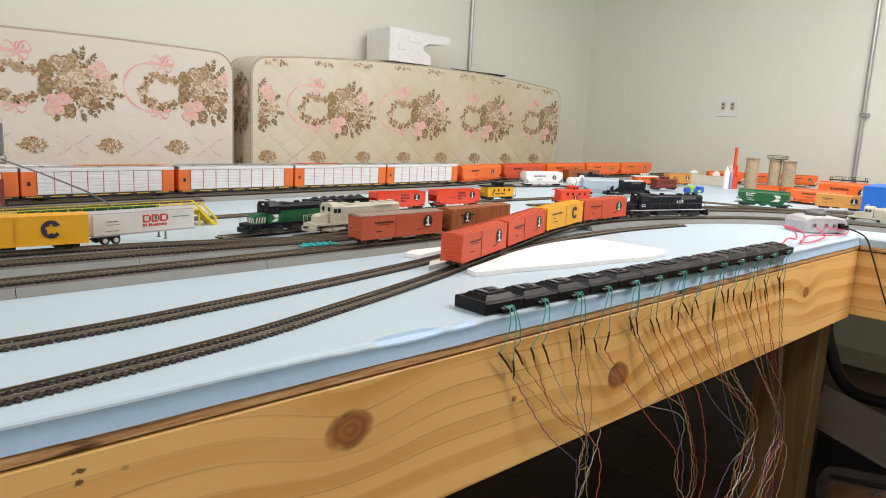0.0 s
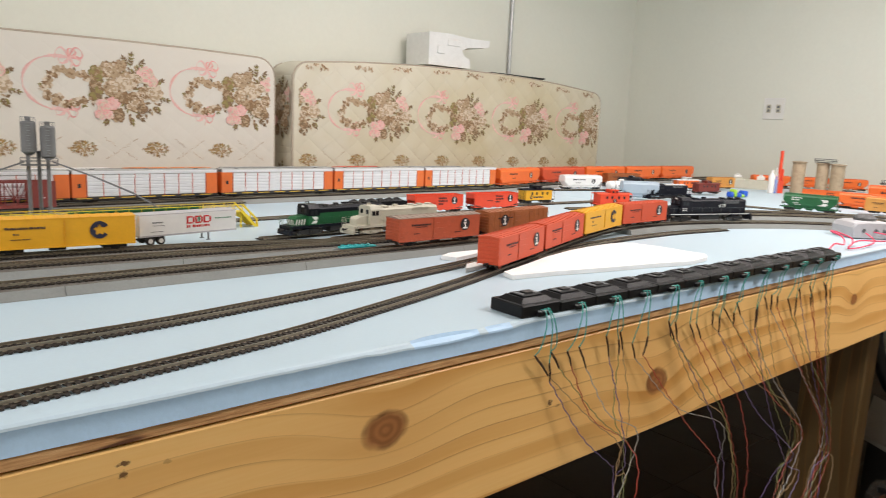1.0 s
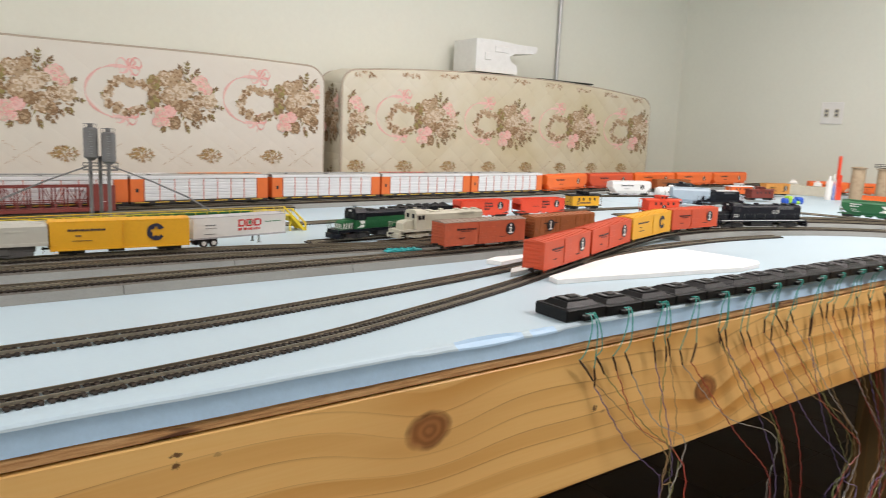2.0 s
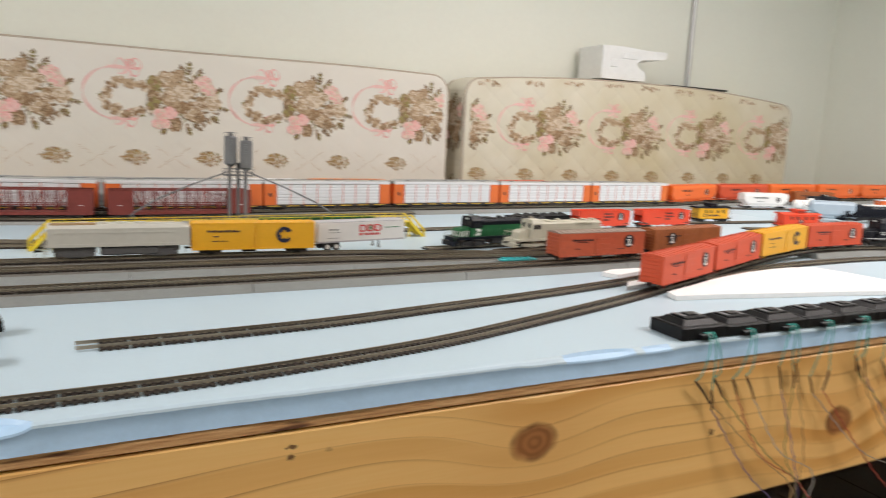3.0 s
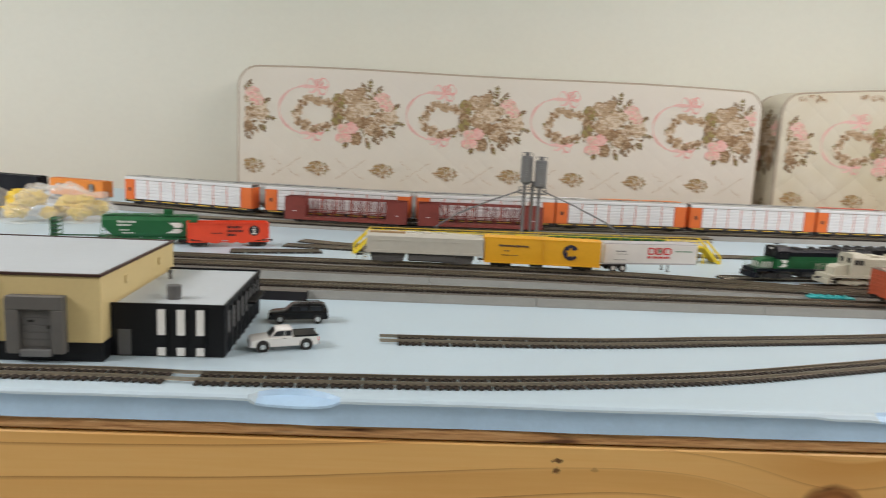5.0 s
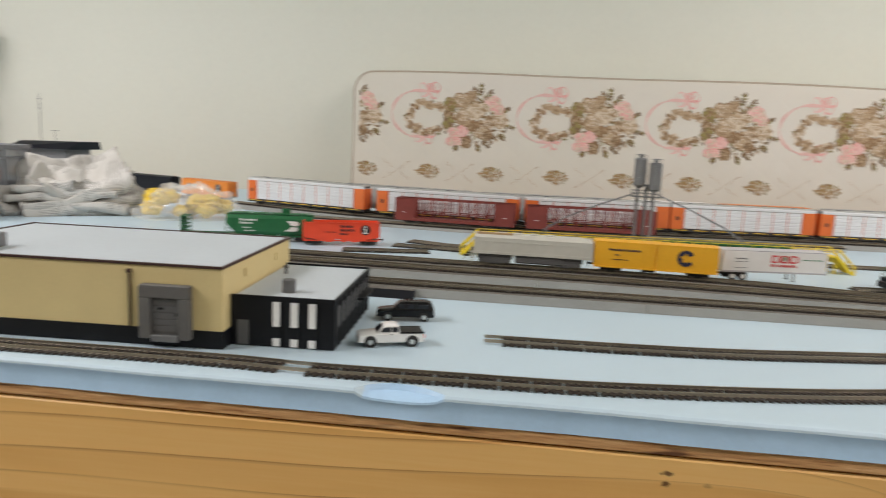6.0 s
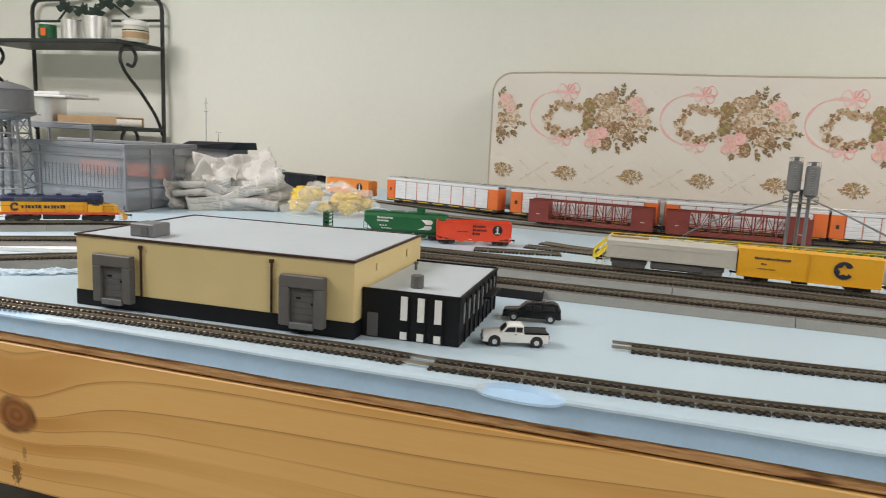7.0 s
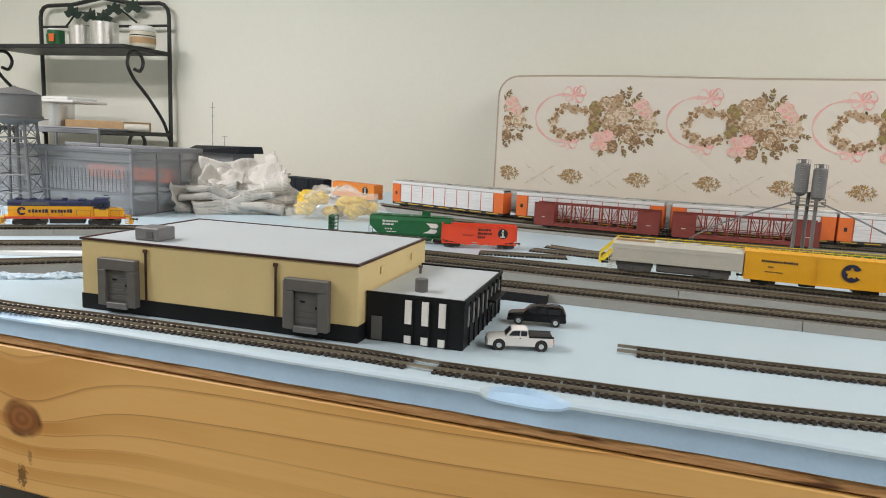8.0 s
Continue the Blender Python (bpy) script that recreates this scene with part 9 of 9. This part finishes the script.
def silos():
    for k, (x, y, r, h, top) in enumerate(((3.055, 1.295, 0.0258, 0.130, False), (3.128, 1.228, 0.0240, 0.128, True), (3.137, 1.172, 0.0270, 0.126, False))):
        ob = thing("grain_silo", "tan cardboard model silo with rusty streaks", "model silo", pose(x, y, FOAM + 0.0002), "cardboard silos")
        part("drum", Geo().lathe([(r, 0), (r, h), (r * 0.97, h + 0.001)], 30), M["silo"], ob, smooth=True)
        part("cap", Geo().lathe([(r + 0.0050, h - 0.001), (r + 0.0050, h + 0.002), (r * 0.9, h + 0.004), (0.001, h + 0.005)], 30), M["silo"], ob)
        if top:
            g = Geo().box(-0.022, 0.030, -0.040, 0.030, h + 0.005, h + 0.007)
            for q in range(5):
                for yy in (-0.040, 0.030):
                    g.tube([(-0.022 + q * 0.013, yy, h + 0.006), (-0.022 + q * 0.013, yy, h + 0.020)], 0.0008, 4)
            for zz in (0.013, 0.020):
                g.tube([(-0.022, -0.040, h + zz), (0.030, -0.040, h + zz), (0.030, 0.030, h + zz), (-0.022, 0.030, h + zz)], 0.0008, 4, closed=True)
            part("walkway", g, M["iron"], ob, "dark railed walkway")


silos()
for k in range(3):
    covered_hopper(pose(3.245 + 0.135 * k, 1.50 - 0.118 * k, RAIL_F, 0, 0, -41), label="orange covered hopper behind the silos", L=0.172)
track([(3.10, 1.62), (3.28, 1.47), (3.55, 1.24)], FOAM, "far track behind the silos")
gl = thing("gantry", "dark lattice model gantry near the wall", "model gantry", pose(3.30, 0.985, FOAM + 0.0002, 0, 0, -62) @ Matrix.Diagonal((0.55, 1, 0.95, 1)))
for x in (-0.12, -0.04, 0.04, 0.12):
    for y in (-0.018, 0.018):
        part("post", Geo().box(x - 0.002, x + 0.002, y - 0.002, y + 0.002, 0, 0.075), M["truck"], gl)
g = Geo().box(-0.13, 0.13, -0.020, 0.020, 0.060, 0.064)
for k in range(14):
    g.tube([(-0.13 + k * 0.02, -0.018, 0.064), (-0.13 + k * 0.02, -0.018, 0.078)], 0.0010, 4)
g.tube([(-0.13, -0.018, 0.078), (0.13, -0.018, 0.078)], 0.0010, 4)
part("deck", g, M["truck"], gl)
covered_hopper(pose(2.205, 0.888, RAIL_F, 0, 0, -76), mat="bn_green", label="dark green covered hopper with white herald beside the engine", look_kind="b", L=0.150, H=0.042, ribs=0, group="model freight cars")
covered_hopper(pose(2.545, 0.845, FOAM + 0.0005, 0, 0, -79), mat="ic_orange", label="orange covered hopper beside the wing tracks", look_kind="i", L=0.17, H=0.044)
open_hopper(pose(2.62, 1.00, RAIL_F, 0, 0, -75), mat="ic_orange", label="orange open hopper on a side track", L=0.16)
covered_hopper(pose(2.68, 0.80, RAIL_F, 0, 0, -78), mat="ic_orange", label="tall orange covered hopper with black herald", L=0.18, H=0.064)
boxcar(pose(2.41, 0.735, RAIL_F, 0, 0, -80), mat="tan_orange", label="weathered orange-brown boxcar by the blue box", ribs=0, L=0.135, H=0.038)
solid("blue_box", Geo().box(-0.11, 0.11, -0.07, 0.07, 0.0003, 0.088, 0.002), M["blue"], "plain bright blue cardboard box on the table", "box", m=pose(2.50, 0.610, FOAM, 0, 0, 6))
locomotive(pose(2.085, 0.505, RAIL_F, 0, 0, -88), "unpainted cream plastic locomotive shell near the table edge", hood="cream", rails="cream", under="cream", truckm="cream", L=0.21, fans=3)
track([(2.50, 1.10), (2.56, 0.85), (2.60, 0.55), (2.60, 0.0)], FOAM, "brown-tied track running along the wing")
track([(2.145, 1.10), (2.205, 0.89), (2.27, 0.66), (2.34, 0.2)], FOAM, "brown-tied track under the green hopper")

# ---------------------------------------------------------------- under and beyond the wing
hs = thing("black_hose", "thick black hose sagging under the table", "hose")
part("hose", Geo().tube(spline([(3.12, 0.955, 0.62), (3.10, 0.935, 0.36), (3.10, 0.926, 0.245), (3.10, 0.899, 0.167), (3.10, 0.861, 0.080), (3.10, 0.805, 0.024), (3.10, 0.731, 0.010), (3.11, 0.62, 0.012), (3.14, 0.40, 0.02), (3.2, 0.1, -0.02), (3.25, -0.2, -0.058)], 0.02), 0.026, 12), M["cord"], hs, smooth=True)
bx = thing("storage_box", "dark storage box with a loose grey lid under the table", "storage box")
part("body", Geo().prism([(2.80, 0.80), (2.60, 0.49), (2.23, 0.395), (2.43, 0.705)], "z", FLOOR + 0.0045, 0.086), M["truck"], bx, "dark box body")
part("lid", Geo().prism([(2.835, 0.825), (2.60, 0.467), (2.20, 0.370), (2.41, 0.720)], "z", 0.0865, 0.101), M["lid_grey"], bx, "plain grey lid")
pk = thing("wrapped_bundle", "brown bundle wrapped in clear film on the floor", "bundle", pose(2.03, 0.44, FLOOR + 0.0045, 0, 0, 24))
part("bundle", Geo().box(-0.10, 0.12, -0.13, 0.09, 0, 0.175, 0.03), M["brown"], pk)
g = Geo()
for i in range(33):
    for j in range(17):
        a, v = 2 * math.pi * i / 32, j / 16
        sx, sy = 0.010 + 0.126 * max(-1, min(1, 1.5 * math.cos(a))), -0.020 + 0.126 * max(-1, min(1, 1.5 * math.sin(a)))
        k = 1.0 if v < 0.72 else max(1 - ((v - 0.72) / 0.28) ** 2, 0.02)
        w = 0.010 * noise.noise(Vector((sx * 30, sy * 30, v * 6))) + 0.006 * noise.noise(Vector((sx * 80, sy * 80, v * 14)))
        g.v.append((sx * k + w, sy * k + w, 0.002 + 0.190 * min(v / 0.8, 1.0) + (w if v > 0.1 else 0)))
for i in range(32):
    for j in range(16):
        g.f.append([i * 17 + j, (i + 1) * 17 + j, (i + 1) * 17 + j + 1, i * 17 + j + 1])
        g.m.append(0)
part("film", g, M["wrap"], pk, "wrinkled clear film")
part("strap", Geo().box(0.012, 0.040, -0.150, -0.146, 0.0, 0.200).box(0.012, 0.040, -0.150, 0.10, 0.196, 0.200), M["black"], pk, "black strap")

# ---------------------------------------------------------------- floor tiles under the front of the table
tile = Geo().box(-0.1505, 0.1505, -0.1505, 0.1505, 0.0, 0.003, 0.0015).mesh("floor_tile", M["floor_tile"])
for i in range(12):
    for j in range(8):
        part("floor_tile", tile, None, bpy.data.objects["floor"], m=pose(0.25 + 0.305 * i, -0.30 + 0.305 * j, FLOOR + 0.0005))
